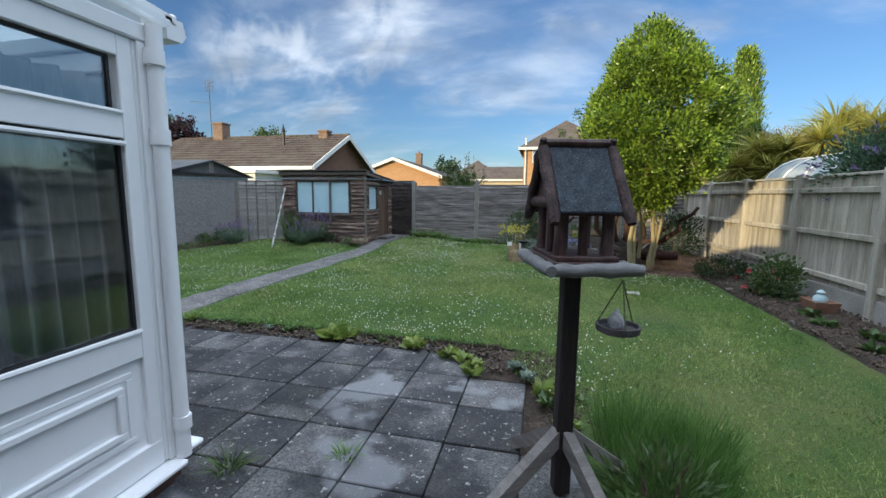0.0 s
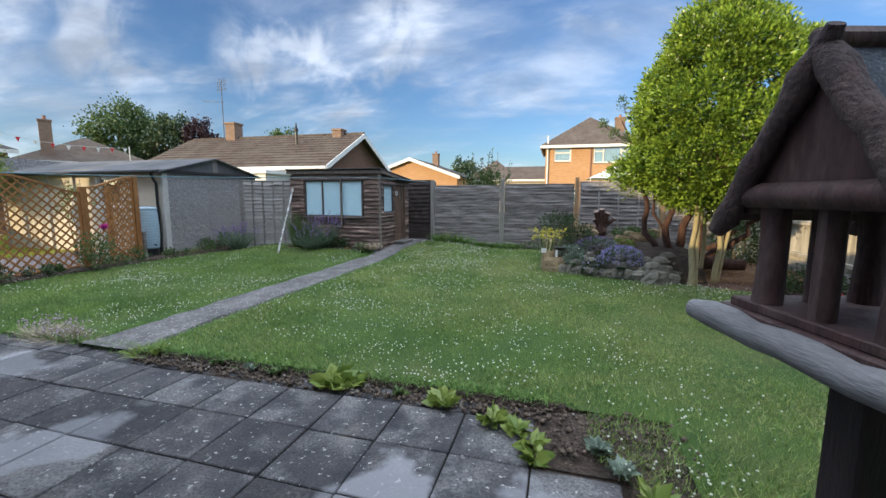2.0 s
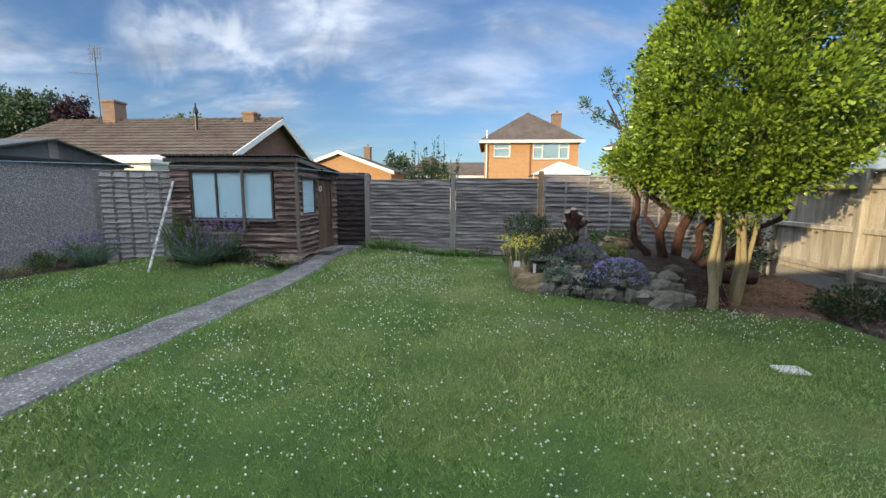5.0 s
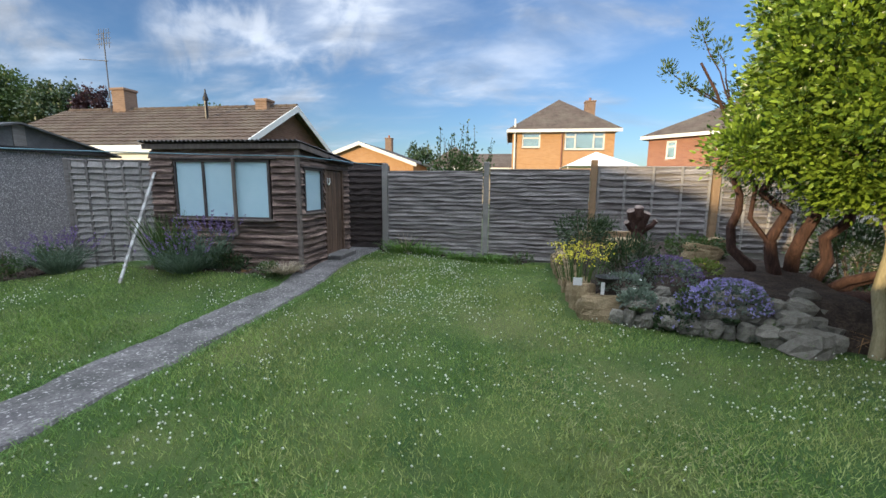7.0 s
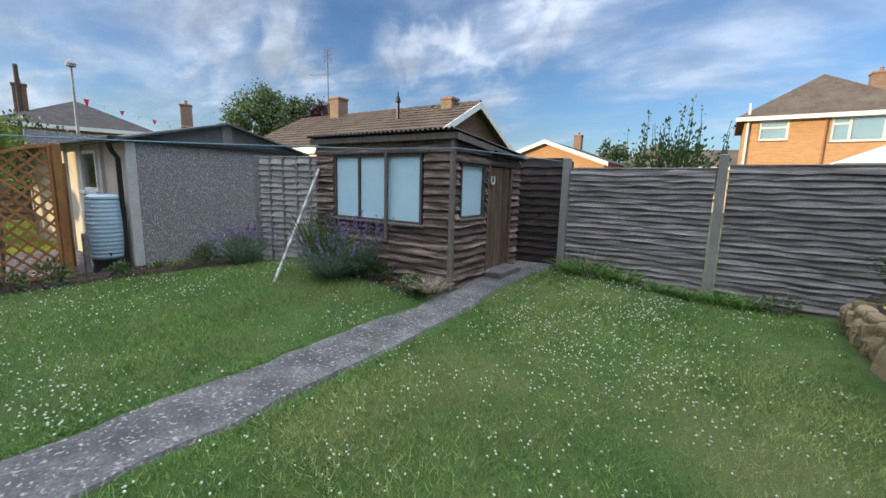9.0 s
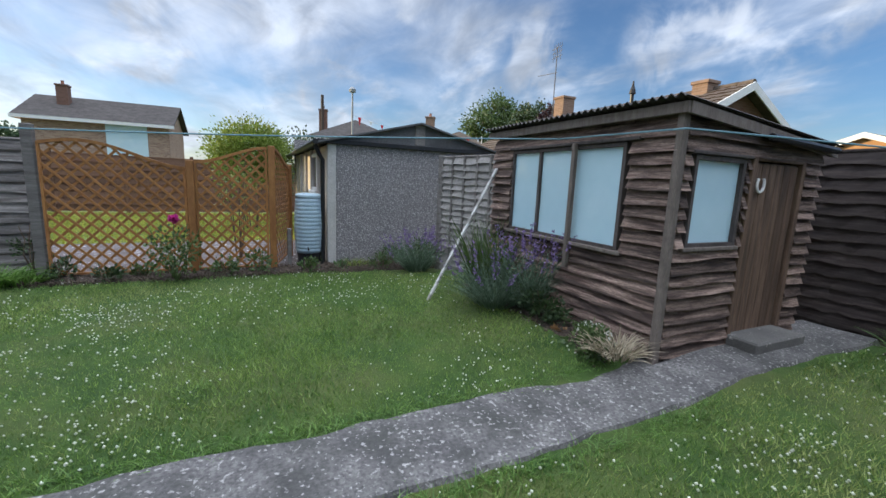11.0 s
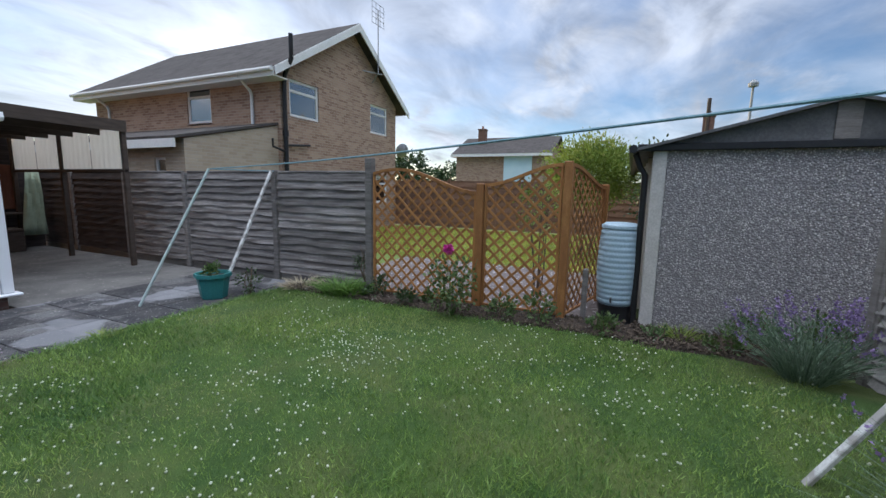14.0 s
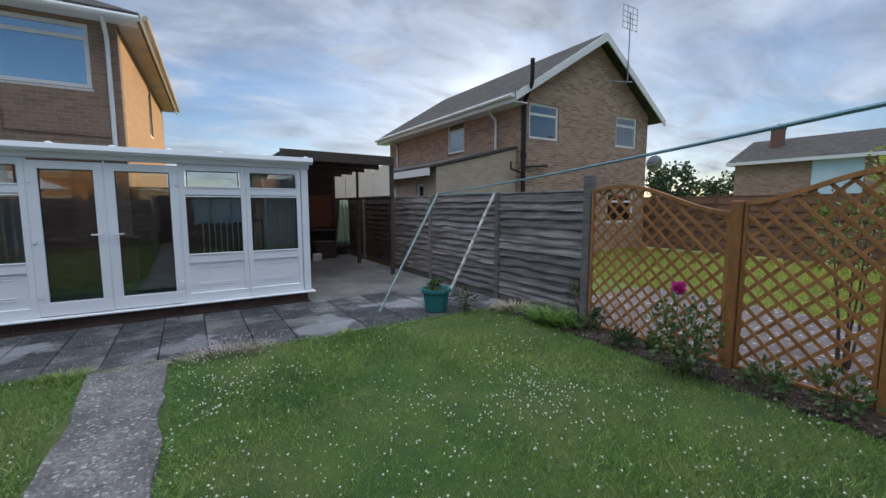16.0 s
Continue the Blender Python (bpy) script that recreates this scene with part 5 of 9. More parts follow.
part("gable_wall", holed_wall(NXW, NX, -0.05, NE, -0.25, 0, gw), BRICK_B, nb)
part("gable", Shape().prism([(NXW, NE), (NX, NE), (NAX, NA - 0.1)], "y", -0.25, 0.0), BRICK_B, nb)
part("side_wall", holed_wall(NL, -0.25, -0.05, NE, 0, 0.25, [(-3.7, -2.65, 3.32, 4.36)], m=pose(NX, 0, 0, 0, 0, 90)), BRICK_B, nb)
part("side_wall", Shape().box(NXW, NXW + 0.25, NL, -0.25, -0.05, NE), BRICK_B, nb)
part("end_wall", Shape().box(NXW, NX, NL - 0.25, NL, -0.05, NE), BRICK_B, nb)
part("gable", Shape().prism([(NXW, NE), (NX, NE), (NAX, NA - 0.1)], "y", NL - 0.25, NL), BRICK_B, nb)
nm = pose(0, -0.07, 0, 0, 0, 180)
for a, b, c, d in gw:
    window(nb, -b, -a, c, d, nm, rails=((-b, -a, d - 0.3),), frame=0.07)
window(nb, -3.7, -2.65, 3.32, 4.36, pose(NX - 0.07, 0, 0, 0, 0, 90), rails=((-3.7, -2.65, 4.06),), frame=0.07)
rr = Shape()
for x, sgn in ((NX + 0.45, 1), (NXW - 0.45, -1)):
    ez = NE - 0.12
    rr.slope([(x, 0.32, ez), (x, NL - 0.6, ez), (NAX, NL - 0.6, NA + 0.05), (NAX, 0.32, NA + 0.05)], 0.09)
part("roof", rr, ROOFDARK, nb, "dark tiled roof")
bb = Shape()
for x in (NX + 0.45, NXW - 0.45):
    bb.prism([(x, NE - 0.34), (x, NE - 0.13), (NAX, NA + 0.04), (NAX, NA - 0.2)], "y", 0.325, 0.36)
part("bargeboard", bb, WHITEPAINT, nb, "white bargeboards")
part("fascia", Shape().box(NX + 0.45, NX + 0.48, NL - 0.6, 0.3, NE - 0.36, NE - 0.15), WHITEPAINT, nb)
part("soffit", Shape().box(NX + 0.003, NX + 0.45, NL - 0.6, 0.3, NE - 0.36, NE - 0.33), WHITEPAINT, nb)
part("gutter", Shape().tube([(NX + 0.53, 0.3, NE - 0.2), (NX + 0.53, NL - 0.6, NE - 0.2)], 0.055, 8), WHITEPAINT, nb)
for y in (-0.95, -7.6):
    part("downpipe", Shape().tube([(NX + 0.5, y, NE - 0.25), (NX + 0.1, y, NE - 0.55), (NX + 0.06, y, NE - 0.65), (NX + 0.06, y, 3.1)], 0.04, 8), WHITEPAINT, nb, "white downpipe")
soil = Shape().tube([(NX - 0.02, 0.42, 5.35), (NX - 0.02, 0.42, 4.75), (NX - 0.1, 0.1, 4.4), (NX - 0.1, 0.07, 4.2), (NX - 0.1, 0.07, 0.0)], 0.058, 10)
soil.tube([(NX - 0.12, 0.07, 2.62), (NX - 1.0, 0.07, 2.7)], 0.03, 8).tube([(NX - 0.08, 0.07, 2.45), (NX + 0.35, 0.07, 2.55), (NX + 0.35, 0.07, 2.75)], 0.03, 8)
soil.tube([(NX - 0.1, 0.07, 2.85), (NX - 0.1, 0.07, 3.0)], 0.08, 10)
part("soil_pipe", soil, BLACKPLASTIC, nb, "black soil pipe", True)
METAL = surf("grey_galvanised_metal", (0.30, 0.30, 0.31), (0.4, 0.4, 0.4), 6, 0.45, 0.1, metal=0.7)
brk = Shape().tube([(NAX - 0.55, 0.05, 5.42), (NAX - 1.15, 0.42, 5.40)], 0.02, 6).tube([(NAX - 1.1, 0.05, 5.15), (NAX - 0.95, 0.40, 5.4)], 0.018, 6).tube([(NAX - 0.95, 0.4, 5.35), (NAX - 0.95, 0.4, 7.4)], 0.02, 6)
for x in (-0.35, -0.12, 0.12, 0.35):
    brk.tube([(NAX - 0.95 + x, 0.4, 6.9), (NAX - 0.95 + x, 0.4, 7.6)], 0.008, 4)
for z in (6.92, 7.1, 7.25, 7.4, 7.58):
    brk.tube([(NAX - 1.3, 0.4, z), (NAX - 0.6, 0.4, z)], 0.008, 4)
part("aerial", brk, METAL, nb, "grey grid aerial on a bracket")
dish = Shape().lathe(0, 0, [(0.02, 0.0), (0.16, 0.03), (0.28, 0.09), (0.27, 0.1), (0.15, 0.045), (0.01, 0.02)], 16)
dish.v = [tuple(pose(NXW - 0.25, 0.2, 3.0, 75, 0, -30) @ Vector(p)) for p in dish.v]
dish.tube([(NXW - 0.02, 0.05, 2.95), (NXW - 0.25, 0.2, 3.0)], 0.02, 6)
part("satellite_dish", dish, METAL, nb, "grey satellite dish", True)
# side lean-to
lean = part("lean_to", holed_wall(NX + 0.01, -10.2, -0.05, 2.5, -0.35, -0.1, []), BRICK_PALE, nb, "pale brick lean-to with dark roof")
part("wedge", Shape().prism([(NX + 0.01, 2.5), (-10.2, 2.5), (NX + 0.01, 3.12)], "y", -0.35, -0.1), BRICK_PALE, lean)
part("long_wall", holed_wall(-8.0, -0.35, -0.05, 2.45, 0, 0.2, [(-1.15, -0.75, 1.75, 2.12), (-3.1, -2.4, 1.6, 2.1)], m=pose(-10.2, 0, 0, 0, 0, 90)), BRICK_PALE, lean)
window(nb, -1.15, -0.75, 1.75, 2.12, pose(-10.27, 0, 0, 0, 0, 90), frame=0.05)
window(nb, -3.1, -2.4, 1.6, 2.1, pose(-10.27, 0, 0, 0, 0, 90), frame=0.06)
part("roof", Shape().slope([(NX + 0.02, -0.06, 3.2), (-10.0, -0.06, 2.54), (-10.0, -8.2, 2.54), (NX + 0.02, -8.2, 3.2)], 0.06), ROOFDARK, lean)
part("fascia", Shape().box(-10.02, -9.98, -8.2, -0.1, 2.3, 2.48), WHITEPAINT, lean)

lamp_grey = surf("dull_grey_metal", (0.10, 0.10, 0.105), (0.16, 0.16, 0.165), 6, 0.7, 0.1)

# ---- bungalow behind the shed ----
def tiled_slope(p0, p1, q0, q1, rows_n, cols):
    """Courses of rolled tiles between an eave p0-p1 and a ridge q0-q1."""
    p0, p1, q0, q1 = map(Vector, (p0, p1, q0, q1))
    up_ = (p1 - p0).cross(q0 - p0).normalized()
    if up_.z < 0:
        up_ = -up_
    vs, fs = [], []
    w = cols * 4 + 1
    for r in range(rows_n):
        for edge in (0, 1):
            tt = (r + edge * 1.04) / rows_n
            for i in range(w):
                s = i / (w - 1)
                base = (p0 + (q0 - p0) * tt).lerp(p1 + (q1 - p1) * tt, s)
                lift = 0.03 * (1 - edge) + 0.018 * (1 if i % 4 in (1, 2) else 0)
                vs.append(base + up_ * (lift + 0.006 * noise.noise((i * 0.4, r * 1.7, 0))))
        o = r * 2 * w
        fs += [(o + i, o + i + 1, o + w + i + 1, o + w + i) for i in range(w - 1)]
        if r:
            fs += [(o - w + i, o - w + i + 1, o + i + 1, o + i) for i in range(w - 1)]
    return Shape().add(vs, fs)


bung = thing("bungalow", "brick bungalow with brown rolled-tile roof and white gable boards", "house")
BX, BXW, BY0, BY1, BR, BE, BZ = -10.35, -20.6, 17.2, 23.8, 20.5, 2.84, 4.58
part("gable_wall", Shape().prism([(BY0, -0.05), (BY1, -0.05), (BY1, BE), (BR, BZ - 0.1), (BY0, BE)], "x", BX - 0.25, BX), BRICK_DARK, bung, "dark red brick gable")
part("garden_wall", Shape().box(BXW, BX - 0.25, BY0, BY0 + 0.25, -0.05, BE), CREAM, bung)
part("end_wall", Shape().prism([(BY0 + 0.25, -0.05), (BY1, -0.05), (BY1, BE), (BR, BZ - 0.1), (BY0 + 0.25, BE)], "x", BXW, BXW + 0.25), BRICK_DARK, bung)
part("back_wall", Shape().box(BXW, BX - 0.25, BY1 - 0.25, BY1, -0.05, BE), BRICK_DARK, bung)
part("roof_slope", tiled_slope((BXW - 0.4, BY0 - 0.35, BE - 0.1), (BX + 0.35, BY0 - 0.35, BE - 0.1), (BXW - 0.4, BR, BZ), (BX + 0.35, BR, BZ), 12, 36), ROOFTILE, bung, "brown rolled roof tiles")
part("roof_slope", Shape().slope([(BXW - 0.4, BY1 + 0.35, BE - 0.1), (BX + 0.35, BY1 + 0.35, BE - 0.1), (BX + 0.35, BR, BZ), (BXW - 0.4, BR, BZ)], 0.05), ROOFTILE, bung)
part("underlay", Shape().slope([(BXW - 0.4, BY0 - 0.33, BE - 0.13), (BX + 0.34, BY0 - 0.33, BE - 0.13), (BX + 0.34, BR, BZ - 0.03), (BXW - 0.4, BR, BZ - 0.03)], 0.04), ROOFTILE, bung)
ridge_me = Shape().tube([(0, 0, 0), (-0.425, 0, -0.008)], [0.1, 0.092], 8).mesh("ridge_tile", ROOFTILE)
for k in range(25):
    piece("ridge_tile", ridge_me, bung, Matrix.Translation((BX + 0.36 - 0.43 * k, BR, BZ)))
bgs = Shape()
for y in (BY0 - 0.38, BY1 + 0.38):
    bgs.prism([(y, BE - 0.3), (y, BE - 0.08), (BR, BZ + 0.02), (BR, BZ - 0.22)], "x", BX + 0.352, BX + 0.39)
part("bargeboard", bgs, WHITEPAINT, bung, "white bargeboards")
part("fascia", Shape().box(BXW - 0.4, BX + 0.34, BY0 - 0.42, BY0 - 0.38, BE - 0.26, BE - 0.1), WHITEPAINT, bung)


def chimney(house_, x, y, z0, z1, w, mat_, pots=1):
    c = part("chimney", Shape().box(x - w / 2, x + w / 2, y - w / 2, y + w / 2, z0, z1 - 0.12, ch=0.01), mat_, house_, "brick chimney stack")
    part("cap", Shape().box(x - w / 2 - 0.04, x + w / 2 + 0.04, y - w / 2 - 0.04, y + w / 2 + 0.04, z1 - 0.12, z1 - 0.02, ch=0.01), mat_, c)
    for k in range(pots):
        part("pot", Shape().lathe(x + 0.25 * (k - (pots - 1) / 2), y, [(0.1, z1 - 0.02), (0.085, z1 + 0.2), (0.1, z1 + 0.22), (0.07, z1 + 0.21)], 10), BRICK_RED, c)


chimney(bung, -17.9, BR, 4.2, 5.45, 0.62, BRICK_OUR, 0)
chimney(bung, -11.35, BR - 0.1, 4.3, 4.86, 0.5, BRICK_OUR, 0)
vent = Shape().lathe(-13.1, 19.3, [(0.06, 3.9), (0.06, 4.62), (0.11, 4.64), (0.09, 4.75), (0.04, 4.9), (0.02, 5.05)], 10)
part("vent_pipe", vent, BLACKPLASTIC, bung)
aer = Shape().tube([(-18.3, 20.2, 4.4), (-18.3, 20.2, 7.6)], 0.022, 6).tube([(-19.6, 20.2, 6.62), (-18.2, 20.2, 6.5)], 0.015, 5)
for k in range(5):
    aer.tube([(-18.55 + 0.12 * k, 20.2, 7.0 + 0.1 * (k % 2)), (-18.5 + 0.12 * k, 20.2, 7.75)], 0.01, 4)
for z in (7.15, 7.35, 7.55):
    aer.tube([(-18.65, 20.2, z), (-17.95, 20.2, z + 0.05)], 0.01, 4)
part("aerial", aer, lamp_grey, bung, "tall grey roof aerial")
ext = part("rear_extension", Shape().box(-13.9, -11.9, 15.4, 17.19, -0.05, 2.35), WHITEPAINT, bung, "white flat-roofed extension")
part("flat_roof", Shape().box(-14.05, -11.75, 15.25, 17.18, 2.35, 2.5, ch=0.01), WHITEPAINT, ext)


# ---- far houses ----
def far_house(name, label, x0, x1, y0, y1, eave, top, wall, roof, hip=True, m=None, wins=(), fascia=True):
    h = thing(name, label, "house", m=m)
    part("front_wall", holed_wall(x0, x1, -0.05, eave, y0, y0 + 0.25, [w for w in wins]), wall, h)
    part("back_wall", Shape().box(x0, x1, y1 - 0.25, y1, -0.05, eave), wall, h)
    part("side_wall", Shape().box(x0, x0 + 0.25, y0 + 0.25, y1 - 0.25, -0.05, eave), wall, h)
    part("side_wall", Shape().box(x1 - 0.25, x1, y0 + 0.25, y1 - 0.25, -0.05, eave), wall, h)
    o = 0.35
    a, b, c, d = x0 - o, x1 + o, y0 - o, y1 + o
    e = eave + 0.02
    s = Shape()
    if hip == "pyramid":
        mx, my = (a + b) / 2, (c + d) / 2
        s.add([(a, c, e), (b, c, e), (b, d, e), (a, d, e), (mx, my, top), (a, c, e - 0.1), (b, c, e - 0.1), (b, d, e - 0.1), (a, d, e - 0.1)],
              [(0, 1, 4), (1, 2, 4), (2, 3, 4), (3, 0, 4), (5, 6, 1, 0), (6, 7, 2, 1), (7, 8, 3, 2), (8, 5, 0, 3), (8, 7, 6, 5)])
    elif hip == "gable_x":  # ridge along x
        my = (c + d) / 2
        s.slope([(a, c, e), (b, c, e), (b, my, top), (a, my, top)], 0.1).slope([(a, d, e), (b, d, e), (b, my, top), (a, my, top)], 0.1)
        part("gable", Shape().prism([(y0, eave), (y1, eave), (my, top - 0.15)], "x", x0, x0 + 0.2), wall, h)
        part("gable", Shape().prism([(y0, eave), (y1, eave), (my, top - 0.15)], "x", x1 - 0.2, x1), wall, h)
    else:  # ridge along y
        mx = (a + b) / 2
        s.slope([(a, c, e), (a, d, e), (mx, d, top), (mx, c, top)], 0.1).slope([(b, c, e), (b, d, e), (mx, d, top), (mx, c, top)], 0.1)
        part("gable", Shape().prism([(x0, eave), (x1, eave), (mx, top - 0.15)], "y", y0, y0 + 0.2), wall, h)
        part("gable", Shape().prism([(x0, eave), (x1, eave), (mx, top - 0.15)], "y", y1 - 0.2, y1), wall, h)
        bg = Shape()
        for x in (a, b):
            bg.prism([(x, e - 0.3), (x, e), (mx, top), (mx, top - 0.3)], "y", c - 0.05, c - 0.005)
        part("bargeboard", bg, WHITEPAINT, h)
    part("roof", s, roof, h)
    if fascia and hip != "gable_y":
        part("fascia", Shape().box(a, b, c - 0.05, c - 0.01, e - 0.22, e - 0.02), WHITEPAINT, h)
        part("fascia", Shape().box(a - 0.05, a - 0.01, c, d, e - 0.22, e - 0.02), WHITEPAINT, h)
    for w in wins:
        wd = w[1] - w[0]
        bars = (w[0] + wd * 0.27, w[1] - wd * 0.27) if wd > 1.6 else ()
        window(h, w[0], w[1], w[2], w[3], pose(0, y0 + 0.07, 0), bars=bars, rails=((w[0], w[1], w[3] - 0.35),) if wd <= 1.6 else ((w[0], w[0] + wd * 0.27, w[3] - 0.35), (w[1] - wd * 0.27, w[1], w[3] - 0.35)), frame=0.1)
    return h


ha = far_house("house", "sunlit orange-brick two-storey house with hipped roof", -1.45, 5.0, 33.0, 40.0, 5.2, 7.75, BRICK_ORANGE, ROOFTILE, "pyramid",
               wins=[(-0.84, 0.36, 4.04, 5.02), (1.89, 4.4, 3.9, 5.08), (-0.6, 0.9, 1.0, 2.1), (2.0, 4.4, 0.6, 2.2)])
chimney(ha, 4.1, 37.5, 5.6, 7.8, 0.7, BRICK_OUR, 1)
part("downpipe", Shape().tube([(-1.3, 32.9, 5.9), (-1.3, 32.9, 0)], 0.06, 6), WHITEPAINT, ha)
part("centre_pipe", Shape().tube([(1.72, 32.95, 5.1), (1.72, 32.95, 0)], 0.05, 6), BRICK_RED, ha)
gz = thing("gazebo", "white pointed canvas gazebo roof behind the fence", "gazebo")
part("canopy", Shape().add([(1.2, 26, 2.55), (4.6, 26, 2.55), (4.6, 29.4, 2.55), (1.2, 29.4, 2.55), (2.9, 27.7, 3.35)], [(0, 1, 4), (1, 2, 4), (2, 3, 4), (3, 0, 4), (3, 2, 1, 0)]), WHITEPAINT, gz)
for x in (1.3, 4.5):
    for y in (26.1, 29.3):
        part("leg", Shape().tube([(x, y, -0.06), (x, y, 2.6)], 0.03, 6), WHITEPAINT, gz)
hd = far_house("house", "red-brick two-storey house with tall chimney", 0, 8.0, 0, 7.0, 4.75, 7.0, BRICK_RED, ROOFTILE, "pyramid", m=pose(7.2, 33.5, 0, 0, 0, -42),
               wins=[(1.1, 1.7, 3.3, 4.4), (3.9, 5.6, 3.3, 4.4)])
chimney(hd, 5.0, 0.6, 4.4, 7.3, 0.6, BRICK_OUR, 1)
he = far_house("bungalow", "orange-brick bungalow with white gable boards", -18.4, -9.4, 38, 47, 3.3, 5.05, BRICK_ORANGE, ROOFDARK, "gable_y")
chimney(he, -12.6, 42, 4.2, 5.8, 0.6, BRICK_OUR, 1)
hg = far_house("house", "low brick house with brown tiled roof beyond the hedge", -9.6, -4.8, 44, 51, 3.2, 5.5, CREAM, ROOFTILE, "pyramid")
hh_ = far_house("bungalow", "low bungalow with brown tiled roof behind the fence", -6.2, 1.0, 41, 47, 3.1, 4.5, CREAM, ROOFTILE, "gable_x")
hc = far_house("house", "grey-brown house with dark roof across the gardens", 0, 7.4, 0, 6.5, 4.35, 6.0, BRICK_B, ROOFDARK, "gable_x", m=pose(-36, -4.7, 0, 0, 0, 90),
               wins=[])
wp = part("picture_window", Shape().box(4.0, 6.2, -0.05, -0.004, 1.0, 4.25, ch=0.01), SKYBLIND, hc, "pale blue glazed panel")
chimney(hc, 1.5, 2.0, 5.3, 6.6, 0.6, BRICK_DARK, 1)
hf = far_house("house", "orange-brick house with dark hipped roof", 0, 6.0, 0, 6.0, 3.9, 5.6, BRICK_RED, ROOFDARK, "pyramid", m=pose(-31, 11.0, 0, 0, 0, 78),
               wins=[(2.0, 3.0, 2.6, 3.6), (3.6, 4.6, 2.6, 3.6)])
chimney(hf, 0.8, 2.5, 4.4, 6.1, 0.55, BRICK_DARK, 1)
hj = far_house("bungalow", "bungalow with pale brown hipped roof and brick chimney", 0, 6.5, 0, 6.0, 3.5, 5.35, CREAM, ROOFTILE, "pyramid", m=pose(-31, 18.0, 0, 0, 0, 60))
chimney(hj, 1.3, 0.5, 3.6, 6.0, 0.6, BRICK_OUR, 1)
lampc = surf("grey_lamp_column", (0.25, 0.27, 0.28), (0.32, 0.33, 0.34), 5, 0.6, 0.1)
lp = thing("street_lamp", "tall grey street lamp beyond the garage", "street lamp")
part("column", Shape().tube([(-29, 13.4, -0.06), (-29, 13.4, 6.6)], [0.09, 0.05], 8), lampc, lp)
part("lantern", Shape().lathe(-29, 13.4, [(0.05, 6.6), (0.2, 6.65), (0.22, 6.8), (0.08, 6.95)], 10), lampc, lp)
tp = thing("utility_pole", "dark timber utility pole with wires", "pole")
part("shaft", Shape().tube([(-33, 12.2, -0.06), (-33, 12.2, 7.0)], [0.14, 0.1], 8), CPW, tp)
flagm = surf("red_bunting", (0.5, 0.03, 0.04), (0.6, 0.05, 0.06), 6, 0.8, 0.1)
bt = thing("bunting", "string of small red and white flags", "bunting")
part("string", Shape().tube([(-29 + 2.2 * k / 6, 13.4 + 8 * k / 6, 5.3 - 0.9 * k / 6 - 0.5 * math.sin(math.pi * k / 6)) for k in range(7)], 0.012, 4), WHITEPAINT, bt)
part("end_pole", Shape().tube([(-26.8, 21.4, -0.06), (-26.8, 21.4, 4.5)], 0.03, 6), WHITEPAINT, bt)
for k in range(12):
    a = (k + 0.5) / 12
    p = Vector((-29 + 2.2 * a, 13.4 + 8 * a, 5.28 - 0.9 * a - 0.5 * math.sin(math.pi * a)))
    part("flag", Shape().add([p, p + Vector((0.06, 0.2, 0)), p + Vector((0.03, 0.1, -0.26 if k else -0.5)), p + Vector((0.01, 0, 0)), p + Vector((0.07, 0.2, 0)), p + Vector((0.04, 0.1, -0.26 if k else -0.5))],
         [(0, 1, 2), (5, 4, 3), (0, 3, 4, 1), (1, 4, 5, 2), (2, 5, 3, 0)]), flagm if k % 2 == 0 else WHITEPAINT, bt)

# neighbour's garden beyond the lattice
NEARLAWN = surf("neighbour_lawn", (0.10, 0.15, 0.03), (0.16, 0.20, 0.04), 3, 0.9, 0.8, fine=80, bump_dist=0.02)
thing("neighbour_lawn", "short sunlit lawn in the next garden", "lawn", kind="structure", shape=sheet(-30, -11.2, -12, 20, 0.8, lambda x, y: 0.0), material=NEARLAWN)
peb = surf("white_pebbles", (0.1, 0.08, 0.075), (0.2, 0.165, 0.155), 12, 0.8, 1.0, fine=40, bump_dist=0.02, spots=(0.58, 0.55, 0.57), spot_scale=15, spot_at=0.61)
thing("gravel_strip", "strip of pale pebbles behind the lattice", "gravel", kind="structure", shape=sheet(-12.5, -9.56, 4.0, 8.7, 0.4, lambda x, y: 0.012), material=peb)
nf = thing("fence", "brown panel fence across the next garden", "fence", m=pose(-19.5, 0, 0, 0, 0, 90))
BROWNLAP = surf("brown_panel_timber", (0.16, 0.085, 0.055), (0.22, 0.125, 0.08), 3, 0.8, 0.5, stretch=(1, 1, 8), vary=0.2)
for k in range(-6, 8):
    lap_panel(nf, 2.0 + 1.9 * k, 3.8 + 1.9 * k, 0.05, 1.85, 0, BROWNLAP, 8)
    post(nf, 1.95 + 1.9 * k, 0.0, 1.95, BROWNLAP, 0.1)


# ---- plants: helpers ----
rng = np.random.default_rng(11)
GROUPS = {
    "strap-leaved weeds along the back fence": "weeds along the back fence",
    "small leafy bedding plant below the lattice": "bedding plants below the lattice",
    "yellow-green broad-leaved plant at the patio edge": "broad-leaved plants at the patio edge",
    "small alpine rosette wedged between the stones": "alpine rosettes in the rockery wall",
    "pale leafy weed in the fence bed": "weeds in the fence bed",
    "small leafy weed in the soil strip": "weeds in the soil strip",
    "strap-leaved green clump at the fence foot": "green clumps at the fence foot",
    "dense fine-leaved green perennial beside the bird table": "perennials beside the bird table",
    "leafy green shrub against the garage wall": "shrubs against the garage wall",
}


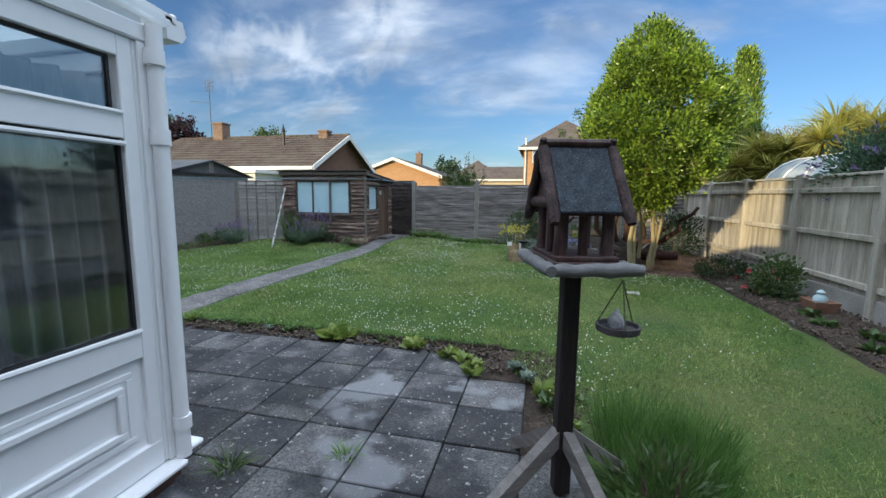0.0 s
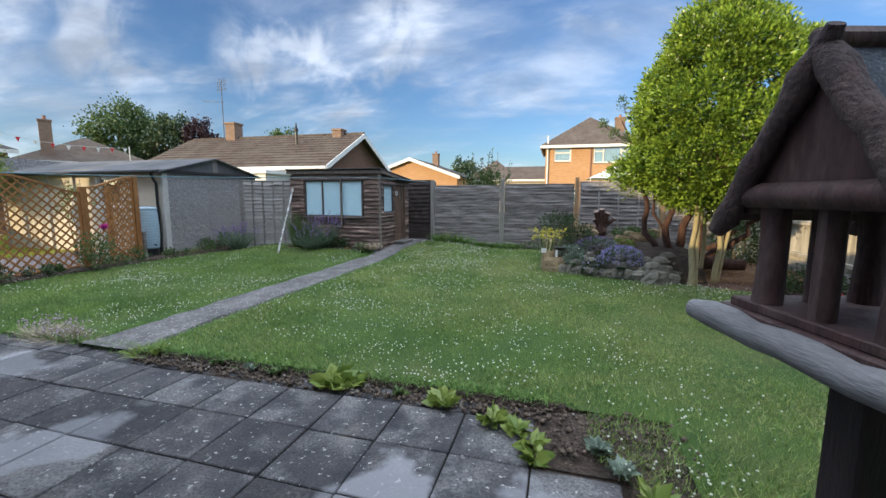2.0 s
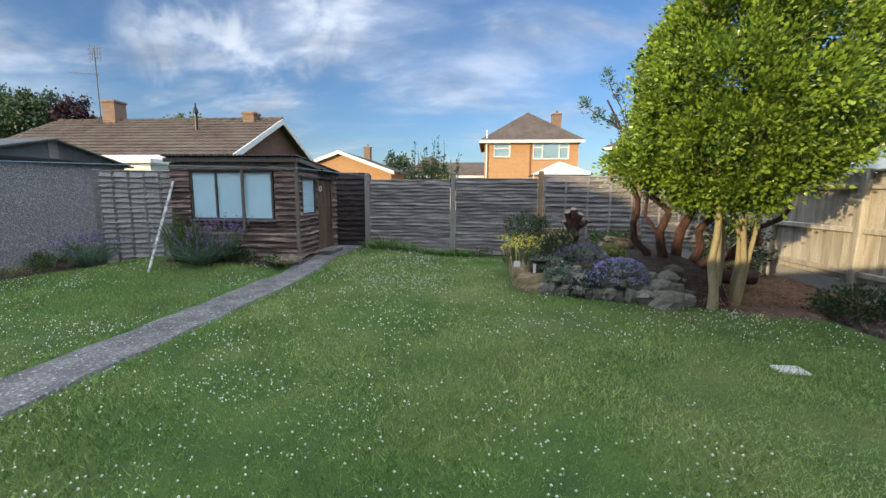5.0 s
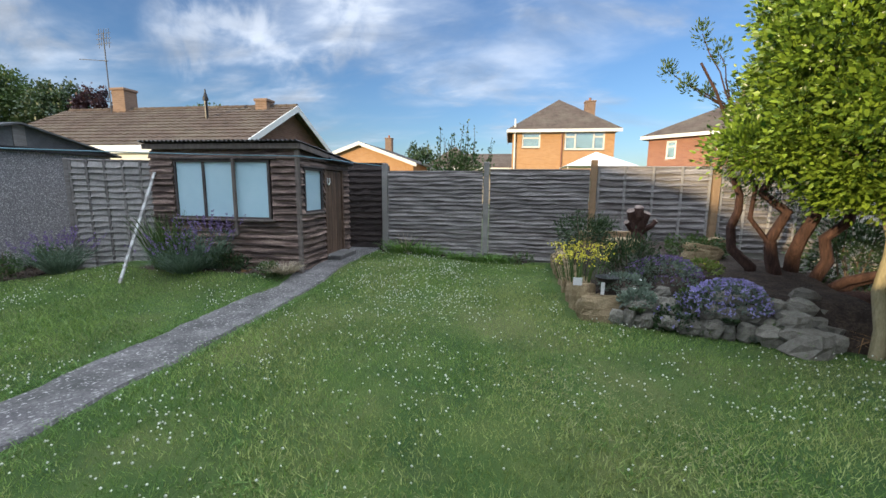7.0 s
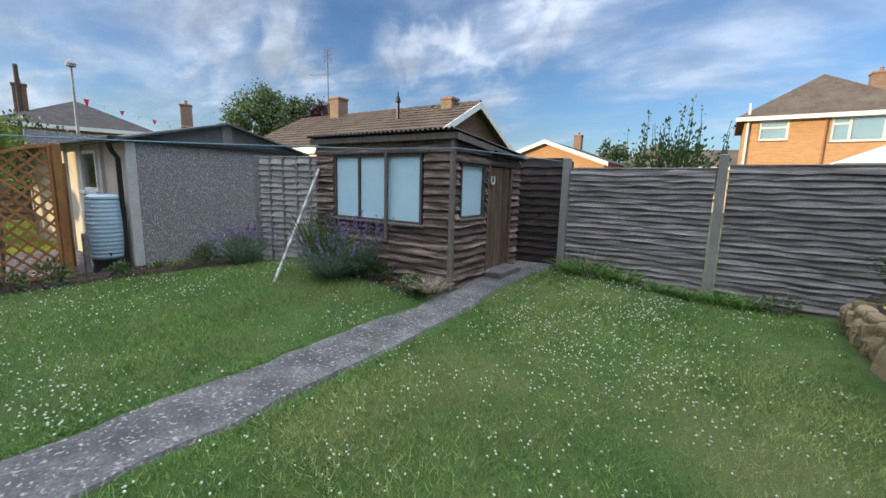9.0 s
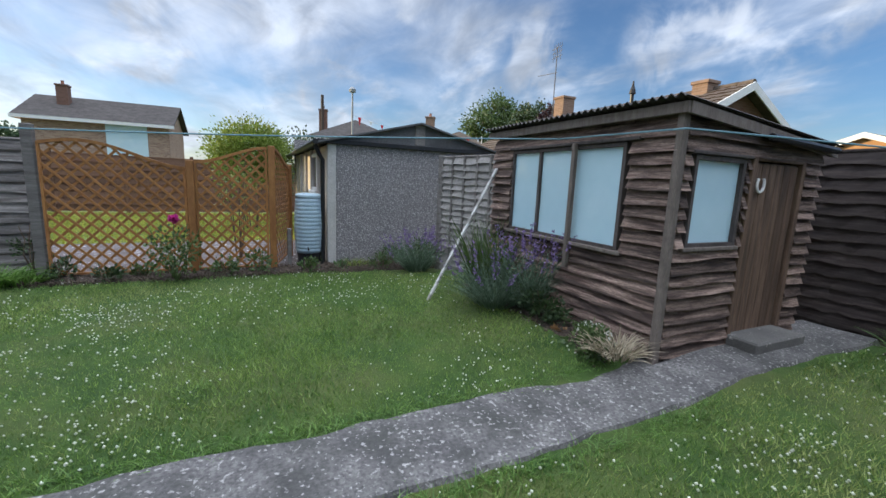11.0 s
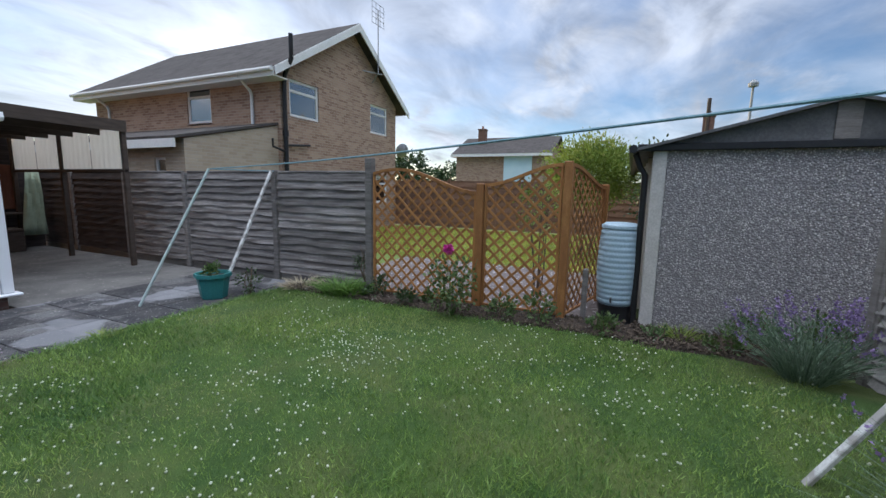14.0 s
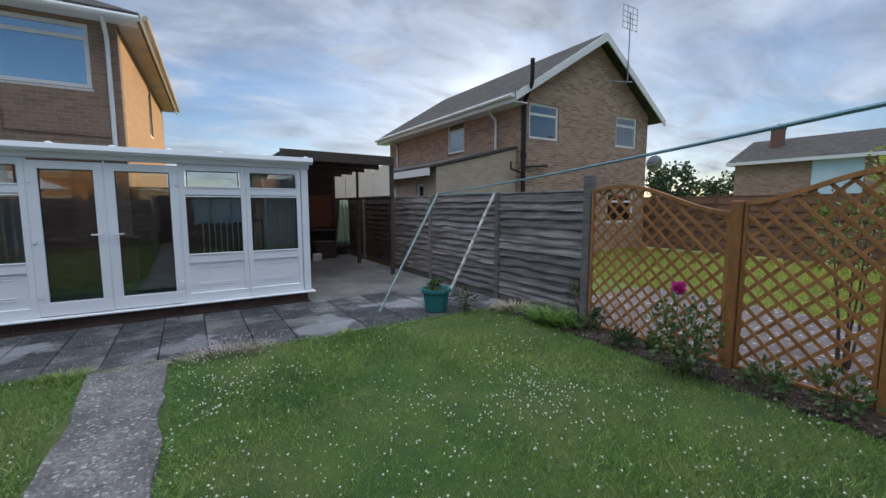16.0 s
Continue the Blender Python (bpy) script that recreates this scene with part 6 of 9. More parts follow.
def arrays_mesh(name, co, faces, material, smooth=False):
    """A mesh from arrays: faces is an (n, k) index array."""
    me = bpy.data.meshes.new(name)
    n, k = faces.shape
    me.vertices.add(len(co))
    me.vertices.foreach_set("co", np.ascontiguousarray(co, dtype=np.float32).ravel())
    me.loops.add(n * k)
    me.loops.foreach_set("vertex_index", faces.astype(np.int32).ravel())
    me.polygons.add(n)
    me.polygons.foreach_set("loop_start", np.arange(0, n * k, k, dtype=np.int32))
    me.update(calc_edges=True)
    if smooth:
        me.shade_smooth()
    me.materials.append(material)
    return me


def unit(a):
    return a / np.maximum(np.linalg.norm(a, axis=1, keepdims=True), 1e-9)


def leaves(name, P, D, size, width, material, fold=0.25):
    """Folded pointed leaves at P pointing along D."""
    n = len(P)
    D = unit(D)
    R = rng.normal(size=(n, 3))
    S = unit(np.cross(D, R))
    N = np.cross(S, D)
    L = (size * rng.uniform(0.65, 1.25, n))[:, None]
    W = L * width
    mid = P + D * L * 0.45
    co = np.stack([P, mid + S * W - N * W * fold, P + D * L, mid - S * W - N * W * fold], 1).reshape(-1, 3)
    i = np.arange(n)[:, None] * 4
    f = np.concatenate([i + np.array([[0, 1, 2]]), i + np.array([[0, 2, 3]])], 0)
    return arrays_mesh(name, co, f, material)


def blades(name, P, D, size, width, material, droop=0.3, segs=3):
    """Arching narrow blades: each a tapered strip."""
    n = len(P)
    D = unit(D)
    flatd = D.copy()
    flatd[:, 2] = 0
    flatd = unit(flatd + rng.normal(scale=0.05, size=(n, 3)) * [1, 1, 0])
    S = unit(np.cross(D, np.array([[0, 0, 1.0]])) + rng.normal(scale=0.3, size=(n, 3)))
    L = (np.broadcast_to(size, n) * rng.uniform(0.6, 1.2, n))[:, None]
    rings = []
    for k in range(segs + 1):
        t = k / segs
        c = P + D * L * t + flatd * L * droop * t * t - np.array([[0, 0, 1.0]]) * L * droop * 0.8 * t ** 2.5
        w = width * (1 - t ** 1.7) + 0.0004
        rings += [c + S * w, c - S * w]
    co = np.stack(rings, 1).reshape(-1, 3)
    m = 2 * (segs + 1)
    i = np.arange(n)[:, None] * m
    f = np.concatenate([i + np.array([[2 * k, 2 * k + 1, 2 * k + 3, 2 * k + 2]]) for k in range(segs)], 0)
    return arrays_mesh(name, co, f, material)


def dots(name, P, r, material):
    """Small eight-sided buds."""
    n = len(P)
    dirs = np.array([[1, 0, 0], [-1, 0, 0], [0, 1, 0], [0, -1, 0], [0, 0, 1], [0, 0, -1.0]])
    r = np.broadcast_to(r, n)[:, None, None] * rng.uniform(0.7, 1.3, (n, 1, 1))
    co = (P[:, None, :] + dirs[None] * r).reshape(-1, 3)
    tri_f = np.array([[0, 2, 4], [2, 1, 4], [1, 3, 4], [3, 0, 4], [2, 0, 5], [1, 2, 5], [3, 1, 5], [0, 3, 5]])
    f = (np.arange(n)[:, None, None] * 6 + tri_f[None]).reshape(-1, 3)
    return arrays_mesh(name, co, f, material)


def ball_points(n, centre, radii, shell=0.6):
    d = unit(rng.normal(size=(n, 3)))
    r = rng.uniform(shell, 1.0, (n, 1)) ** 0.7
    return np.array(centre) + d * r * np.array(radii), d


LEAF_PRIVET = leaf_mat("glossy_green_leaf", (0.015, 0.048, 0.008), (0.29, 0.41, 0.045), 0.3, 0.25, 3.0)
LEAF_DARK = leaf_mat("dark_green_leaf", (0.025, 0.05, 0.018), (0.055, 0.09, 0.03), 0.5, 0.25)
LEAF_MID = leaf_mat("mid_green_leaf", (0.045, 0.09, 0.025), (0.10, 0.15, 0.04), 0.5, 0.3)
LEAF_LIME = leaf_mat("lime_green_leaf", (0.12, 0.19, 0.03), (0.24, 0.29, 0.06), 0.45, 0.35)
LEAF_GREY = leaf_mat("grey_green_leaf", (0.10, 0.14, 0.10), (0.2, 0.25, 0.19), 0.6, 0.25)
LEAF_PURPLE = leaf_mat("dark_purple_leaf", (0.03, 0.014, 0.02), (0.06, 0.025, 0.03), 0.5, 0.2)
# Sunlight on the palms is put into these bright yellow greens.
LEAF_PALM = leaf_mat("sun_yellow_palm_leaf", (0.18, 0.2, 0.03), (0.4, 0.36, 0.08), 0.5, 0.25)
LEAF_RUST = leaf_mat("rusty_leaf", (0.22, 0.11, 0.04), (0.32, 0.19, 0.08), 0.6, 0.3)
GRASS = leaf_mat("grass_blade", (0.036, 0.106, 0.014), (0.25, 0.352, 0.08), 0.55, 0.3, 1.1)
FINEGREEN = leaf_mat("fine_green_leaf", (0.05, 0.12, 0.025), (0.15, 0.27, 0.06), 0.5, 0.35, 6)
PALEGRASS = leaf_mat("pale_grass_blade", (0.11, 0.165, 0.03), (0.37, 0.41, 0.14), 0.6, 0.3, 1.1)
LONGGRASS = leaf_mat("long_grass_blade", (0.06, 0.14, 0.02), (0.15, 0.26, 0.05), 0.5, 0.3, 4)
DRY = leaf_mat("dry_straw", (0.28, 0.23, 0.15), (0.42, 0.36, 0.26), 0.7, 0.2)
VIOLET = leaf_mat("violet_petal", (0.28, 0.235, 0.5), (0.44, 0.4, 0.68), 0.6, 0.3)
LAVENDER = leaf_mat("lavender_petal", (0.15, 0.10, 0.24), (0.26, 0.18, 0.36), 0.6, 0.3)
CLOVER = leaf_mat("clover_head", (0.52, 0.53, 0.43), (0.78, 0.78, 0.7), 0.7, 0.3)
WHITEPETAL = leaf_mat("white_petal", (0.6, 0.6, 0.55), (0.8, 0.8, 0.76), 0.6, 0.3)
YELLOW = leaf_mat("yellow_petal", (0.55, 0.48, 0.03), (0.7, 0.62, 0.06), 0.6, 0.3)
PINK = leaf_mat("magenta_petal", (0.55, 0.03, 0.26), (0.7, 0.08, 0.4), 0.5, 0.3)
BARK = surf("brown_bark", (0.10, 0.07, 0.05), (0.19, 0.14, 0.1), 8, 0.9, 0.9, stretch=(3, 3, 0.7), fine=30, bump_dist=0.015)
# Pale bark with the sun's yellow put into its colour.
BARKPALE = surf("pale_bark_with_sun_tint", (0.27, 0.225, 0.12), (0.37, 0.315, 0.19), 8, 0.85, 0.6, stretch=(3, 3, 0.7), fine=30, bump_dist=0.008)
BARKRED = surf("red_brown_bark", (0.045, 0.025, 0.02), (0.115, 0.062, 0.048), 8, 0.9, 0.9, stretch=(4, 4, 0.6), fine=25, bump_dist=0.015)


def bent(p0, p1, r0, r1, wob=0.08, n=6, seg=8, s=None):
    """A tapering, slightly crooked limb."""
    p0, p1 = Vector(p0), Vector(p1)
    pts = []
    for k in range(n + 1):
        t = k / n
        j = Vector((rnd.uniform(-1, 1), rnd.uniform(-1, 1), rnd.uniform(-0.4, 0.4))) * wob * math.sin(math.pi * t)
        pts.append(p0.lerp(p1, t) + j)
    return (s or Shape()).tube(pts, [r0 + (r1 - r0) * k / n for k in range(n + 1)], seg)


def shrub(label, x, y, z, rx, ry, rz, count, size, material, category="shrub", width=0.32, name="shrub", shell=0.35, stems=5, twig=None, up=0.4):
    """A leafy bush: some stems and clumped leaves with an uneven outline."""
    t = thing(name, label, category, GROUPS.get(label, ""))
    stem_m = twig or BARK
    for k in range(stems):
        a = 2 * math.pi * k / stems + rnd.uniform(-0.3, 0.3)
        tip = (x + math.cos(a) * rx * 0.5, y + math.sin(a) * ry * 0.5, z + rz * rnd.uniform(0.7, 1.3))
        part("stem", bent((x + math.cos(a) * rx * 0.12, y + math.sin(a) * ry * 0.12, -0.02), tip, 0.01 + rz * 0.012, 0.004, 0.04, 4, 5), stem_m, t)
    clumps = max(8, int(count / 28))
    cc, cd = ball_points(clumps, (x, y, z), (rx, ry, rz), shell)
    per = int(count / clumps)
    cr = 0.28 * min(rx, ry, rz) + size * 0.8
    base = np.repeat(cc, per, 0)
    off = rng.normal(scale=0.5, size=base.shape) * cr
    P_ = base + off
    P_[:, 2] = np.maximum(P_[:, 2], 0.03)
    D_ = np.repeat(cd, per, 0) + off / cr * 0.8 + np.array([0, 0, up]) + rng.normal(scale=0.4, size=base.shape)
    part("foliage", leaves("foliage", P_, D_, size, width, material), material, t)
    return t


def tuft(label, x, y, r, count, size, width, material, category="plant", name="plant", z=0.02, spread=0.6, droop=0.35):
    """A clump of arching blades."""
    a = rng.uniform(0, 2 * math.pi, count)
    q = np.sqrt(rng.uniform(0, 1, count)) * r
    P_ = np.stack([x + q * np.cos(a), y + q * np.sin(a), np.full(count, z) + rise(x, y)], 1)
    lean = rng.uniform(0.1, 1.0, count) * spread
    D_ = np.stack([np.cos(a) * lean, np.sin(a) * lean, np.ones(count)], 1) + rng.normal(scale=0.15, size=(count, 3))
    ob = new(name, blades(name, P_, D_, size, width, material, droop))
    return tagged(ob, label, category, GROUPS.get(label, ""))


def rosette(label, x, y, r, count, material, z=0.03, width=0.3, name="leafy_plant"):
    """Broad leaves fanning out from one crown."""
    r = r * 0.66
    a = rng.uniform(0, 2 * math.pi, count)
    e = rng.uniform(0.05, 0.75, count)
    D_ = np.stack([np.cos(a) * np.cos(e), np.sin(a) * np.cos(e), np.sin(e)], 1)
    P_ = np.array([[x, y, z]]) + D_ * r * rng.uniform(0.0, 0.35, (count, 1)) * np.array([[1, 1, 0.4]])
    ob = new(name, leaves(name, P_, D_, r, width, material, 0.35))
    return tagged(ob, label, "plant", GROUPS.get(label, ""))


# ---- the evergreen tree ----
TX, TY = 2.0, 8.85
tree = thing("tree", "glossy evergreen tree with dense rounded crown on slim pale stems", "tree")
for x0, y0, x1, y1, z1, r in ((1.74, 8.60, 1.70, 8.72, 2.6, 0.052), (1.82, 8.66, 1.86, 8.85, 3.0, 0.045), (1.94, 8.90, 1.98, 9.0, 2.7, 0.04), (2.10, 8.74, 2.28, 8.85, 2.8, 0.048),
                              (2.16, 8.80, 2.42, 8.8, 2.4, 0.036), (2.28, 9.1, 2.3, 9.3, 2.6, 0.04)):
    part("stem", bent((x0, y0, -0.05), (x1, y1, z1), r, 0.018, 0.06, 8, 9), BARKPALE, tree, "", True)
for k in range(16):
    a, z0 = k * 2.4, 1.5 + 0.14 * k
    part("limb", bent((TX + 0.1 * math.cos(a), TY + 0.1 * math.sin(a), z0), (TX + 0.95 * math.cos(a), TY + 0.95 * math.sin(a), z0 + 0.5), 0.022, 0.006, 0.06, 5, 6), BARK, tree)


def crown_radius(z):
    """Egg-shaped crown: full below the middle, narrowing to the top."""
    return np.interp(z, (1.28, 1.6, 2.0, 2.6, 3.2, 3.8, 4.3, 4.75), (0.42, 0.8, 1.12, 1.3, 1.2, 0.95, 0.62, 0.14))


nc = 980
cz = rng.uniform(1.35, 4.72, nc * 3)
keep_ = rng.uniform(0, 1.4, nc * 3) < crown_radius(cz)
cz = cz[keep_][:nc]
ca = rng.uniform(0, 2 * math.pi, len(cz))
bump_ = np.array([noise.noise((math.cos(a) * 1.5, math.sin(a) * 1.5, z * 1.3)) for a, z in zip(ca, cz)])
cr_ = crown_radius(cz) * (1 + 0.3 * bump_) * np.where(rng.uniform(0, 1, len(cz)) < 0.7, rng.uniform(0.82, 1.03, len(cz)), rng.uniform(0.3, 0.8, len(cz)))
cc = np.stack([TX + cr_ * np.cos(ca), TY + cr_ * np.sin(ca), cz], 1)
lifted = cz > 1.3 + 0.9 * np.maximum(0, cc[:, 0] - 2.15)  # the skirt rises towards the fence
cc, ca, cz = cc[lifted], ca[lifted], cz[lifted]
cdir = unit(np.stack([np.cos(ca), np.sin(ca), (cz - 2.4) * 0.35], 1))
per = 95
base = np.repeat(cc, per, 0)
off = rng.normal(scale=0.068, size=base.shape)
D_ = np.repeat(cdir, per, 0) * 0.9 + off * 9 + np.array([0, 0, 0.35]) + rng.normal(scale=0.35, size=base.shape)
part("crown", leaves("crown", base + off, D_, 0.06, 0.31, LEAF_PRIVET, 0.3), LEAF_PRIVET, tree)
# a low spray reaching towards the lawn, and ivy-like shoots down the stems
cl_, cd_ = ball_points(80, (0.88, 9.05, 1.86), (0.46, 0.38, 0.26), 0.2)
base = np.repeat(cl_, 34, 0)
off = rng.normal(scale=0.075, size=base.shape)
part("low_branch", leaves("low_branch", base + off, np.repeat(cd_, 34, 0) + off * 9 + np.array([-0.3, -0.2, 0.3]), 0.06, 0.28, LEAF_PRIVET), LEAF_PRIVET, tree)
cl_, cd_ = ball_points(16, (2.05, 8.75, 1.25), (0.4, 0.3, 0.2), 0.2)
base = np.repeat(cl_, 16, 0)
off = rng.normal(scale=0.06, size=base.shape)
part("low_shoots", leaves("low_shoots", base + off, np.repeat(cd_, 16, 0) + off * 9 + np.array([0, 0, -0.4]), 0.06, 0.27, LEAF_LIME), LEAF_LIME, tree)

# ---- old conifer shrub behind it ----
con = thing("conifer", "old juniper with twisted red-brown trunks and sparse feathery shoots", "tree")
for x0, y0, x1, y1, z1, r in ((1.55, 10.2, 1.15, 10.2, 1.9, 0.075), (1.75, 10.1, 1.5, 10.0, 2.3, 0.085), (1.95, 10.2, 2.1, 10.1, 2.4, 0.09), (2.15, 10.2, 2.7, 10.0, 2.2, 0.08),
                              (2.2, 10.0, 3.2, 9.6, 1.3, 0.08), (1.9, 9.95, 2.6, 9.35, 0.9, 0.07), (1.85, 10.0, 0.75, 10.3, 3.0, 0.035)):
    part("trunk", bent((x0, y0, 0.1), (x1, y1, z1), r, r * 0.4, 0.12, 8, 9), BARKRED, con, "", True)
part("root_burr", bent((1.3, 10.0, 0.2), (2.9, 9.7, 0.25), 0.16, 0.1, 0.1, 7, 9), BARKRED, con, "", True)
cl_, cd_ = ball_points(170, (2.1, 10.3, 2.2), (1.15, 0.9, 1.0), 0.35)
base = np.repeat(cl_, 90, 0)
off = rng.normal(scale=0.1, size=base.shape)
part("foliage", leaves("foliage", base + off, np.repeat(cd_, 90, 0) + off * 8 + np.array([0, 0, 0.5]), 0.06, 0.12, LEAF_DARK), LEAF_DARK, con)
for cx, cy, cz0, r in ((0.42, 10.4, 2.95, 0.10), (0.62, 10.3, 2.75, 0.09), (0.75, 10.35, 3.35, 0.12), (0.95, 10.3, 3.1, 0.12), (0.85, 10.3, 2.65, 0.08)):
    cl_, cd_ = ball_points(140, (cx, cy, cz0), (r, r, r * 1.5), 0.1)
    part("shoot", leaves("shoot", cl_, cd_ + np.array([0, 0, 0.9]), 0.055, 0.2, LEAF_MID), LEAF_MID, con)
    part("shoot_twig", bent((1.15, 10.25, 2.4), (cx, cy, cz0), 0.012, 0.004, 0.05, 4, 5), BARKRED, con)

# ---- rockery ----
STONE = surf("rockery_stone", (0.16, 0.145, 0.118), (0.32, 0.298, 0.25), 6, 0.9, 0.9, c3=(0.18, 0.18, 0.15), scale3=3, fine=30, vary=0.28, bump_dist=0.02, spots=(0.2, 0.24, 0.12), spot_scale=8, spot_at=0.64)
SANDSTONE = surf("ochre_sandstone", (0.25, 0.18, 0.10), (0.40, 0.31, 0.18), 6, 0.9, 0.9, c3=(0.25, 0.2, 0.12), scale3=3, fine=30, vary=0.15, bump_dist=0.02)
rock = thing("rockery", "raised rockery bed of rough stones planted with alpines", "rockery")


def mound_z(x, y):
    front = 9.38 - 0.27 * (x + 0.87)
    d = min(y - front, (x + 0.64) * 1.3)
    return 0.02 + 0.40 * max(0.0, min(1.0, d / 0.35)) + 0.12 * max(0.0, min(1.0, (d - 0.4) / 1.2)) + 0.03 * noise.noise((x * 3, y * 3, 0))


part("earth", sheet(-0.64, 2.0, 8.6, 12.72, 0.12, lambda x, y: mound_z(x, y) - 0.03 if y > 9.33 - 0.27 * (x + 0.87) else -0.05), SOIL, rock, "dark earth", True)


def stone_mesh(seed, mat_, zs=(-0.46, -0.22, 0.12, 0.4), nk=9, block=2.0):
    """A rough angular lump: a faceted ball pushed in and out."""
    rr_ = random.Random(seed)
    o = Vector((rr_.uniform(0, 50), rr_.uniform(0, 50), rr_.uniform(0, 50)))
    vs = []
    for z in zs:
        for k in range(nk):
            a = 2 * math.pi * (k + 0.5 * (z > 0)) / nk
            r = 0.5 * max(0.1, 1 - abs(1.75 * z) ** block) ** (1 / block) / (abs(math.cos(a)) ** block + abs(math.sin(a)) ** block) ** (1 / block - 0.5 * (block < 2.1))
            d = Vector((r * math.cos(a), r * math.sin(a), z))
            q = 1 + (0.55 if nk < 10 else 0.2) * noise.noise(d * 2.6 + o) + rr_.uniform(-0.07, 0.07) * (1 if nk < 10 else 0.25)
            vs.append((d.x * q, d.y * q, z * (1 + 0.25 * noise.noise(d * 3 + o))))
    n_ = len(zs)
    fs = [(i * nk + k, i * nk + (k + 1) % nk, (i + 1) * nk + (k + 1) % nk, (i + 1) * nk + k) for i in range(n_ - 1) for k in range(nk)]
    return Shape().add(vs, fs + [tuple(range(nk))[::-1], tuple(range(nk * n_ - nk, nk * n_))]).mesh("stone", mat_)


stones = [stone_mesh(k, STONE) for k in range(6)] + [stone_mesh(20 + k, SANDSTONE, (-0.5, -0.44, -0.28, -0.1, 0.1, 0.28, 0.4, 0.46), 18, 3.2) for k in range(2)]


def stone(x, y, z, sx, sy, sz, k=None):
    k = rnd.randrange(6) if k is None else k
    piece("stone", stones[k], rock, pose(x, y, z, rnd.uniform(-10, 10), rnd.uniform(-10, 10), rnd.uniform(-25, 25)) @ Matrix.Diagonal((sx, sy, sz, 1)))


stone(-0.42, 9.33, 0.12, 0.52, 0.34, 0.36, 6)
stone(-0.58, 9.62, 0.16, 0.22, 0.42, 0.4, 7)
for k in range(17):
    x = -0.3 + 0.1 * k + rnd.uniform(-0.03, 0.03)
    y = 9.36 - 0.27 * (x + 0.87)
    stone(x, y - 0.03 + rnd.uniform(-0.03, 0.03), 0.08 + rnd.uniform(0, 0.04), rnd.uniform(0.12, 0.22), rnd.uniform(0.14, 0.2), rnd.uniform(0.15, 0.23))
    stone(x + 0.05, y + 0.07, 0.22 + rnd.uniform(-0.03, 0.06), rnd.uniform(0.12, 0.26), 0.2, rnd.uniform(0.14, 0.24))
    if k % 3:
        stone(x, y + 0.16, 0.36 + rnd.uniform(-0.03, 0.05), rnd.uniform(0.12, 0.22), 0.18, rnd.uniform(0.08, 0.15))
for k in range(9):
    x = -0.3 + 0.2 * k
    rosette("small alpine rosette wedged between the stones", x, 9.30 - 0.27 * (x + 0.87), 0.11, 34, (LEAF_GREY, LEAF_MID, LEAF_DARK)[k % 3], 0.2 if k % 2 else 0.05, name="alpine_plant")
for k in range(9):
    stone(-0.60 + rnd.uniform(-0.02, 0.03), 9.95 + 0.3 * k, 0.13, 0.18, 0.34, rnd.uniform(0.3, 0.4), 6 + k % 2)
    stone(-0.57 + rnd.uniform(-0.02, 0.03), 9.8 + 0.3 * k, 0.3, 0.16, 0.24, rnd.uniform(0.12, 0.18), 7 - k % 2)
for x, y, z, a in ((1.22, 8.62, 0.1, 0.46), (1.0, 8.78, 0.12, 0.3), (1.48, 8.74, 0.1, 0.28), (1.18, 8.78, 0.26, 0.3), (1.42, 8.86, 0.22, 0.26), (1.6, 8.92, 0.12, 0.3), (1.35, 9.0, 0.34, 0.28),
                   (1.62, 9.1, 0.26, 0.3), (1.12, 8.95, 0.36, 0.2), (1.8, 9.0, 0.1, 0.26), (1.5, 9.2, 0.4, 0.3), (1.78, 9.25, 0.3, 0.3)):
    stone(x, y, z, a, a * 0.75, a * 0.7)
for x, y, z, a in ((0.25, 11.2, 0.62, 0.5), (1.25, 10.9, 0.6, 0.5), (1.6, 11.5, 0.62, 0.5), (0.95, 10.3, 0.56, 0.4)):
    stone(x, y, z, a, a * 0.5, 0.22, 7)
part("timber_edging", Shape().box(-0.35, 0.45, 11.55, 11.6, 0.5, 0.80, ch=0.01), NEWPOST, rock)


def mat_plant(label, x, y, rx, ry, z, h, nleaf, flower, nflower, leafm, fr_=0.014, name="alpine_plant"):
    """A low spreading cushion with flowers over it."""
    t = thing(name, label, "plant")
    P_, d_ = ball_points(nleaf, (x, y, z), (rx, ry, h), 0.5)
    ok = P_[:, 2] > z - 0.05
    part("foliage", leaves("foliage", P_[ok], d_[ok] + np.array([0, 0, 0.5]) + rng.normal(scale=0.4, size=P_[ok].shape), 0.04, 0.3, leafm), leafm, t)
    P_, d_ = ball_points(nflower, (x, y, z), (rx * 1.02, ry * 1.02, h * 1.06), 0.9)
    ok = P_[:, 2] > z - 0.03
    if ok.sum():
        P_, d_ = P_[ok], d_[ok]
        F = np.repeat(P_, 5, 0)
        D5 = np.repeat(d_, 5, 0) + rng.normal(scale=0.8, size=F.shape)
        part("flowers", leaves("flowers", F, D5, fr_ * 1.6, 0.4, flower, 0.1), flower, t)
    return t


mat_plant("cushion of violet bellflowers spilling over the stones", 0.72, 9.02, 0.40, 0.24, 0.32, 0.27, 1500, VIOLET, 900, LEAF_GREY)
mat_plant("dusky lavender patch on the rockery", 0.35, 9.75, 0.42, 0.35, 0.45, 0.24, 1500, LAVENDER, 500, LEAF_GREY)
mat_plant("grey-green alpine cushion on the rockery", -0.15, 9.5, 0.28, 0.22, 0.38, 0.14, 900, WHITEPETAL, 4, LEAF_GREY)
mat_plant("grey-green trailing plant over the rockery wall", -0.1, 9.16, 0.2, 0.1, 0.3, 0.12, 700, WHITEPETAL, 6, LEAF_GREY)
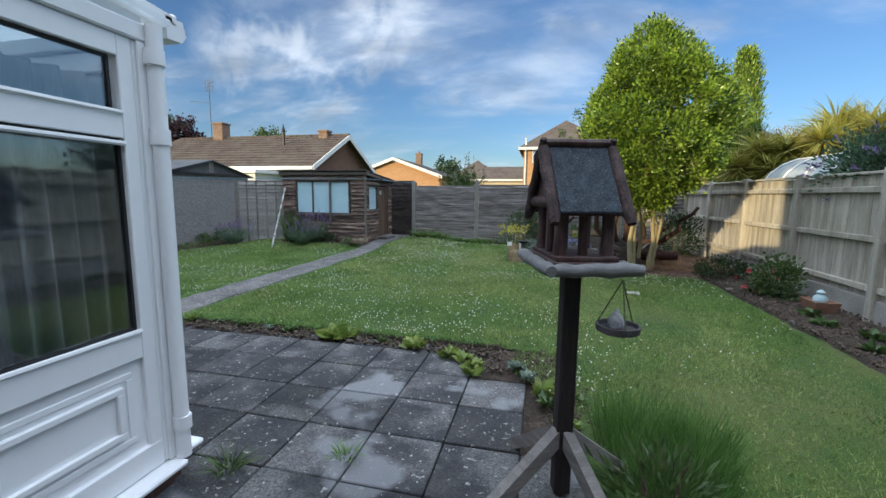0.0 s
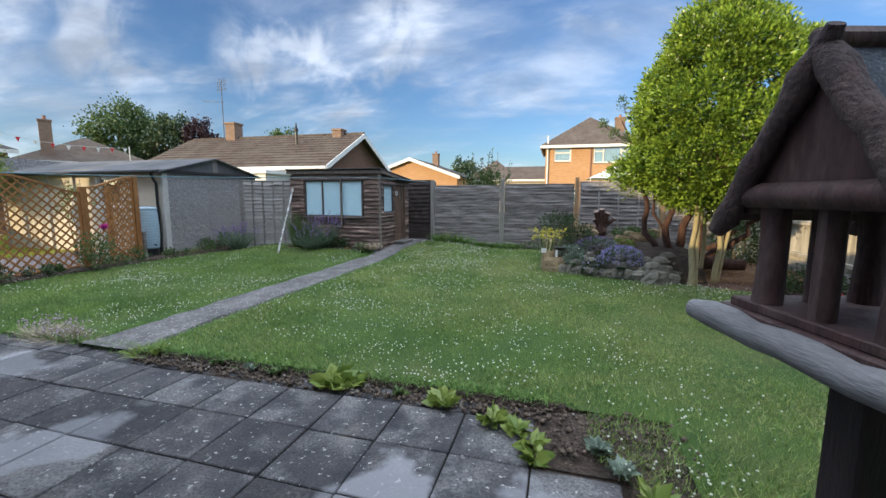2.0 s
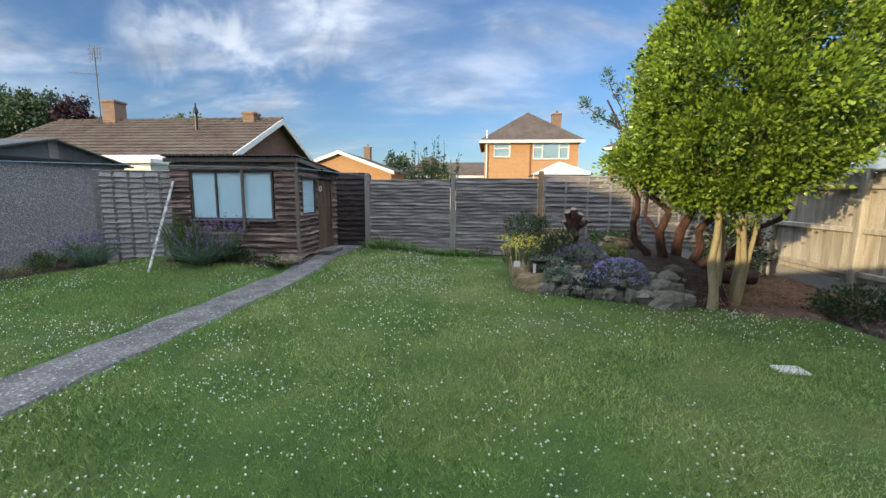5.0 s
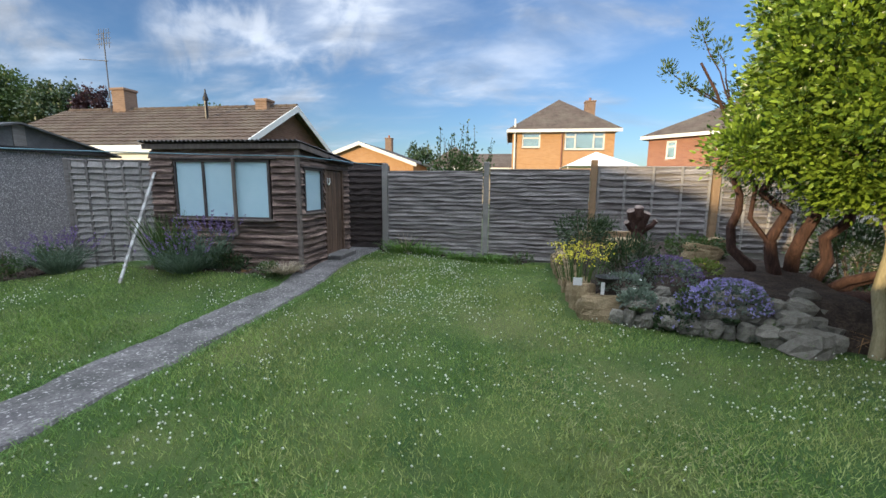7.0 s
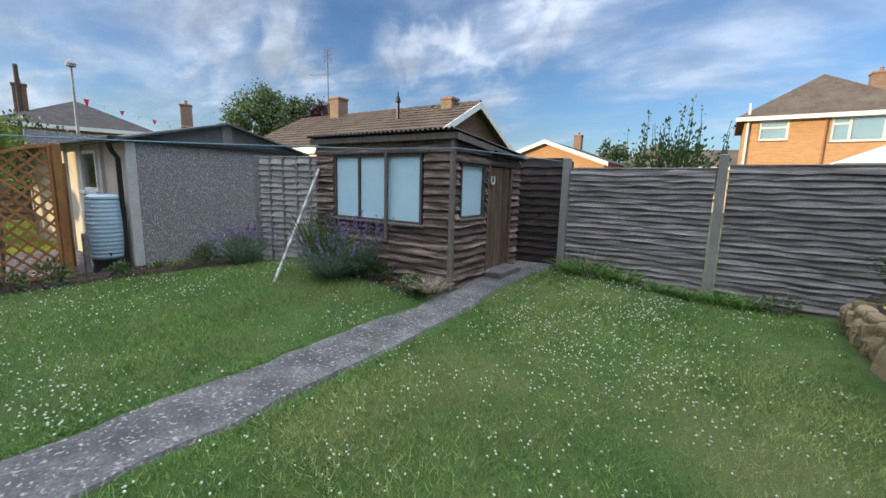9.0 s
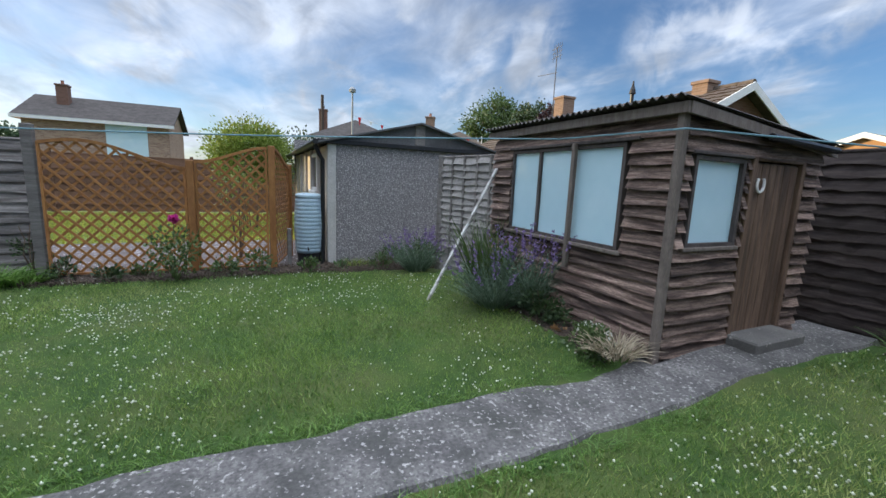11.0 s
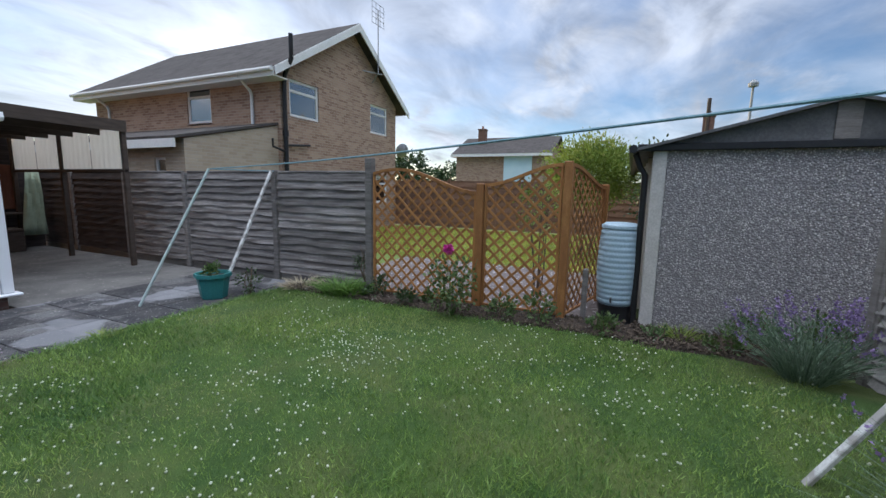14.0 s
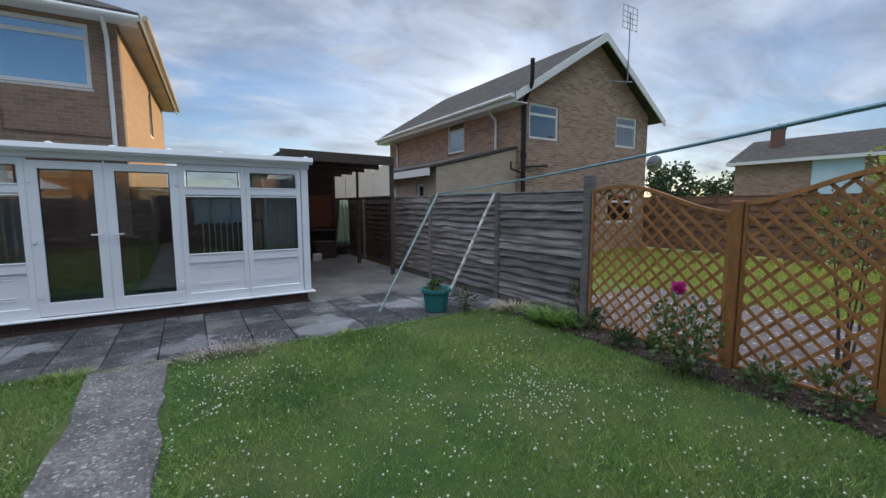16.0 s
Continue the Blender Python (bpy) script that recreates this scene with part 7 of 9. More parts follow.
mat_plant("grey-green trailing plant over the rockery wall", 0.42, 9.12, 0.16, 0.12, 0.34, 0.14, 650, VIOLET, 90, LEAF_MID)
mat_plant("dark green alpine mat between the stones", 0.25, 9.02, 0.22, 0.14, 0.12, 0.2, 700, VIOLET, 60, LEAF_DARK)
mat_plant("lime green cushion on the rockery", 0.85, 10.0, 0.28, 0.22, 0.5, 0.14, 700, YELLOW, 12, LEAF_LIME)
shrub("bushy green lavender on the rockery", 0.0, 9.95, 0.62, 0.36, 0.3, 0.26, 2200, 0.05, LEAF_DARK, width=0.16, up=0.9)
shrub("dark rounded dwarf conifer on the rockery", -0.42, 10.7, 0.85, 0.38, 0.34, 0.24, 2600, 0.05, LEAF_DARK, width=0.16, name="dwarf_conifer", up=0.6)
shrub("low leafy plants along the back of the rockery", 1.2, 11.0, 0.66, 0.5, 0.3, 0.14, 900, 0.05, LEAF_MID)
yf = thing("flowering_plant", "upright yellow-flowered plant at the rockery corner", "plant")
a = rng.uniform(0, 2 * math.pi, 80)
q = np.sqrt(rng.uniform(0, 1, 80))
P_ = np.stack([-0.62 + 0.24 * q * np.cos(a), 9.72 + 0.2 * q * np.sin(a), np.full(80, 0.38)], 1)
D_ = np.stack([0.3 * np.cos(a) * q, 0.3 * np.sin(a) * q, np.ones(80)], 1)
part("stems", blades("stems", P_, D_, 0.42, 0.007, LEAF_MID, 0.08), LEAF_MID, yf)
F = np.repeat(P_ + unit(D_) * rng.uniform(0.24, 0.46, (80, 1)), 8, 0) + rng.normal(scale=0.018, size=(640, 3))
part("flowers", leaves("flowers", F, rng.normal(size=F.shape) + np.array([0, 0, 0.5]), 0.025, 0.4, YELLOW), YELLOW, yf)
bowl = Shape().lathe(-0.36, 9.42, [(0.02, 0.42), (0.09, 0.44), (0.13, 0.48), (0.135, 0.49), (0.12, 0.49), (0.06, 0.455)], 18)
bw = thing("bowl", "small dark bowl set on the rockery stones", "bowl", shape=bowl, material=BLACKPLASTIC, smooth=True)
lab = thing("plant_label", "white plant label stuck in the rockery", "label", shape=Shape().box(-0.44, -0.40, 9.33, 9.334, 0.30, 0.44, m=None), material=WHITEPAINT)
lab2 = thing("plant_label", "white plant label stuck in the rockery", "label", shape=Shape().box(-0.72, -0.62, 9.48, 9.486, 0.36, 0.45), material=WHITEPAINT)
SAWN = surf("sawn_wood", (0.12, 0.085, 0.07), (0.34, 0.27, 0.225), 14, 0.85, 0.5)
stump = thing("stump", "red-brown gnarled stump with pale sawn ends", "stump")
part("trunk", bent((0.62, 11.85, 0.35), (0.62, 11.85, 0.85), 0.14, 0.11, 0.04, 5, 10), BARKRED, stump, "", True)
for dx, dz, r in ((-0.14, 1.12, 0.065), (-0.01, 1.17, 0.075), (0.12, 1.08, 0.07), (0.27, 0.96, 0.04), (-0.19, 0.93, 0.045), (0.05, 0.99, 0.06)):
    e = (0.62 + dx, 11.78 + 0.1 * dx, dz)
    part("branch_stub", bent((0.62 + dx * 0.3, 11.85, 0.75), e, r * 1.2, r, 0.02, 3, 9), BARKRED, stump)
    part("sawn_end", Shape().tube([Vector(e), Vector(e) + Vector((0.03 * dx, -0.005, 0.008))], r * 0.95, 10), SAWN, stump)

# ---- soil beds ----
def bed(label, x0, x1, y0, y1, high, edge=0.12):
    def h(x, y):
        d = min(x - x0, x1 - x, y - y0, y1 - y) + 0.05 * noise.noise((x * 2.5, y * 2.5, 1))
        return -0.02 + float(rise(x, y)) + high * max(0.0, min(1.0, d / edge)) + 0.02 * noise.noise((x * 6, y * 6, 0)) * (d > 0)
    return thing("flower_bed", label, "flower bed", kind="structure", shape=sheet(x0 - 0.1, x1 + 0.1, y0 - 0.05, y1 + 0.05, 0.07, h), material=SOIL, smooth=True)


bed("dark soil bed along the close-board fence", 2.85, 3.92, 1.5, 12.7, 0.09)
bed("narrow soil bed below the lattice", -9.46, -8.82, 3.9, 8.8, 0.09)
bed("soil bed before the garage", -9.70, -8.72, 8.6, 10.7, 0.07)
bed("soil bed along the shed front", -7.3, -4.72, 9.98, 10.46, 0.06)
bed("bare earth strip at the foot of the fence", -4.1, -0.9, 12.45, 12.76, 0.08)
bed("soil strip between patio and lawn", -4.1, -0.3, 3.64, 3.84, 0.03, 0.06)
thing("turf_edge", "cut dark edge of the lawn above the patio strip", "lawn edge", kind="structure", shape=sheet(-4.1, -0.32, 3.815, 3.87, 0.02, lambda x, y: -0.03 + (0.085 + 0.01 * noise.noise((x * 4, 0, 0))) * max(0.0, min(1.0, (y - 3.82) / 0.025))), material=SOIL, smooth=True)
bed("soil strip beside the patio corner", -0.42, 0.42, 3.30, 3.95, 0.035, 0.1)
bed("soil strip beside the patio corner", 0.08, 0.42, 2.6, 3.2, 0.035, 0.1)
# crumbs of earth and small stones over the beds
CRUMB = surf("earth_crumb", (0.05, 0.037, 0.028), (0.15, 0.115, 0.085), 14, 0.95, 0.6, spots=(0.26, 0.24, 0.21), spot_scale=6, spot_at=0.62)
spots_ = []
for x0, x1, y0, y1, n_ in ((2.9, 3.9, 1.8, 9.0, 5200), (-9.4, -8.85, 4.0, 8.7, 2200), (-4.0, -0.4, 3.66, 3.9, 1300), (-0.4, 0.4, 3.35, 3.9, 300), (0.1, 0.4, 2.65, 3.2, 200), (-7.2, -4.8, 10.02, 10.44, 900), (-9.65, -8.8, 8.7, 10.6, 1500)):
    spots_.append(np.stack([rng.uniform(x0, x1, n_), rng.uniform(y0, y1, n_), np.full(n_, 0.066 if x0 > 2 or x0 < -8 else 0.022)], 1))
Q_ = np.concatenate(spots_)
Q_[:, 2] += rng.normal(scale=0.008, size=len(Q_)) + rise(Q_[:, 0], Q_[:, 1])
tagged(new("earth_crumbs", dots("earth_crumbs", Q_, rng.uniform(0.006, 0.02, len(Q_)), CRUMB)), "crumbs of earth and small stones on the beds", "soil", kind="stuff")
MULCH = surf("bark_mulch", (0.07, 0.04, 0.03), (0.16, 0.095, 0.068), 12, 0.95, 1.0, fine=35, bump_dist=0.03, spots=(0.3, 0.2, 0.14), spot_scale=30, spot_at=0.62)
mul = sheet(1.3, 3.9, 8.15, 12.7, 0.12, lambda x, y: 0.06 + 0.05 * max(0, min(1, (y - 9.2))) + 0.02 * noise.noise((x * 3, y * 3, 7)) - 0.12 * max(0, min(1, ((2.7 - x) ** 2 / 2.0 + (9.9 - y) ** 2 / 2.6) - 0.85) * 2))
thing("mulch_bed", "red-brown twigs and bark mulch below the trees", "mulch", kind="structure", shape=mul, material=MULCH, smooth=True)
n = 2200
P_ = np.stack([rng.uniform(1.7, 3.7, n), rng.uniform(8.6, 10.6, n), rng.uniform(0.06, 0.16, n)], 1)
tw = new("twigs", blades("twigs", P_, rng.normal(size=(n, 3)) * np.array([1, 1, 0.25]), 0.22, 0.004, LEAF_RUST, 0.1, 2))
tagged(tw, "fallen red-brown twigs strewn under the trees", "twigs", kind="stuff")

# ---- lawn grass and clover ----
def on_lawn(x, y):
    ok = (x > -8.84 + 0.06 * np.sin(y * 3)) & (y < 12.42) & (x < 2.82 + 0.05 * np.sin(y * 2.3))
    ok &= ~((x > -4.84 + 0.03 * np.sin(y * 5)) & (x < -4.12 + 0.03 * np.sin(y * 4 + 1)))
    ok &= (y > 3.86 + 0.02 * np.sin(x * 5)) | (x > -0.2)
    ok &= ~((x > -0.5) & (x < 0.66) & (y < 3.72 - 1.15 * (x + 0.5)))
    ok &= ~((x > -0.8) & (y > 9.26 - 0.27 * (x + 0.87)))
    ok &= ~((x > 1.3) & (((x - 2.7) ** 2 / 2.0 + (y - 9.9) ** 2 / 2.6) < 0.9))
    ok &= ~((x < -4.7) & (y > 10.02 + 0.05 * np.sin(x * 4))) & ~((x < -8.76) & (y > 8.55))
    return ok & (y > 0.6)


def lawn_points(n):
    x, y = rng.uniform(-9.2, 3.0, n), rng.uniform(0.6, 12.5, n)
    ok = on_lawn(x, y)
    x, y = x[ok], y[ok]
    z = 0.02 + 0.008 * np.sin(x * 3.1) * np.sin(y * 2.7) + rise(x, y) + turf_lip(x, y)
    return np.stack([x, y, z], 1)


P_ = lawn_points(560000)
n = len(P_)
lush = 0.5 + 0.5 * np.sin(P_[:, 0] * 1.7 + 0.6 * np.sin(P_[:, 1] * 2.1)) * np.sin(P_[:, 1] * 1.9 + 0.8 * np.sin(P_[:, 0] * 1.3))
H = rng.uniform(0.016, 0.046, n) * (0.7 + 0.6 * lush)
tilt = rng.normal(scale=0.55, size=(n, 2))
top = P_ + np.stack([tilt[:, 0] * H, tilt[:, 1] * H, H], 1)
sd = rng.uniform(0, 2 * math.pi, n)
wv = np.stack([np.cos(sd), np.sin(sd), np.zeros(n)], 1) * rng.uniform(0.0022, 0.0046, (n, 1))
co = np.stack([P_ - wv, P_ + wv, top], 1).reshape(-1, 3)
# the middle of the lawn is dry and pale, the strip beyond the path lush
cell = np.array([noise.noise((a * 0.11, b * 0.11, 5.0)) + 0.7 * noise.noise((a * 0.32, b * 0.32, 2.0)) for a in range(-48, 20) for b in range(0, 66)]).reshape(68, 66)
worn = cell[np.clip(((P_[:, 0] + 9.6) / 0.2).astype(int), 0, 67), np.clip((P_[:, 1] / 0.2).astype(int), 0, 65)]
dry_ = worn + rng.normal(scale=0.35, size=n) + np.where(P_[:, 0] > -4.2, 0.12, -0.45) > 0.2
for name_, pick, mt, lb in (("grass", ~dry_, GRASS, "short mown green grass blades over the lawn"), ("pale_grass", dry_, PALEGRASS, "pale dry mown grass in worn drifts of the lawn")):
    c3 = co.reshape(-1, 3, 3)[pick].reshape(-1, 3)
    tagged(new(name_, arrays_mesh(name_, c3, np.arange(len(c3)).reshape(-1, 3), mt)), lb, "grass", kind="stuff")

# grass of the next garden, its blades coloured bright yellow to stand for sunlight
n = 75000
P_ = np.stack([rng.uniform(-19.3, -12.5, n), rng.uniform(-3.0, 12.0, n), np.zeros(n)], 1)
ng = new("neighbour_grass", blades("neighbour_grass", P_, rng.normal(scale=0.35, size=(n, 3)) + np.array([0, 0, 1.0]), 0.07, 0.006, leaf_mat("sun_brightened_blade", (0.24, 0.27, 0.03), (0.44, 0.43, 0.06), 0.6, 0.5), 0.3, 2))
tagged(ng, "yellow-green grass beyond the lattice, sunlight put into its colour", "grass", kind="stuff")

# ragged longer grass along edges
edges = []
for x in np.arange(-8.8, -0.4, 0.02):
    edges.append((x, 3.88))
for y in np.arange(3.9, 10.4, 0.025):
    edges += [(-4.85, y), (-4.11, y)]
for y in np.arange(4.0, 8.8, 0.03):
    edges.append((-8.82, y))
for x in np.arange(-4.0, -1.0, 0.03):
    edges.append((x, 12.42))
E_ = np.repeat(np.array(edges), 8, 0) + rng.normal(scale=0.045, size=(len(edges) * 8, 2))
P_ = np.concatenate([E_, (0.02 + rise(E_[:, 0], E_[:, 1]) + turf_lip(E_[:, 0], E_[:, 1]))[:, None]], 1)
eg = new("edge_grass", blades("edge_grass", P_, rng.normal(scale=0.45, size=P_.shape) + np.array([0, 0, 1.0]), 0.075, 0.0028, LONGGRASS, 0.4))
tagged(eg, "ragged longer grass along the lawn edges", "grass", kind="stuff")
# scattered tufts in the lawn
T = lawn_points(260)
tq = np.repeat(T, 26, 0) + rng.normal(scale=0.035, size=(len(T) * 26, 3)) * np.array([1, 1, 0])
tg = new("grass_tufts", blades("grass_tufts", tq, rng.normal(scale=0.5, size=tq.shape) + np.array([0, 0, 1.0]), 0.06, 0.0025, LONGGRASS, 0.4))
tagged(tg, "taller tufts of grass standing in the lawn", "grass", kind="stuff")
# worn straw-coloured patches
Q_ = np.concatenate([np.stack([rng.normal(x, r_ * 1.5, n_), rng.normal(y, r_ * 1.5, n_), np.full(n_, 0.022)], 1) for x, y, r_, n_ in (
    (-1.0, 7.6, 0.2, 1500), (-0.3, 6.9, 0.18, 1100), (0.6, 5.3, 0.22, 1500), (1.2, 4.4, 0.28, 1700), (1.9, 3.5, 0.3, 1700), (-1.9, 8.9, 0.22, 1200), (2.0, 5.6, 0.3, 1300), (-6.4, 6.0, 0.25, 900), (-2.3, 6.1, 0.2, 900))])
Q_ = Q_[on_lawn(Q_[:, 0], Q_[:, 1])]
tagged(new("dry_grass", blades("dry_grass", Q_, rng.normal(scale=0.8, size=Q_.shape) + np.array([0, 0, 1.0]), 0.036, 0.0022, leaf_mat("dry_lawn_blade", (0.2, 0.22, 0.07), (0.33, 0.32, 0.15), 0.6, 0.3), 0.4, 2)), "dry straw-coloured patches in the lawn", "grass", kind="stuff")
# clover heads gather in drifts
C = lawn_points(85000)
drift = np.array([noise.noise((p[0] * 0.55, p[1] * 0.55, 3.0)) + 0.55 * noise.noise((p[0] * 1.8, p[1] * 1.8, 9.0)) for p in C])
C = C[drift + rng.normal(scale=0.5, size=len(C)) - 0.9 * ease(C[:, 0], 0.2, 1.6) * ease(-C[:, 1], -7.5, -5.5) - 0.5 * ease(-C[:, 0], 7.2, 8.6) > 0.62]
C = C[rng.permutation(len(C))[:12500]]
C[:, 2] += rng.uniform(0.03, 0.05, len(C))
cv_ = new("clover_flowers", dots("clover_flowers", C, 0.0082, CLOVER))
tagged(cv_, "small white clover heads scattered through the grass", "clover", kind="stuff")
stem_ = new("clover_stems", blades("clover_stems", C - np.array([0, 0, 0.04]), np.tile([[0.0, 0.0, 1.0]], (len(C), 1)), 0.04, 0.0012, GRASS, 0.0, 1))
tagged(stem_, "thin clover stems in the lawn", "clover", kind="stuff")
cvr = thing("manhole_cover", "small pale stone set flush in the lawn", "stone", shape=Shape().box(1.3, 1.54, 6.63, 6.8, 0.0, 0.038, ch=0.012), material=GRAVELBOARD)

# ---- bird table ----
BTM = pose(0.15, 2.0, 0.0, 0, 0, 15.5)
BTWOOD = surf("dark_bird_table_timber", (0.032, 0.017, 0.016), (0.085, 0.043, 0.04), 7, 0.65, 0.6, stretch=(3, 3, 0.8), c3=(0.14, 0.1, 0.09), scale3=4, amount3=0.6, fine=35)
BTLOG = surf("grey_log_edge", (0.15, 0.148, 0.15), (0.28, 0.275, 0.28), 5, 0.8, 0.9, stretch=(1, 1, 7), c3=(0.04, 0.037, 0.037), scale3=5, amount3=0.6, fine=35)
FELT = surf("dark_mineral_felt", (0.014, 0.019, 0.026), (0.05, 0.062, 0.08), 22, 0.85, 1.0, fine=120, spots=(0.12, 0.135, 0.16), spot_scale=190, spot_at=0.6, bump_dist=0.004)
bird = thing("bird_table", "rustic wooden bird table with felted pitched roof on a post", "bird table", m=BTM)
BTPOST = surf("near_black_stained_post", (0.018, 0.014, 0.015), (0.042, 0.03, 0.03), 7, 0.7, 0.7, stretch=(5, 5, 0.6), fine=35)
part("post", Shape().box(-0.04, 0.04, -0.04, 0.04, 0.02, 1.14, ch=0.006), BTPOST, bird)
for a in (0, 90, 180, 270):
    r = pose(0, 0, 0, 0, 0, a + 20)
    s = Shape()
    q = [Vector(p) for p in ((0.04, 0.36), (0.04, 0.27), (0.40, 0.0), (0.50, 0.0))]
    vs = [r @ Vector((p[0], y, p[1])) for y in (-0.028, 0.028) for p in q]
    s.add(vs, [(0, 1, 2, 3), (7, 6, 5, 4), (0, 4, 5, 1), (1, 5, 6, 2), (2, 6, 7, 3), (3, 7, 4, 0)])
    part("leg", s, OLDWOOD, bird, "grey angled timber leg")
part("tray", Shape().box(-0.15, 0.15, -0.22, 0.22, 1.17, 1.225, ch=0.004).box(-0.135, 0.135, -0.2, 0.2, 1.225, 1.245, ch=0.003), BTWOOD, bird)


def half_log(p0, p1, r, mt, nm="edge_log"):
    p0, p1 = Vector(p0), Vector(p1)
    pts = [p0.lerp(p1, k / 8) + Vector((0, 0, 0.004 * math.sin(k * 2.2))) for k in range(9)]
    rad = [r * 0.78] + [r * rnd.uniform(0.9, 1.1) for k in range(1, 8)] + [r * 0.78]
    return part(nm, Shape().tube(pts, rad, 12), mt, bird, "", True)


half_log((-0.165, -0.245, 1.195), (0.215, -0.245, 1.2), 0.03, BTLOG)
half_log((-0.178, -0.275, 1.197), (-0.178, 0.26, 1.2), 0.03, BTLOG)
half_log((0.178, -0.2, 1.19), (0.178, 0.26, 1.2), 0.03, BTLOG)
half_log((-0.13, 0.24, 1.193), (0.21, 0.24, 1.2), 0.03, BTLOG)
for x in (-0.105, 0.105):
    for y in (-0.13, 0.13):
        part("pillar", Shape().tube([(x, y, 1.235), (x + 0.004, y, 1.35), (x, y, 1.47)], [0.029, 0.026, 0.028], 10), BTWOOD, bird, "", True)
for x, y in ((0.0, -0.13), (0.0, 0.13), (-0.105, 0.0)):
    part("pillar", Shape().tube([(x, y, 1.235), (x, y, 1.46)], 0.022, 9), BTWOOD, bird, "", True)
BTEDGE = surf("dark_bark_edge", (0.02, 0.014, 0.014), (0.07, 0.042, 0.04), 14, 0.8, 1.0, stretch=(3, 1.5, 1.5), c3=(0.14, 0.10, 0.09), scale3=5, amount3=0.5, fine=45, bump_dist=0.01)
RZ, EZ, RY, RX = 1.725, 1.435, 0.2, 0.15
part("roof_board", Shape().slope([(-RX, -RY, EZ), (RX, -RY, EZ), (RX, 0, RZ), (-RX, 0, RZ)], 0.016), BTWOOD, bird)
part("roof_board", Shape().slope([(-RX, RY, EZ), (RX, RY, EZ), (RX, 0, RZ), (-RX, 0, RZ)], 0.016), BTWOOD, bird)
for sg in (-1, 1):
    part("roof_felt", Shape().slope([(-RX + 0.02, sg * (RY + 0.008), EZ + 0.004), (RX - 0.02, sg * (RY + 0.008), EZ + 0.004), (RX - 0.02, 0, RZ + 0.014), (-RX + 0.02, 0, RZ + 0.014)], 0.008), FELT, bird, "dark mineral roofing felt")
for x in (-RX - 0.008, RX + 0.008):
    for sg in (-1, 1):
        pts = [Vector((x, sg * (RY + 0.03), EZ - 0.045)).lerp(Vector((x, -sg * 0.02, RZ + 0.028)), k / 10) + Vector((rnd.uniform(-0.004, 0.004), 0, rnd.uniform(-0.004, 0.004))) for k in range(11)]
        part("barge_log", Shape().tube(pts, [0.018] + [rnd.uniform(0.021, 0.03) for k in range(8)] + [0.023, 0.013], 12), BTEDGE, bird, "rough dark half-log edge", True)
    part("gable_board", Shape().prism([(-0.145, 1.50), (0.145, 1.50), (0.0, 1.69)], "x", x * 0.86 - 0.006, x * 0.86 + 0.006), BTWOOD, bird)
    part("gable_log", Shape().tube([(x * 0.9, -0.17, 1.475), (x * 0.9, 0.17, 1.475)], 0.026, 10), BTWOOD, bird, "", True)
part("ridge_log", Shape().tube([(-RX, 0, RZ + 0.012), (RX, 0, RZ + 0.012)], 0.022, 9), BTWOOD, bird, "", True)
for y in (-0.165, 0.165):
    part("eave_log", Shape().tube([(-0.14, y, 1.455), (0.14, y, 1.455)], 0.02, 9), BTWOOD, bird, "", True)
# hanging feeder
hx, hy = 0.125, -0.245
fd = part("feeder_tray", Shape().lathe(hx, hy, [(0.002, 0.935), (0.075, 0.935), (0.088, 0.942), (0.09, 0.968), (0.08, 0.968), (0.076, 0.95), (0.002, 0.948)], 18), surf("dark_bark_slice", (0.05, 0.045, 0.045), (0.1, 0.095, 0.1), 20, 0.85, 0.9, fine=60), bird, "dark hanging feeder dish", True)
cord = surf("green_cord", (0.06, 0.07, 0.03), (0.09, 0.1, 0.05), 30, 0.8, 0.2)
s = Shape()
for k in range(3):
    a = 2.1 * k + 0.4
    s.tube([(hx + 0.085 * math.cos(a), hy + 0.085 * math.sin(a), 0.966), (0.125, -0.26, 1.16)], 0.003, 5)
part("cord", s, cord, fd)
part("fat_ball", Shape().lathe(hx - 0.01, hy, [(0.015, 0.948), (0.032, 0.958), (0.035, 0.985), (0.02, 1.01), (0.012, 1.022), (0.005, 1.035)], 10), surf("grey_seed_ball", (0.2, 0.2, 0.22), (0.34, 0.34, 0.36), 30, 0.8, 0.8), fd, "grey lump of feed", True)

# ---- plants round the patio ----
tuft("dense fine-leaved green perennial beside the bird table", 0.62, 2.5, 0.24, 800, 0.31, 0.0026, FINEGREEN, spread=0.28, droop=0.06)
tuft("dense fine-leaved green perennial beside the bird table", 0.9, 2.42, 0.2, 600, 0.28, 0.0026, FINEGREEN, spread=0.32, droop=0.08)
tuft("dense fine-leaved green perennial beside the bird table", 0.75, 2.12, 0.24, 650, 0.26, 0.0026, FINEGREEN, spread=0.35, droop=0.1)
shrub("leafy green perennial at the patio edge", 0.6, 1.95, 0.12, 0.22, 0.24, 0.12, 700, 0.08, LEAF_MID, width=0.12, up=1.0)
for x, y, r, c in ((-2.05, 3.76, 0.22, 60), (-1.92, 3.8, 0.18, 40), (-1.15, 3.7, 0.17, 44), (-0.78, 3.58, 0.16, 40), (-0.62, 3.5, 0.14, 36), (-0.52, 3.36, 0.14, 36), (-0.5, 3.24, 0.14, 34), (-3.9, 3.86, 0.14, 34)):
    rosette("yellow-green broad-leaved plant at the patio edge", x, y, r, c, LEAF_LIME)
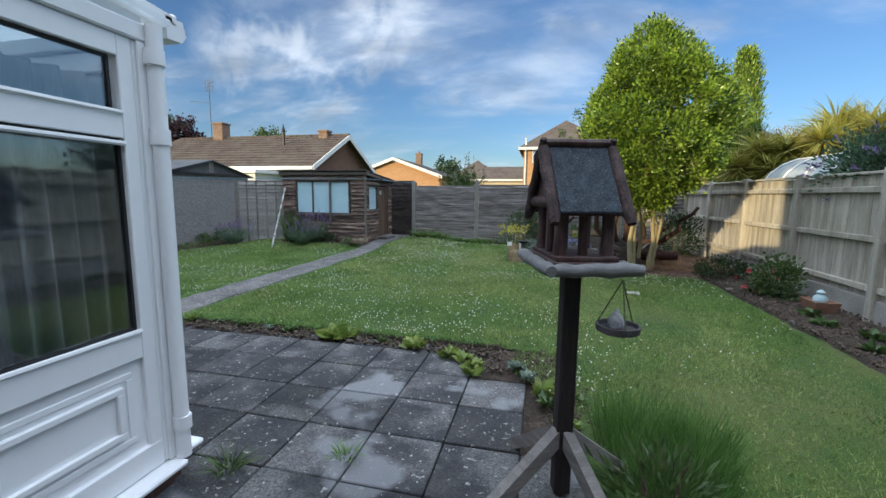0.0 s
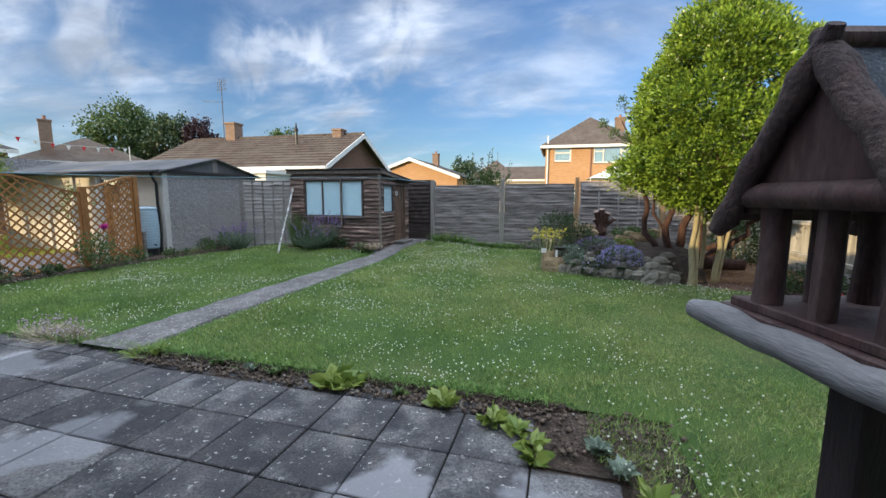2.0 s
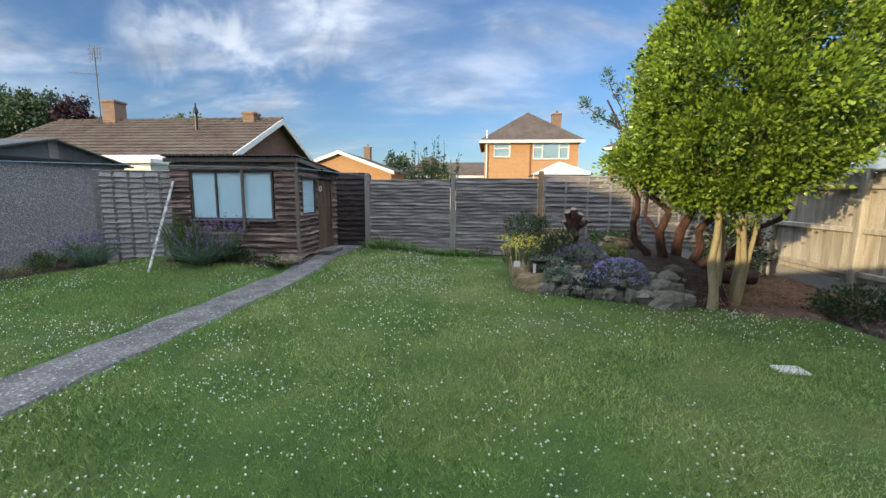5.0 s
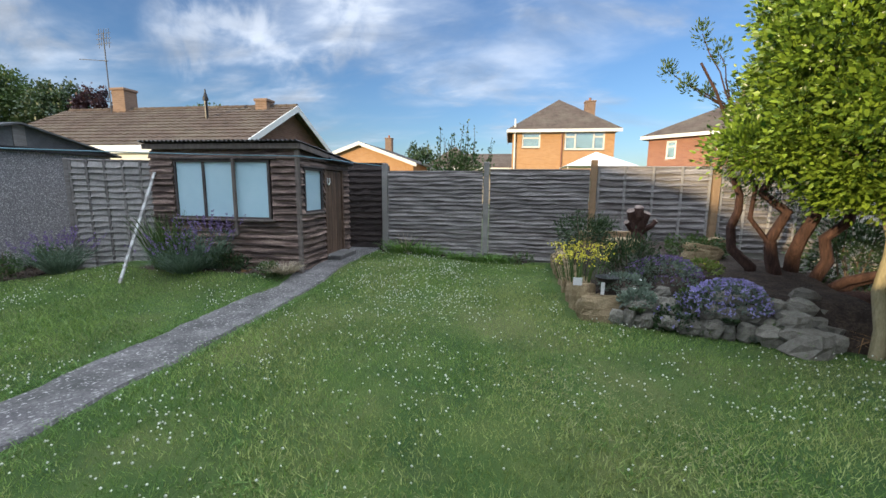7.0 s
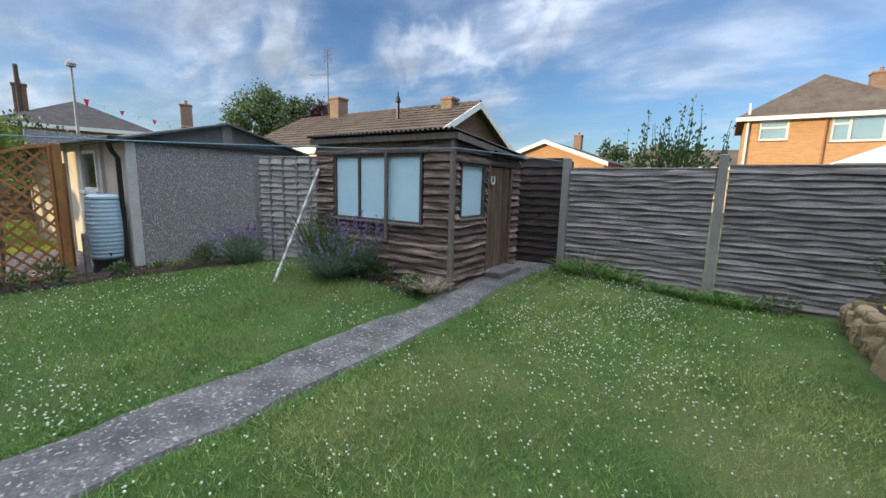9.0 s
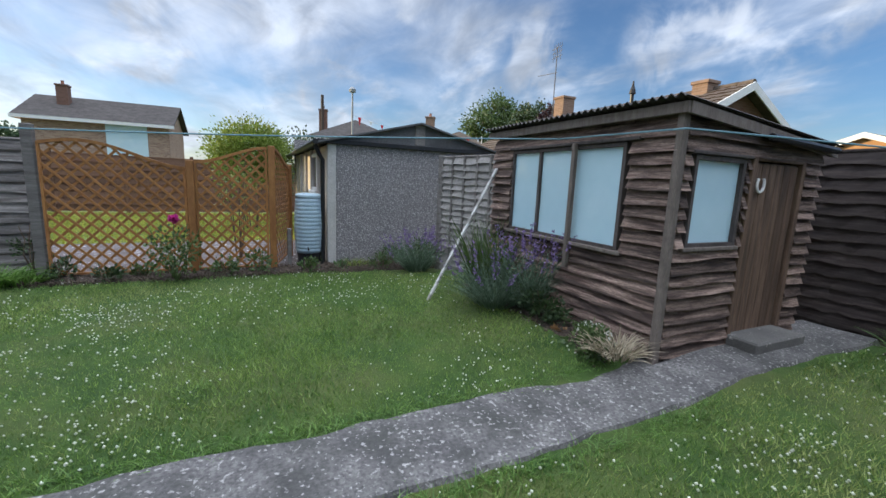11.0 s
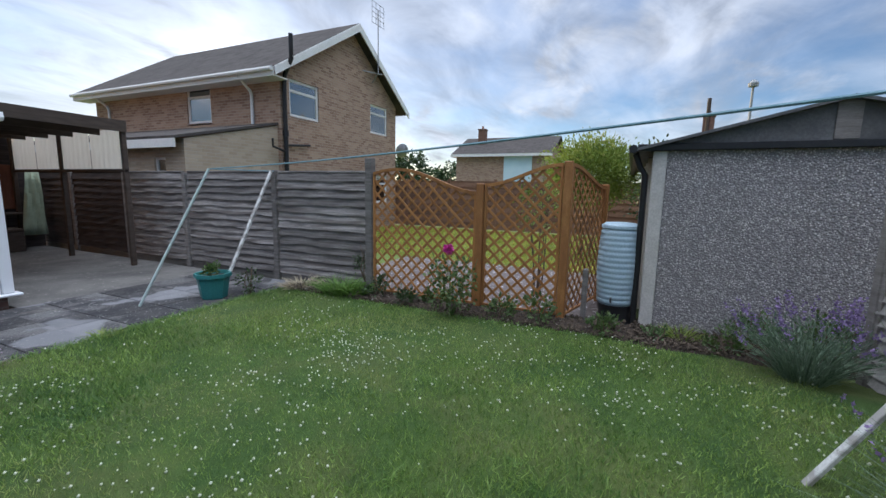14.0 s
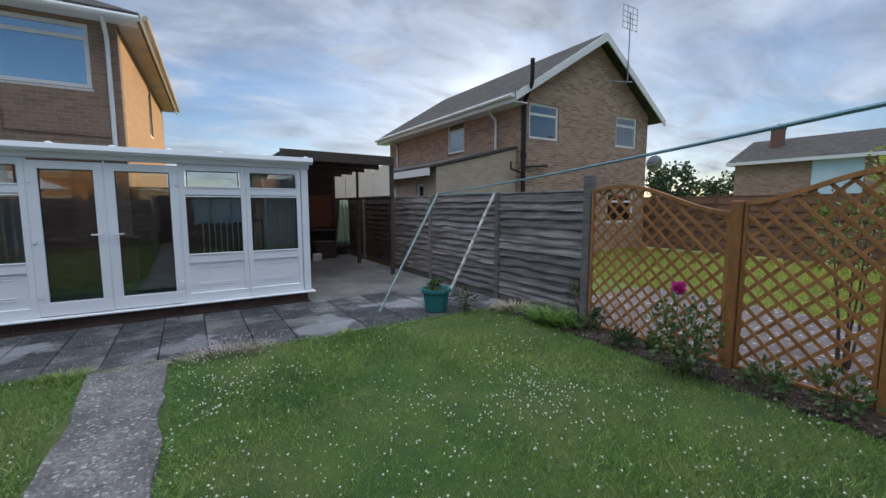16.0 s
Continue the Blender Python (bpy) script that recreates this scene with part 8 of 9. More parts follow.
for x, y, r, c, mt in ((-0.15, 3.42, 0.12, 50, LEAF_GREY), (-0.05, 3.25, 0.11, 45, LEAF_GREY), (0.06, 3.05, 0.16, 40, LEAF_LIME), (0.1, 2.86, 0.12, 36, LEAF_MID), (0.22, 2.62, 0.12, 36, LEAF_LIME), (-1.5, 3.75, 0.1, 36, LEAF_MID),
                       (-2.6, 3.8, 0.1, 30, LEAF_MID), (-3.2, 3.82, 0.1, 30, LEAF_MID), (-2.85, 3.8, 0.09, 24, LEAF_GREY), (0.35, 2.95, 0.1, 30, LEAF_MID)):
    rosette("small leafy weed in the soil strip", x, y, r, c, mt, name="weed")
tuft("tuft of grass growing between the slabs", -1.02, 1.98, 0.06, 60, 0.09, 0.003, LONGGRASS, spread=1.2, name="weed")
tuft("weed growing at the conservatory corner", -1.58, 1.72, 0.06, 70, 0.14, 0.004, LEAF_MID, spread=1.0, name="weed")
hb = thing("flowering_plant", "faded pink-grey flower clump at the path start", "plant")
P_, d_ = ball_points(700, (-5.3, 3.92, 0.06), (0.55, 0.16, 0.13), 0.2)
part("foliage", blades("foliage", P_ * np.array([1, 1, 0.4]), d_ + np.array([0, 0, 0.8]), 0.12, 0.003, DRY, 0.3), DRY, hb)
part("flowers", dots("flowers", P_[::4] + np.array([0, 0, 0.08]), 0.011, leaf_mat("faded_pink_petal", (0.36, 0.26, 0.32), (0.5, 0.4, 0.46))), DRY, hb)
tuft("straw-yellow weeds at the patio edge", -4.0, 3.86, 0.16, 160, 0.12, 0.004, LEAF_LIME, spread=1.3, name="weed")
tuft("straw-yellow weeds at the patio edge", -6.6, 3.86, 0.12, 90, 0.1, 0.004, LEAF_LIME, spread=1.3, name="weed")

# ---- right-hand bed ----
shrub("dark-leaved fuchsia bush with a few red flowers", 3.42, 6.9, 0.33, 0.28, 0.33, 0.29, 1700, 0.055, LEAF_MID, width=0.34)
fx = thing("flowers", "small red flowers on the fuchsia", "flower", shape=None)
P_, d_ = ball_points(26, (3.3, 7.1, 0.26), (0.32, 0.3, 0.22), 0.9)
RED = leaf_mat("red_petal", (0.45, 0.03, 0.04), (0.6, 0.06, 0.08))
part("petals", leaves("petals", np.repeat(P_, 6, 0), rng.normal(size=(156, 3)), 0.045, 0.35, RED), RED, fx)
shrub("low dark green bush in the fence bed", 3.25, 8.35, 0.2, 0.4, 0.35, 0.2, 1300, 0.05, LEAF_DARK, width=0.34)
shrub("tall dark shrub against the fence", 3.35, 11.2, 0.55, 0.5, 0.7, 0.55, 3000, 0.06, LEAF_DARK, width=0.3)
for x, y in ((3.2, 5.4), (3.4, 5.0), (3.15, 4.6), (3.45, 4.3), (3.3, 5.85), (3.3, 3.9)):
    rosette("pale leafy weed in the fence bed", x, y, 0.17, 34, LEAF_MID, 0.08, name="weed")
TERRA = surf("brown_clay_trough", (0.24, 0.13, 0.085), (0.32, 0.18, 0.12), 6, 0.85, 0.5)
trough = thing("planter", "brown clay trough with pale blue ornament", "planter")
tr_ = Shape().add([(3.38, 5.9, 0.06), (3.68, 5.9, 0.06), (3.68, 6.35, 0.06), (3.38, 6.35, 0.06), (3.33, 5.85, 0.24), (3.73, 5.85, 0.24), (3.73, 6.4, 0.24), (3.33, 6.4, 0.24),
                   (3.36, 5.88, 0.24), (3.70, 5.88, 0.24), (3.70, 6.37, 0.24), (3.36, 6.37, 0.24), (3.4, 5.92, 0.18), (3.66, 5.92, 0.18), (3.66, 6.33, 0.18), (3.4, 6.33, 0.18)],
                  [(3, 2, 1, 0), (0, 1, 5, 4), (1, 2, 6, 5), (2, 3, 7, 6), (3, 0, 4, 7), (4, 5, 9, 8), (5, 6, 10, 9), (6, 7, 11, 10), (7, 4, 8, 11), (8, 9, 13, 12), (9, 10, 14, 13), (10, 11, 15, 14), (11, 8, 12, 15), (12, 13, 14, 15)])
tr_.v = [(3.55 + (p[0] - 3.53) * 0.7, 6.15 + (p[1] - 6.125) * 0.62, 0.06 + (p[2] - 0.06) * 0.8) for p in tr_.v]
part("trough", tr_, TERRA, trough)
ORN = surf("pale_blue_glaze", (0.35, 0.5, 0.55), (0.5, 0.6, 0.63), 8, 0.4, 0.2)
part("ornament", Shape().lathe(3.55, 6.15, [(0.05, 0.15), (0.08, 0.2), (0.07, 0.25), (0.04, 0.28), (0.05, 0.31), (0.015, 0.34)], 14), ORN, trough, "pale blue glazed ornament", True)

# ---- left beds ----
rose = thing("rose_bush", "leafy rose bush with a bright magenta bloom", "rose")
for k in range(7):
    a = 0.9 * k
    part("cane", bent((-8.8, 6.7, 0.03), (-8.78 + 0.28 * math.cos(a), 6.7 + 0.3 * math.sin(a), rnd.uniform(0.55, 0.85)), 0.009, 0.004, 0.04, 5, 5), LEAF_MID, rose)
P_, d_ = ball_points(620, (-8.78, 6.7, 0.42), (0.3, 0.32, 0.38), 0.1)
part("foliage", leaves("foliage", P_, d_ + rng.normal(scale=0.5, size=P_.shape), 0.05, 0.36, LEAF_MID), LEAF_MID, rose)
bl = Shape().tube([(-8.6, 6.72, 0.6), (-8.57, 6.74, 0.86)], 0.004, 5)
part("bloom_stem", bl, LEAF_MID, rose)
P_, d_ = ball_points(60, (-8.57, 6.74, 0.88), (0.05, 0.05, 0.028), 0.3)
part("bloom", leaves("bloom", P_ * 0.3 + np.array([[-8.57, 6.74, 0.875]]) * 0.7, d_ + np.array([0, 0, 0.3]), 0.06, 0.45, PINK, 0.5), PINK, rose, "magenta bloom")
for x, y, h, mt in ((-9.0, 7.25, 0.2, LEAF_MID), (-9.05, 7.7, 0.22, LEAF_MID), (-9.0, 5.9, 0.14, LEAF_DARK), (-9.1, 5.45, 0.2, LEAF_DARK), (-9.2, 6.25, 0.12, LEAF_MID), (-8.95, 8.4, 0.14, LEAF_MID)):
    shrub("small leafy bedding plant below the lattice", x, y, h * 0.8, 0.16, 0.16, h * 0.7, 240, 0.05, mt, stems=3)
tuft("strap-leaved green clump at the fence foot", -9.05, 4.85, 0.2, 320, 0.34, 0.008, LONGGRASS, spread=1.0)
tuft("strap-leaved green clump at the fence foot", -9.05, 5.12, 0.16, 220, 0.3, 0.008, LONGGRASS, spread=1.0)
tuft("straw-coloured dead grass clump at the fence foot", -9.05, 4.1, 0.2, 300, 0.22, 0.006, DRY, spread=1.5)
shrub("small dark potted shrub beside the planter", -8.45, 3.72, 0.2, 0.13, 0.13, 0.16, 260, 0.04, LEAF_DARK, stems=4)
shrub("twiggy dark climber on the trellis end post", -9.3, 5.1, 0.35, 0.12, 0.16, 0.3, 260, 0.04, LEAF_DARK, stems=4)
TEAL = surf("teal_plastic", (0.03, 0.17, 0.17), (0.045, 0.21, 0.2), 5, 0.45, 0.1)
pl = thing("planter", "teal plastic octagonal planter by the fence", "planter")
part("tub", Shape().lathe(-8.12, 3.42, [(0.155, 0.0), (0.165, 0.02), (0.21, 0.3), (0.235, 0.3), (0.235, 0.35), (0.215, 0.35), (0.2, 0.29), (0.05, 0.28)], 8), TEAL, pl)
part("compost", Shape().lathe(-8.12, 3.42, [(0.05, 0.27), (0.2, 0.285), (0.19, 0.3), (0.05, 0.31)], 12), SOIL, pl)
shrub("small plant growing in the teal planter", -8.12, 3.42, 0.37, 0.14, 0.14, 0.08, 180, 0.05, LEAF_MID, stems=3)
WHITEPOLE = surf("flaking_white_paint", (0.48, 0.48, 0.46), (0.62, 0.62, 0.6), 8, 0.75, 0.6, c3=(0.2, 0.18, 0.16), scale3=7, amount3=0.8, edge3=(0.47, 0.56))
GREENPOLE = surf("pale_green_painted_pole", (0.42, 0.52, 0.5), (0.52, 0.6, 0.57), 8, 0.6, 0.3)


def plank(p0, p1, w, t_):
    p0, p1 = Vector(p0), Vector(p1)
    d = (p1 - p0)
    m = Matrix.Translation(p0) @ d.to_track_quat("Z", "Y").to_matrix().to_4x4()
    return Shape().box(-w / 2, w / 2, -t_ / 2, t_ / 2, 0, d.length, ch=0.004, m=m)


thing("clothes_prop", "pale green clothes prop leaning under the line", "clothes prop", "clothes props", shape=Shape().tube([(-7.38, 3.04, 0.01), (-8.17, 3.4, 1.75)], 0.016, 10), material=GREENPOLE, smooth=True)
thing("clothes_prop", "flaking white timber prop leaning on the fence", "clothes prop", "clothes props", shape=plank((-8.3, 3.32, 0.0), (-9.36, 3.25, 1.78), 0.05, 0.03), material=WHITEPOLE)
thing("clothes_prop", "flaking white timber prop leaning beside the shed", "clothes prop", "clothes props", shape=plank((-6.92, 9.47, 0.05), (-7.1, 10.44, 1.66), 0.042, 0.025), material=WHITEPOLE)
LINE = surf("blue_green_line", (0.13, 0.25, 0.3), (0.2, 0.33, 0.38), 20, 0.6, 0.2)
pts = []
for k in range(25):
    t = k / 24
    p = Vector((-8.17, 3.4, 1.75)).lerp(Vector((-5.9, 10.37, 1.93)), t)
    pts.append(p - Vector((0, 0, 0.05 * math.sin(math.pi * t))))
pts += [Vector((-4.58, 10.4, 1.91)), Vector((-4.06, 12.68, 1.88))]
thing("washing_line", "blue-green washing line strung to the shed", "washing line", shape=Shape().tube([(-9.46, 3.2, 1.78)] + pts, 0.0075, 6), material=LINE, smooth=True)
BUTT = surf("blue_grey_plastic", (0.33, 0.45, 0.53), (0.42, 0.53, 0.6), 4, 0.45, 0.1)
wb = thing("water_butt", "ribbed blue-grey plastic water butt on a dark stand", "water butt")
prof = [(0.19, 0.22)]
for k in range(14):
    z = 0.24 + 0.062 * k
    r = 0.205 + 0.022 * math.sin(math.pi * (k + 0.5) / 14)
    prof += [(r, z), (r + 0.005, z + 0.016), (r + 0.005, z + 0.036), (r, z + 0.05)]
prof += [(0.19, 1.12)]
part("barrel", Shape().lathe(-9.68, 8.47, prof, 28), BUTT, wb, "", True)
part("lid", Shape().lathe(-9.68, 8.47, [(0.2, 1.121), (0.212, 1.13), (0.21, 1.16), (0.17, 1.19), (0.05, 1.2)], 28), BUTT, wb, "", True)
part("stand", Shape().lathe(-9.68, 8.47, [(0.2, -0.02), (0.21, 0.0), (0.18, 0.12), (0.2, 0.219)], 18), BLACKPLASTIC, wb, "black plastic stand", True)
part("tap", Shape().tube([(-9.47, 8.43, 0.32), (-9.41, 8.43, 0.32), (-9.40, 8.43, 0.28)], 0.012, 8), BLACKPLASTIC, wb)
thing("stake", "short weathered timber stake in the bed", "stake", shape=Shape().box(-9.44, -9.36, 8.11, 8.17, -0.02, 0.65, ch=0.008), material=OLDWOOD)

LEAF_MINT0 = leaf_mat("soft_green_leaf", (0.05, 0.10, 0.03), (0.12, 0.19, 0.07), 0.55, 0.3)
shrub("leafy green shrub against the garage wall", -9.38, 9.75, 0.17, 0.2, 0.3, 0.17, 800, 0.045, LEAF_MINT0)
shrub("leafy green shrub against the garage wall", -9.3, 10.4, 0.2, 0.22, 0.3, 0.2, 900, 0.045, LEAF_MID)
tuft("pale strap-leaved clump before the garage", -9.2, 9.15, 0.12, 120, 0.2, 0.007, LEAF_LIME, spread=1.0)
shrub("small leafy weed in the bed before the garage", -9.0, 9.5, 0.1, 0.15, 0.18, 0.12, 260, 0.045, LEAF_MID, stems=3)
shrub("small leafy weed in the bed before the garage", -8.98, 8.9, 0.08, 0.12, 0.14, 0.1, 200, 0.045, LEAF_MINT0, stems=3)


LEAF_MINT = leaf_mat("dull_green_leaf", (0.06, 0.105, 0.06), (0.15, 0.21, 0.14), 0.6, 0.25)


def lavender(label, x, y, r, h, count, spikes):
    t = thing("lavender", label, "plant")
    a = rng.uniform(0, 2 * math.pi, count)
    q = np.sqrt(rng.uniform(0, 1, count))
    P_ = np.stack([x + r * 0.35 * q * np.cos(a), y + r * 0.35 * q * np.sin(a), np.full(count, 0.03) + rise(x, y)], 1)
    D_ = np.stack([q * np.cos(a) * r / h * 1.1, q * np.sin(a) * r / h * 1.1, np.ones(count)], 1) + rng.normal(scale=0.12, size=(count, 3))
    part("stems", blades("stems", P_, D_, h, 0.0045, LEAF_MINT, 0.25), LEAF_MINT, t)
    part("leaves", leaves("leaves", np.repeat(P_, 4, 0) + np.repeat(unit(D_), 4, 0) * rng.uniform(0.05, 0.8, (4 * count, 1)) * h, np.repeat(D_, 4, 0) + rng.normal(scale=0.45, size=(4 * count, 3)), 0.06, 0.1, LEAF_MINT), LEAF_MINT, t)
    k = rng.permutation(count)[:spikes]
    tip = P_[k] + unit(D_[k]) * h * rng.uniform(0.75, 1.05, (spikes, 1))
    per_ = 22
    F = np.repeat(tip, per_, 0) + np.repeat(unit(D_[k]), per_, 0) * rng.uniform(-0.05, 0.12, (spikes * per_, 1)) + rng.normal(scale=0.008, size=(spikes * per_, 3))
    part("flower_spikes", leaves("flower_spikes", F, rng.normal(size=F.shape) + np.repeat(D_[k], per_, 0) * 0.6, 0.024, 0.4, LAVENDER), LAVENDER, t, "purple flower spikes")
    return t


lavender("sprawling purple catmint at the shed front", -6.28, 10.0, 0.56, 0.58, 400, 36)
lavender("sprawling purple catmint at the shed front", -6.0, 10.24, 0.3, 0.78, 180, 44)
lavender("sprawling purple catmint beside the garage", -8.5, 9.95, 0.45, 0.62, 300, 46)
tuft("tall green iris leaves before the shed window", -6.72, 10.18, 0.2, 240, 0.92, 0.012, LEAF_MID, spread=0.25, droop=0.12)
shrub("low dark foliage at the shed foot", -5.72, 10.22, 0.3, 0.3, 0.2, 0.16, 700, 0.05, LEAF_DARK)
mat_plant("white-flowered plant at the shed corner", -5.1, 10.28, 0.2, 0.12, 0.2, 0.11, 420, WHITEPETAL, 130, LEAF_MID, 0.012, "flowering_plant")
tuft("yellowing strap leaves at the shed corner", -4.78, 10.2, 0.14, 200, 0.24, 0.006, DRY, z=0.1, spread=1.1)
shrub("low green leaves under the white flowers", -5.0, 10.12, 0.2, 0.2, 0.12, 0.1, 420, 0.05, LEAF_MID, stems=3)
rosette("yellow-brown withered plant at the shed corner", -5.38, 10.15, 0.13, 34, LEAF_RUST, 0.16)
for x, s_ in ((-3.75, 0.36), (-3.5, 0.42), (-3.25, 0.36), (-2.95, 0.3), (-2.5, 0.22), (-2.15, 0.22), (-1.85, 0.3), (-1.55, 0.26)):
    tuft("strap-leaved weeds along the back fence", x, 12.5, 0.14, 110, s_, 0.008, LONGGRASS, spread=0.8)
tuft("dry seed stalks along the back fence", -3.45, 12.45, 0.1, 40, 0.5, 0.004, DRY, spread=0.3, droop=0.1)
shrub("low weeds at the fence foot", -1.3, 12.45, 0.12, 0.25, 0.12, 0.12, 260, 0.05, LEAF_MID, stems=3)

# ---- beyond the fences ----
shrub("upright leafy shrub behind the back fence", -2.7, 14.4, 1.7, 0.75, 0.6, 0.75, 2600, 0.07, LEAF_MID, stems=9, up=1.0, shell=0.15)
shoots = thing("shrub", "long upright shoots above the back fence", "shrub")
for k in range(12):
    x, y = -2.9 + rnd.uniform(-0.6, 0.7), 14.4 + rnd.uniform(-0.3, 0.3)
    tip = (x + rnd.uniform(-0.25, 0.3), y, rnd.uniform(2.3, 3.0))
    part("shoot_stem", bent((x, y, 0.0), tip, 0.014, 0.004, 0.05, 5, 5), BARK, shoots)
    n_ = 46
    w_ = rng.uniform(0.45, 1.0, (n_, 1))
    Q = np.array([(x, y, 0.0)]) * (1 - w_) + np.array([tip]) * w_ + rng.normal(scale=0.03, size=(n_, 3))
    part("shoot_leaves", leaves("shoot_leaves", Q, rng.normal(size=(n_, 3)) + np.array([0, 0, 0.6]), 0.075, 0.28, LEAF_MID), LEAF_MID, shoots)
cyp = thing("conifer", "columnar golden-green cypress behind the fence", "tree")
part("trunk", bent((5.65, 14.2, -0.05), (5.65, 14.2, 4.6), 0.1, 0.03, 0.04, 6, 8), BARK, cyp)
hz = rng.uniform(0, 1, 1300)
ha_ = rng.uniform(0, 2 * math.pi, 1300)
hr = 0.72 * np.power(1 - hz, 0.45) * rng.uniform(0.75, 1.0, 1300) * (1 + 0.15 * np.sin(ha_ * 3 + hz * 9))
base = np.stack([5.65 + hr * np.cos(ha_), 14.2 + hr * np.sin(ha_), 0.8 + 4.9 * hz], 1)
base = np.repeat(base, 16, 0)
off = rng.normal(scale=0.07, size=base.shape)
part("foliage", leaves("foliage", base + off, off * 5 + np.array([0, 0, 1.0]), 0.11, 0.14, LEAF_PRIVET), LEAF_PRIVET, cyp)


def palm(x, y, z, heads, size, label, material):
    """A branching cabbage palm: trunks with sword-leaved heads."""
    t = thing("palm", label, "palm", "palms behind the fence")
    for k in range(heads):
        a = 2.4 * k
        hx_, hy_, hz_ = x + 0.5 * math.cos(a) * (k > 0), y + 0.5 * math.sin(a) * (k > 0), z + rnd.uniform(-0.3, 0.3)
        part("trunk", bent((x, y, -0.06), (hx_, hy_, hz_), 0.08, 0.05, 0.06, 5, 7), BARK, t)
        n_ = 280
        d_ = unit(rng.normal(size=(n_, 3)) + np.array([0, 0, 0.35]))
        part("head", blades("head", np.tile([[hx_, hy_, hz_]], (n_, 1)), d_, size, 0.022, material, 0.25), material, t)
    return t


palm(5.35, 12.2, 2.4, 5, 0.75, "cabbage palm behind the fence, sunlight put into its yellow-green", LEAF_PALM)
palm(6.2, 11.9, 2.6, 5, 0.75, "cabbage palm behind the fence, sunlight put into its yellow-green", LEAF_PALM)
palm(7.45, 12.2, 3.1, 6, 0.9, "cabbage palm behind the fence, sunlight put into its yellow-green", LEAF_PALM)
shrub("russet-leaved tree behind the fence", 7.0, 14.0, 2.7, 0.9, 0.8, 0.7, 6000, 0.06, LEAF_RUST, shell=0.2)
shrub("leafy green tree beyond the palms", 9.5, 12.0, 2.6, 1.6, 1.5, 1.3, 9000, 0.07, LEAF_MID, shell=0.2)
shrub("clipped lime-green hedge behind the fence", 5.2, 13.3, 1.35, 1.0, 0.5, 0.75, 2600, 0.05, LEAF_LIME, shell=0.4)
LEAF_MINT2 = leaf_mat("blue_green_leaf", (0.04, 0.085, 0.05), (0.10, 0.17, 0.10), 0.5, 0.3)
but = shrub("purple-flowered bush overhanging the fence", 4.5, 6.95, 1.88, 0.55, 0.8, 0.5, 4200, 0.075, LEAF_MINT2, shell=0.2, width=0.2)
shrub("dark leafy growth of the overhanging bush", 4.75, 6.7, 1.98, 0.6, 0.85, 0.55, 3000, 0.08, LEAF_DARK, shell=0.2, width=0.25)
P_, d_ = ball_points(34, (4.45, 6.95, 1.9), (0.62, 0.85, 0.55), 0.92)
F = np.repeat(P_, 26, 0) + np.repeat(d_ + np.array([0, 0, 0.3]), 26, 0) * rng.uniform(0, 0.13, (34 * 26, 1)) + rng.normal(scale=0.012, size=(34 * 26, 3))
part("flower_spikes", leaves("flower_spikes", F, rng.normal(size=F.shape), 0.03, 0.4, LAVENDER), LAVENDER, but, "purple flower spikes")
gh = thing("greenhouse", "small greenhouse with milky curved plastic roof behind the fence", "greenhouse")
HOOP = surf("milky_plastic_film", (0.26, 0.3, 0.31), (0.4, 0.43, 0.44), 3, 0.3, 0.3, coat=0.4)
vs = []
for k in range(11):
    a = math.pi * k / 10
    for y in (8.9, 9.6, 10.3, 11.0):
        vs.append((5.9 + 1.0 * -math.cos(a), y, 1.55 + 0.85 * math.sin(a)))
part("roof_film", Shape().add(vs, [(k * 4 + j, k * 4 + j + 1, k * 4 + j + 5, k * 4 + j + 4) for k in range(10) for j in range(3)]), HOOP, gh, "", True)
for y in (8.88, 9.6, 10.3, 11.02):
    part("hoop", Shape().tube([(5.9 - 1.02 * math.cos(math.pi * k / 10), y, 1.55 + 0.87 * math.sin(math.pi * k / 10)) for k in range(11)], 0.018, 6), WHITEPAINT, gh)
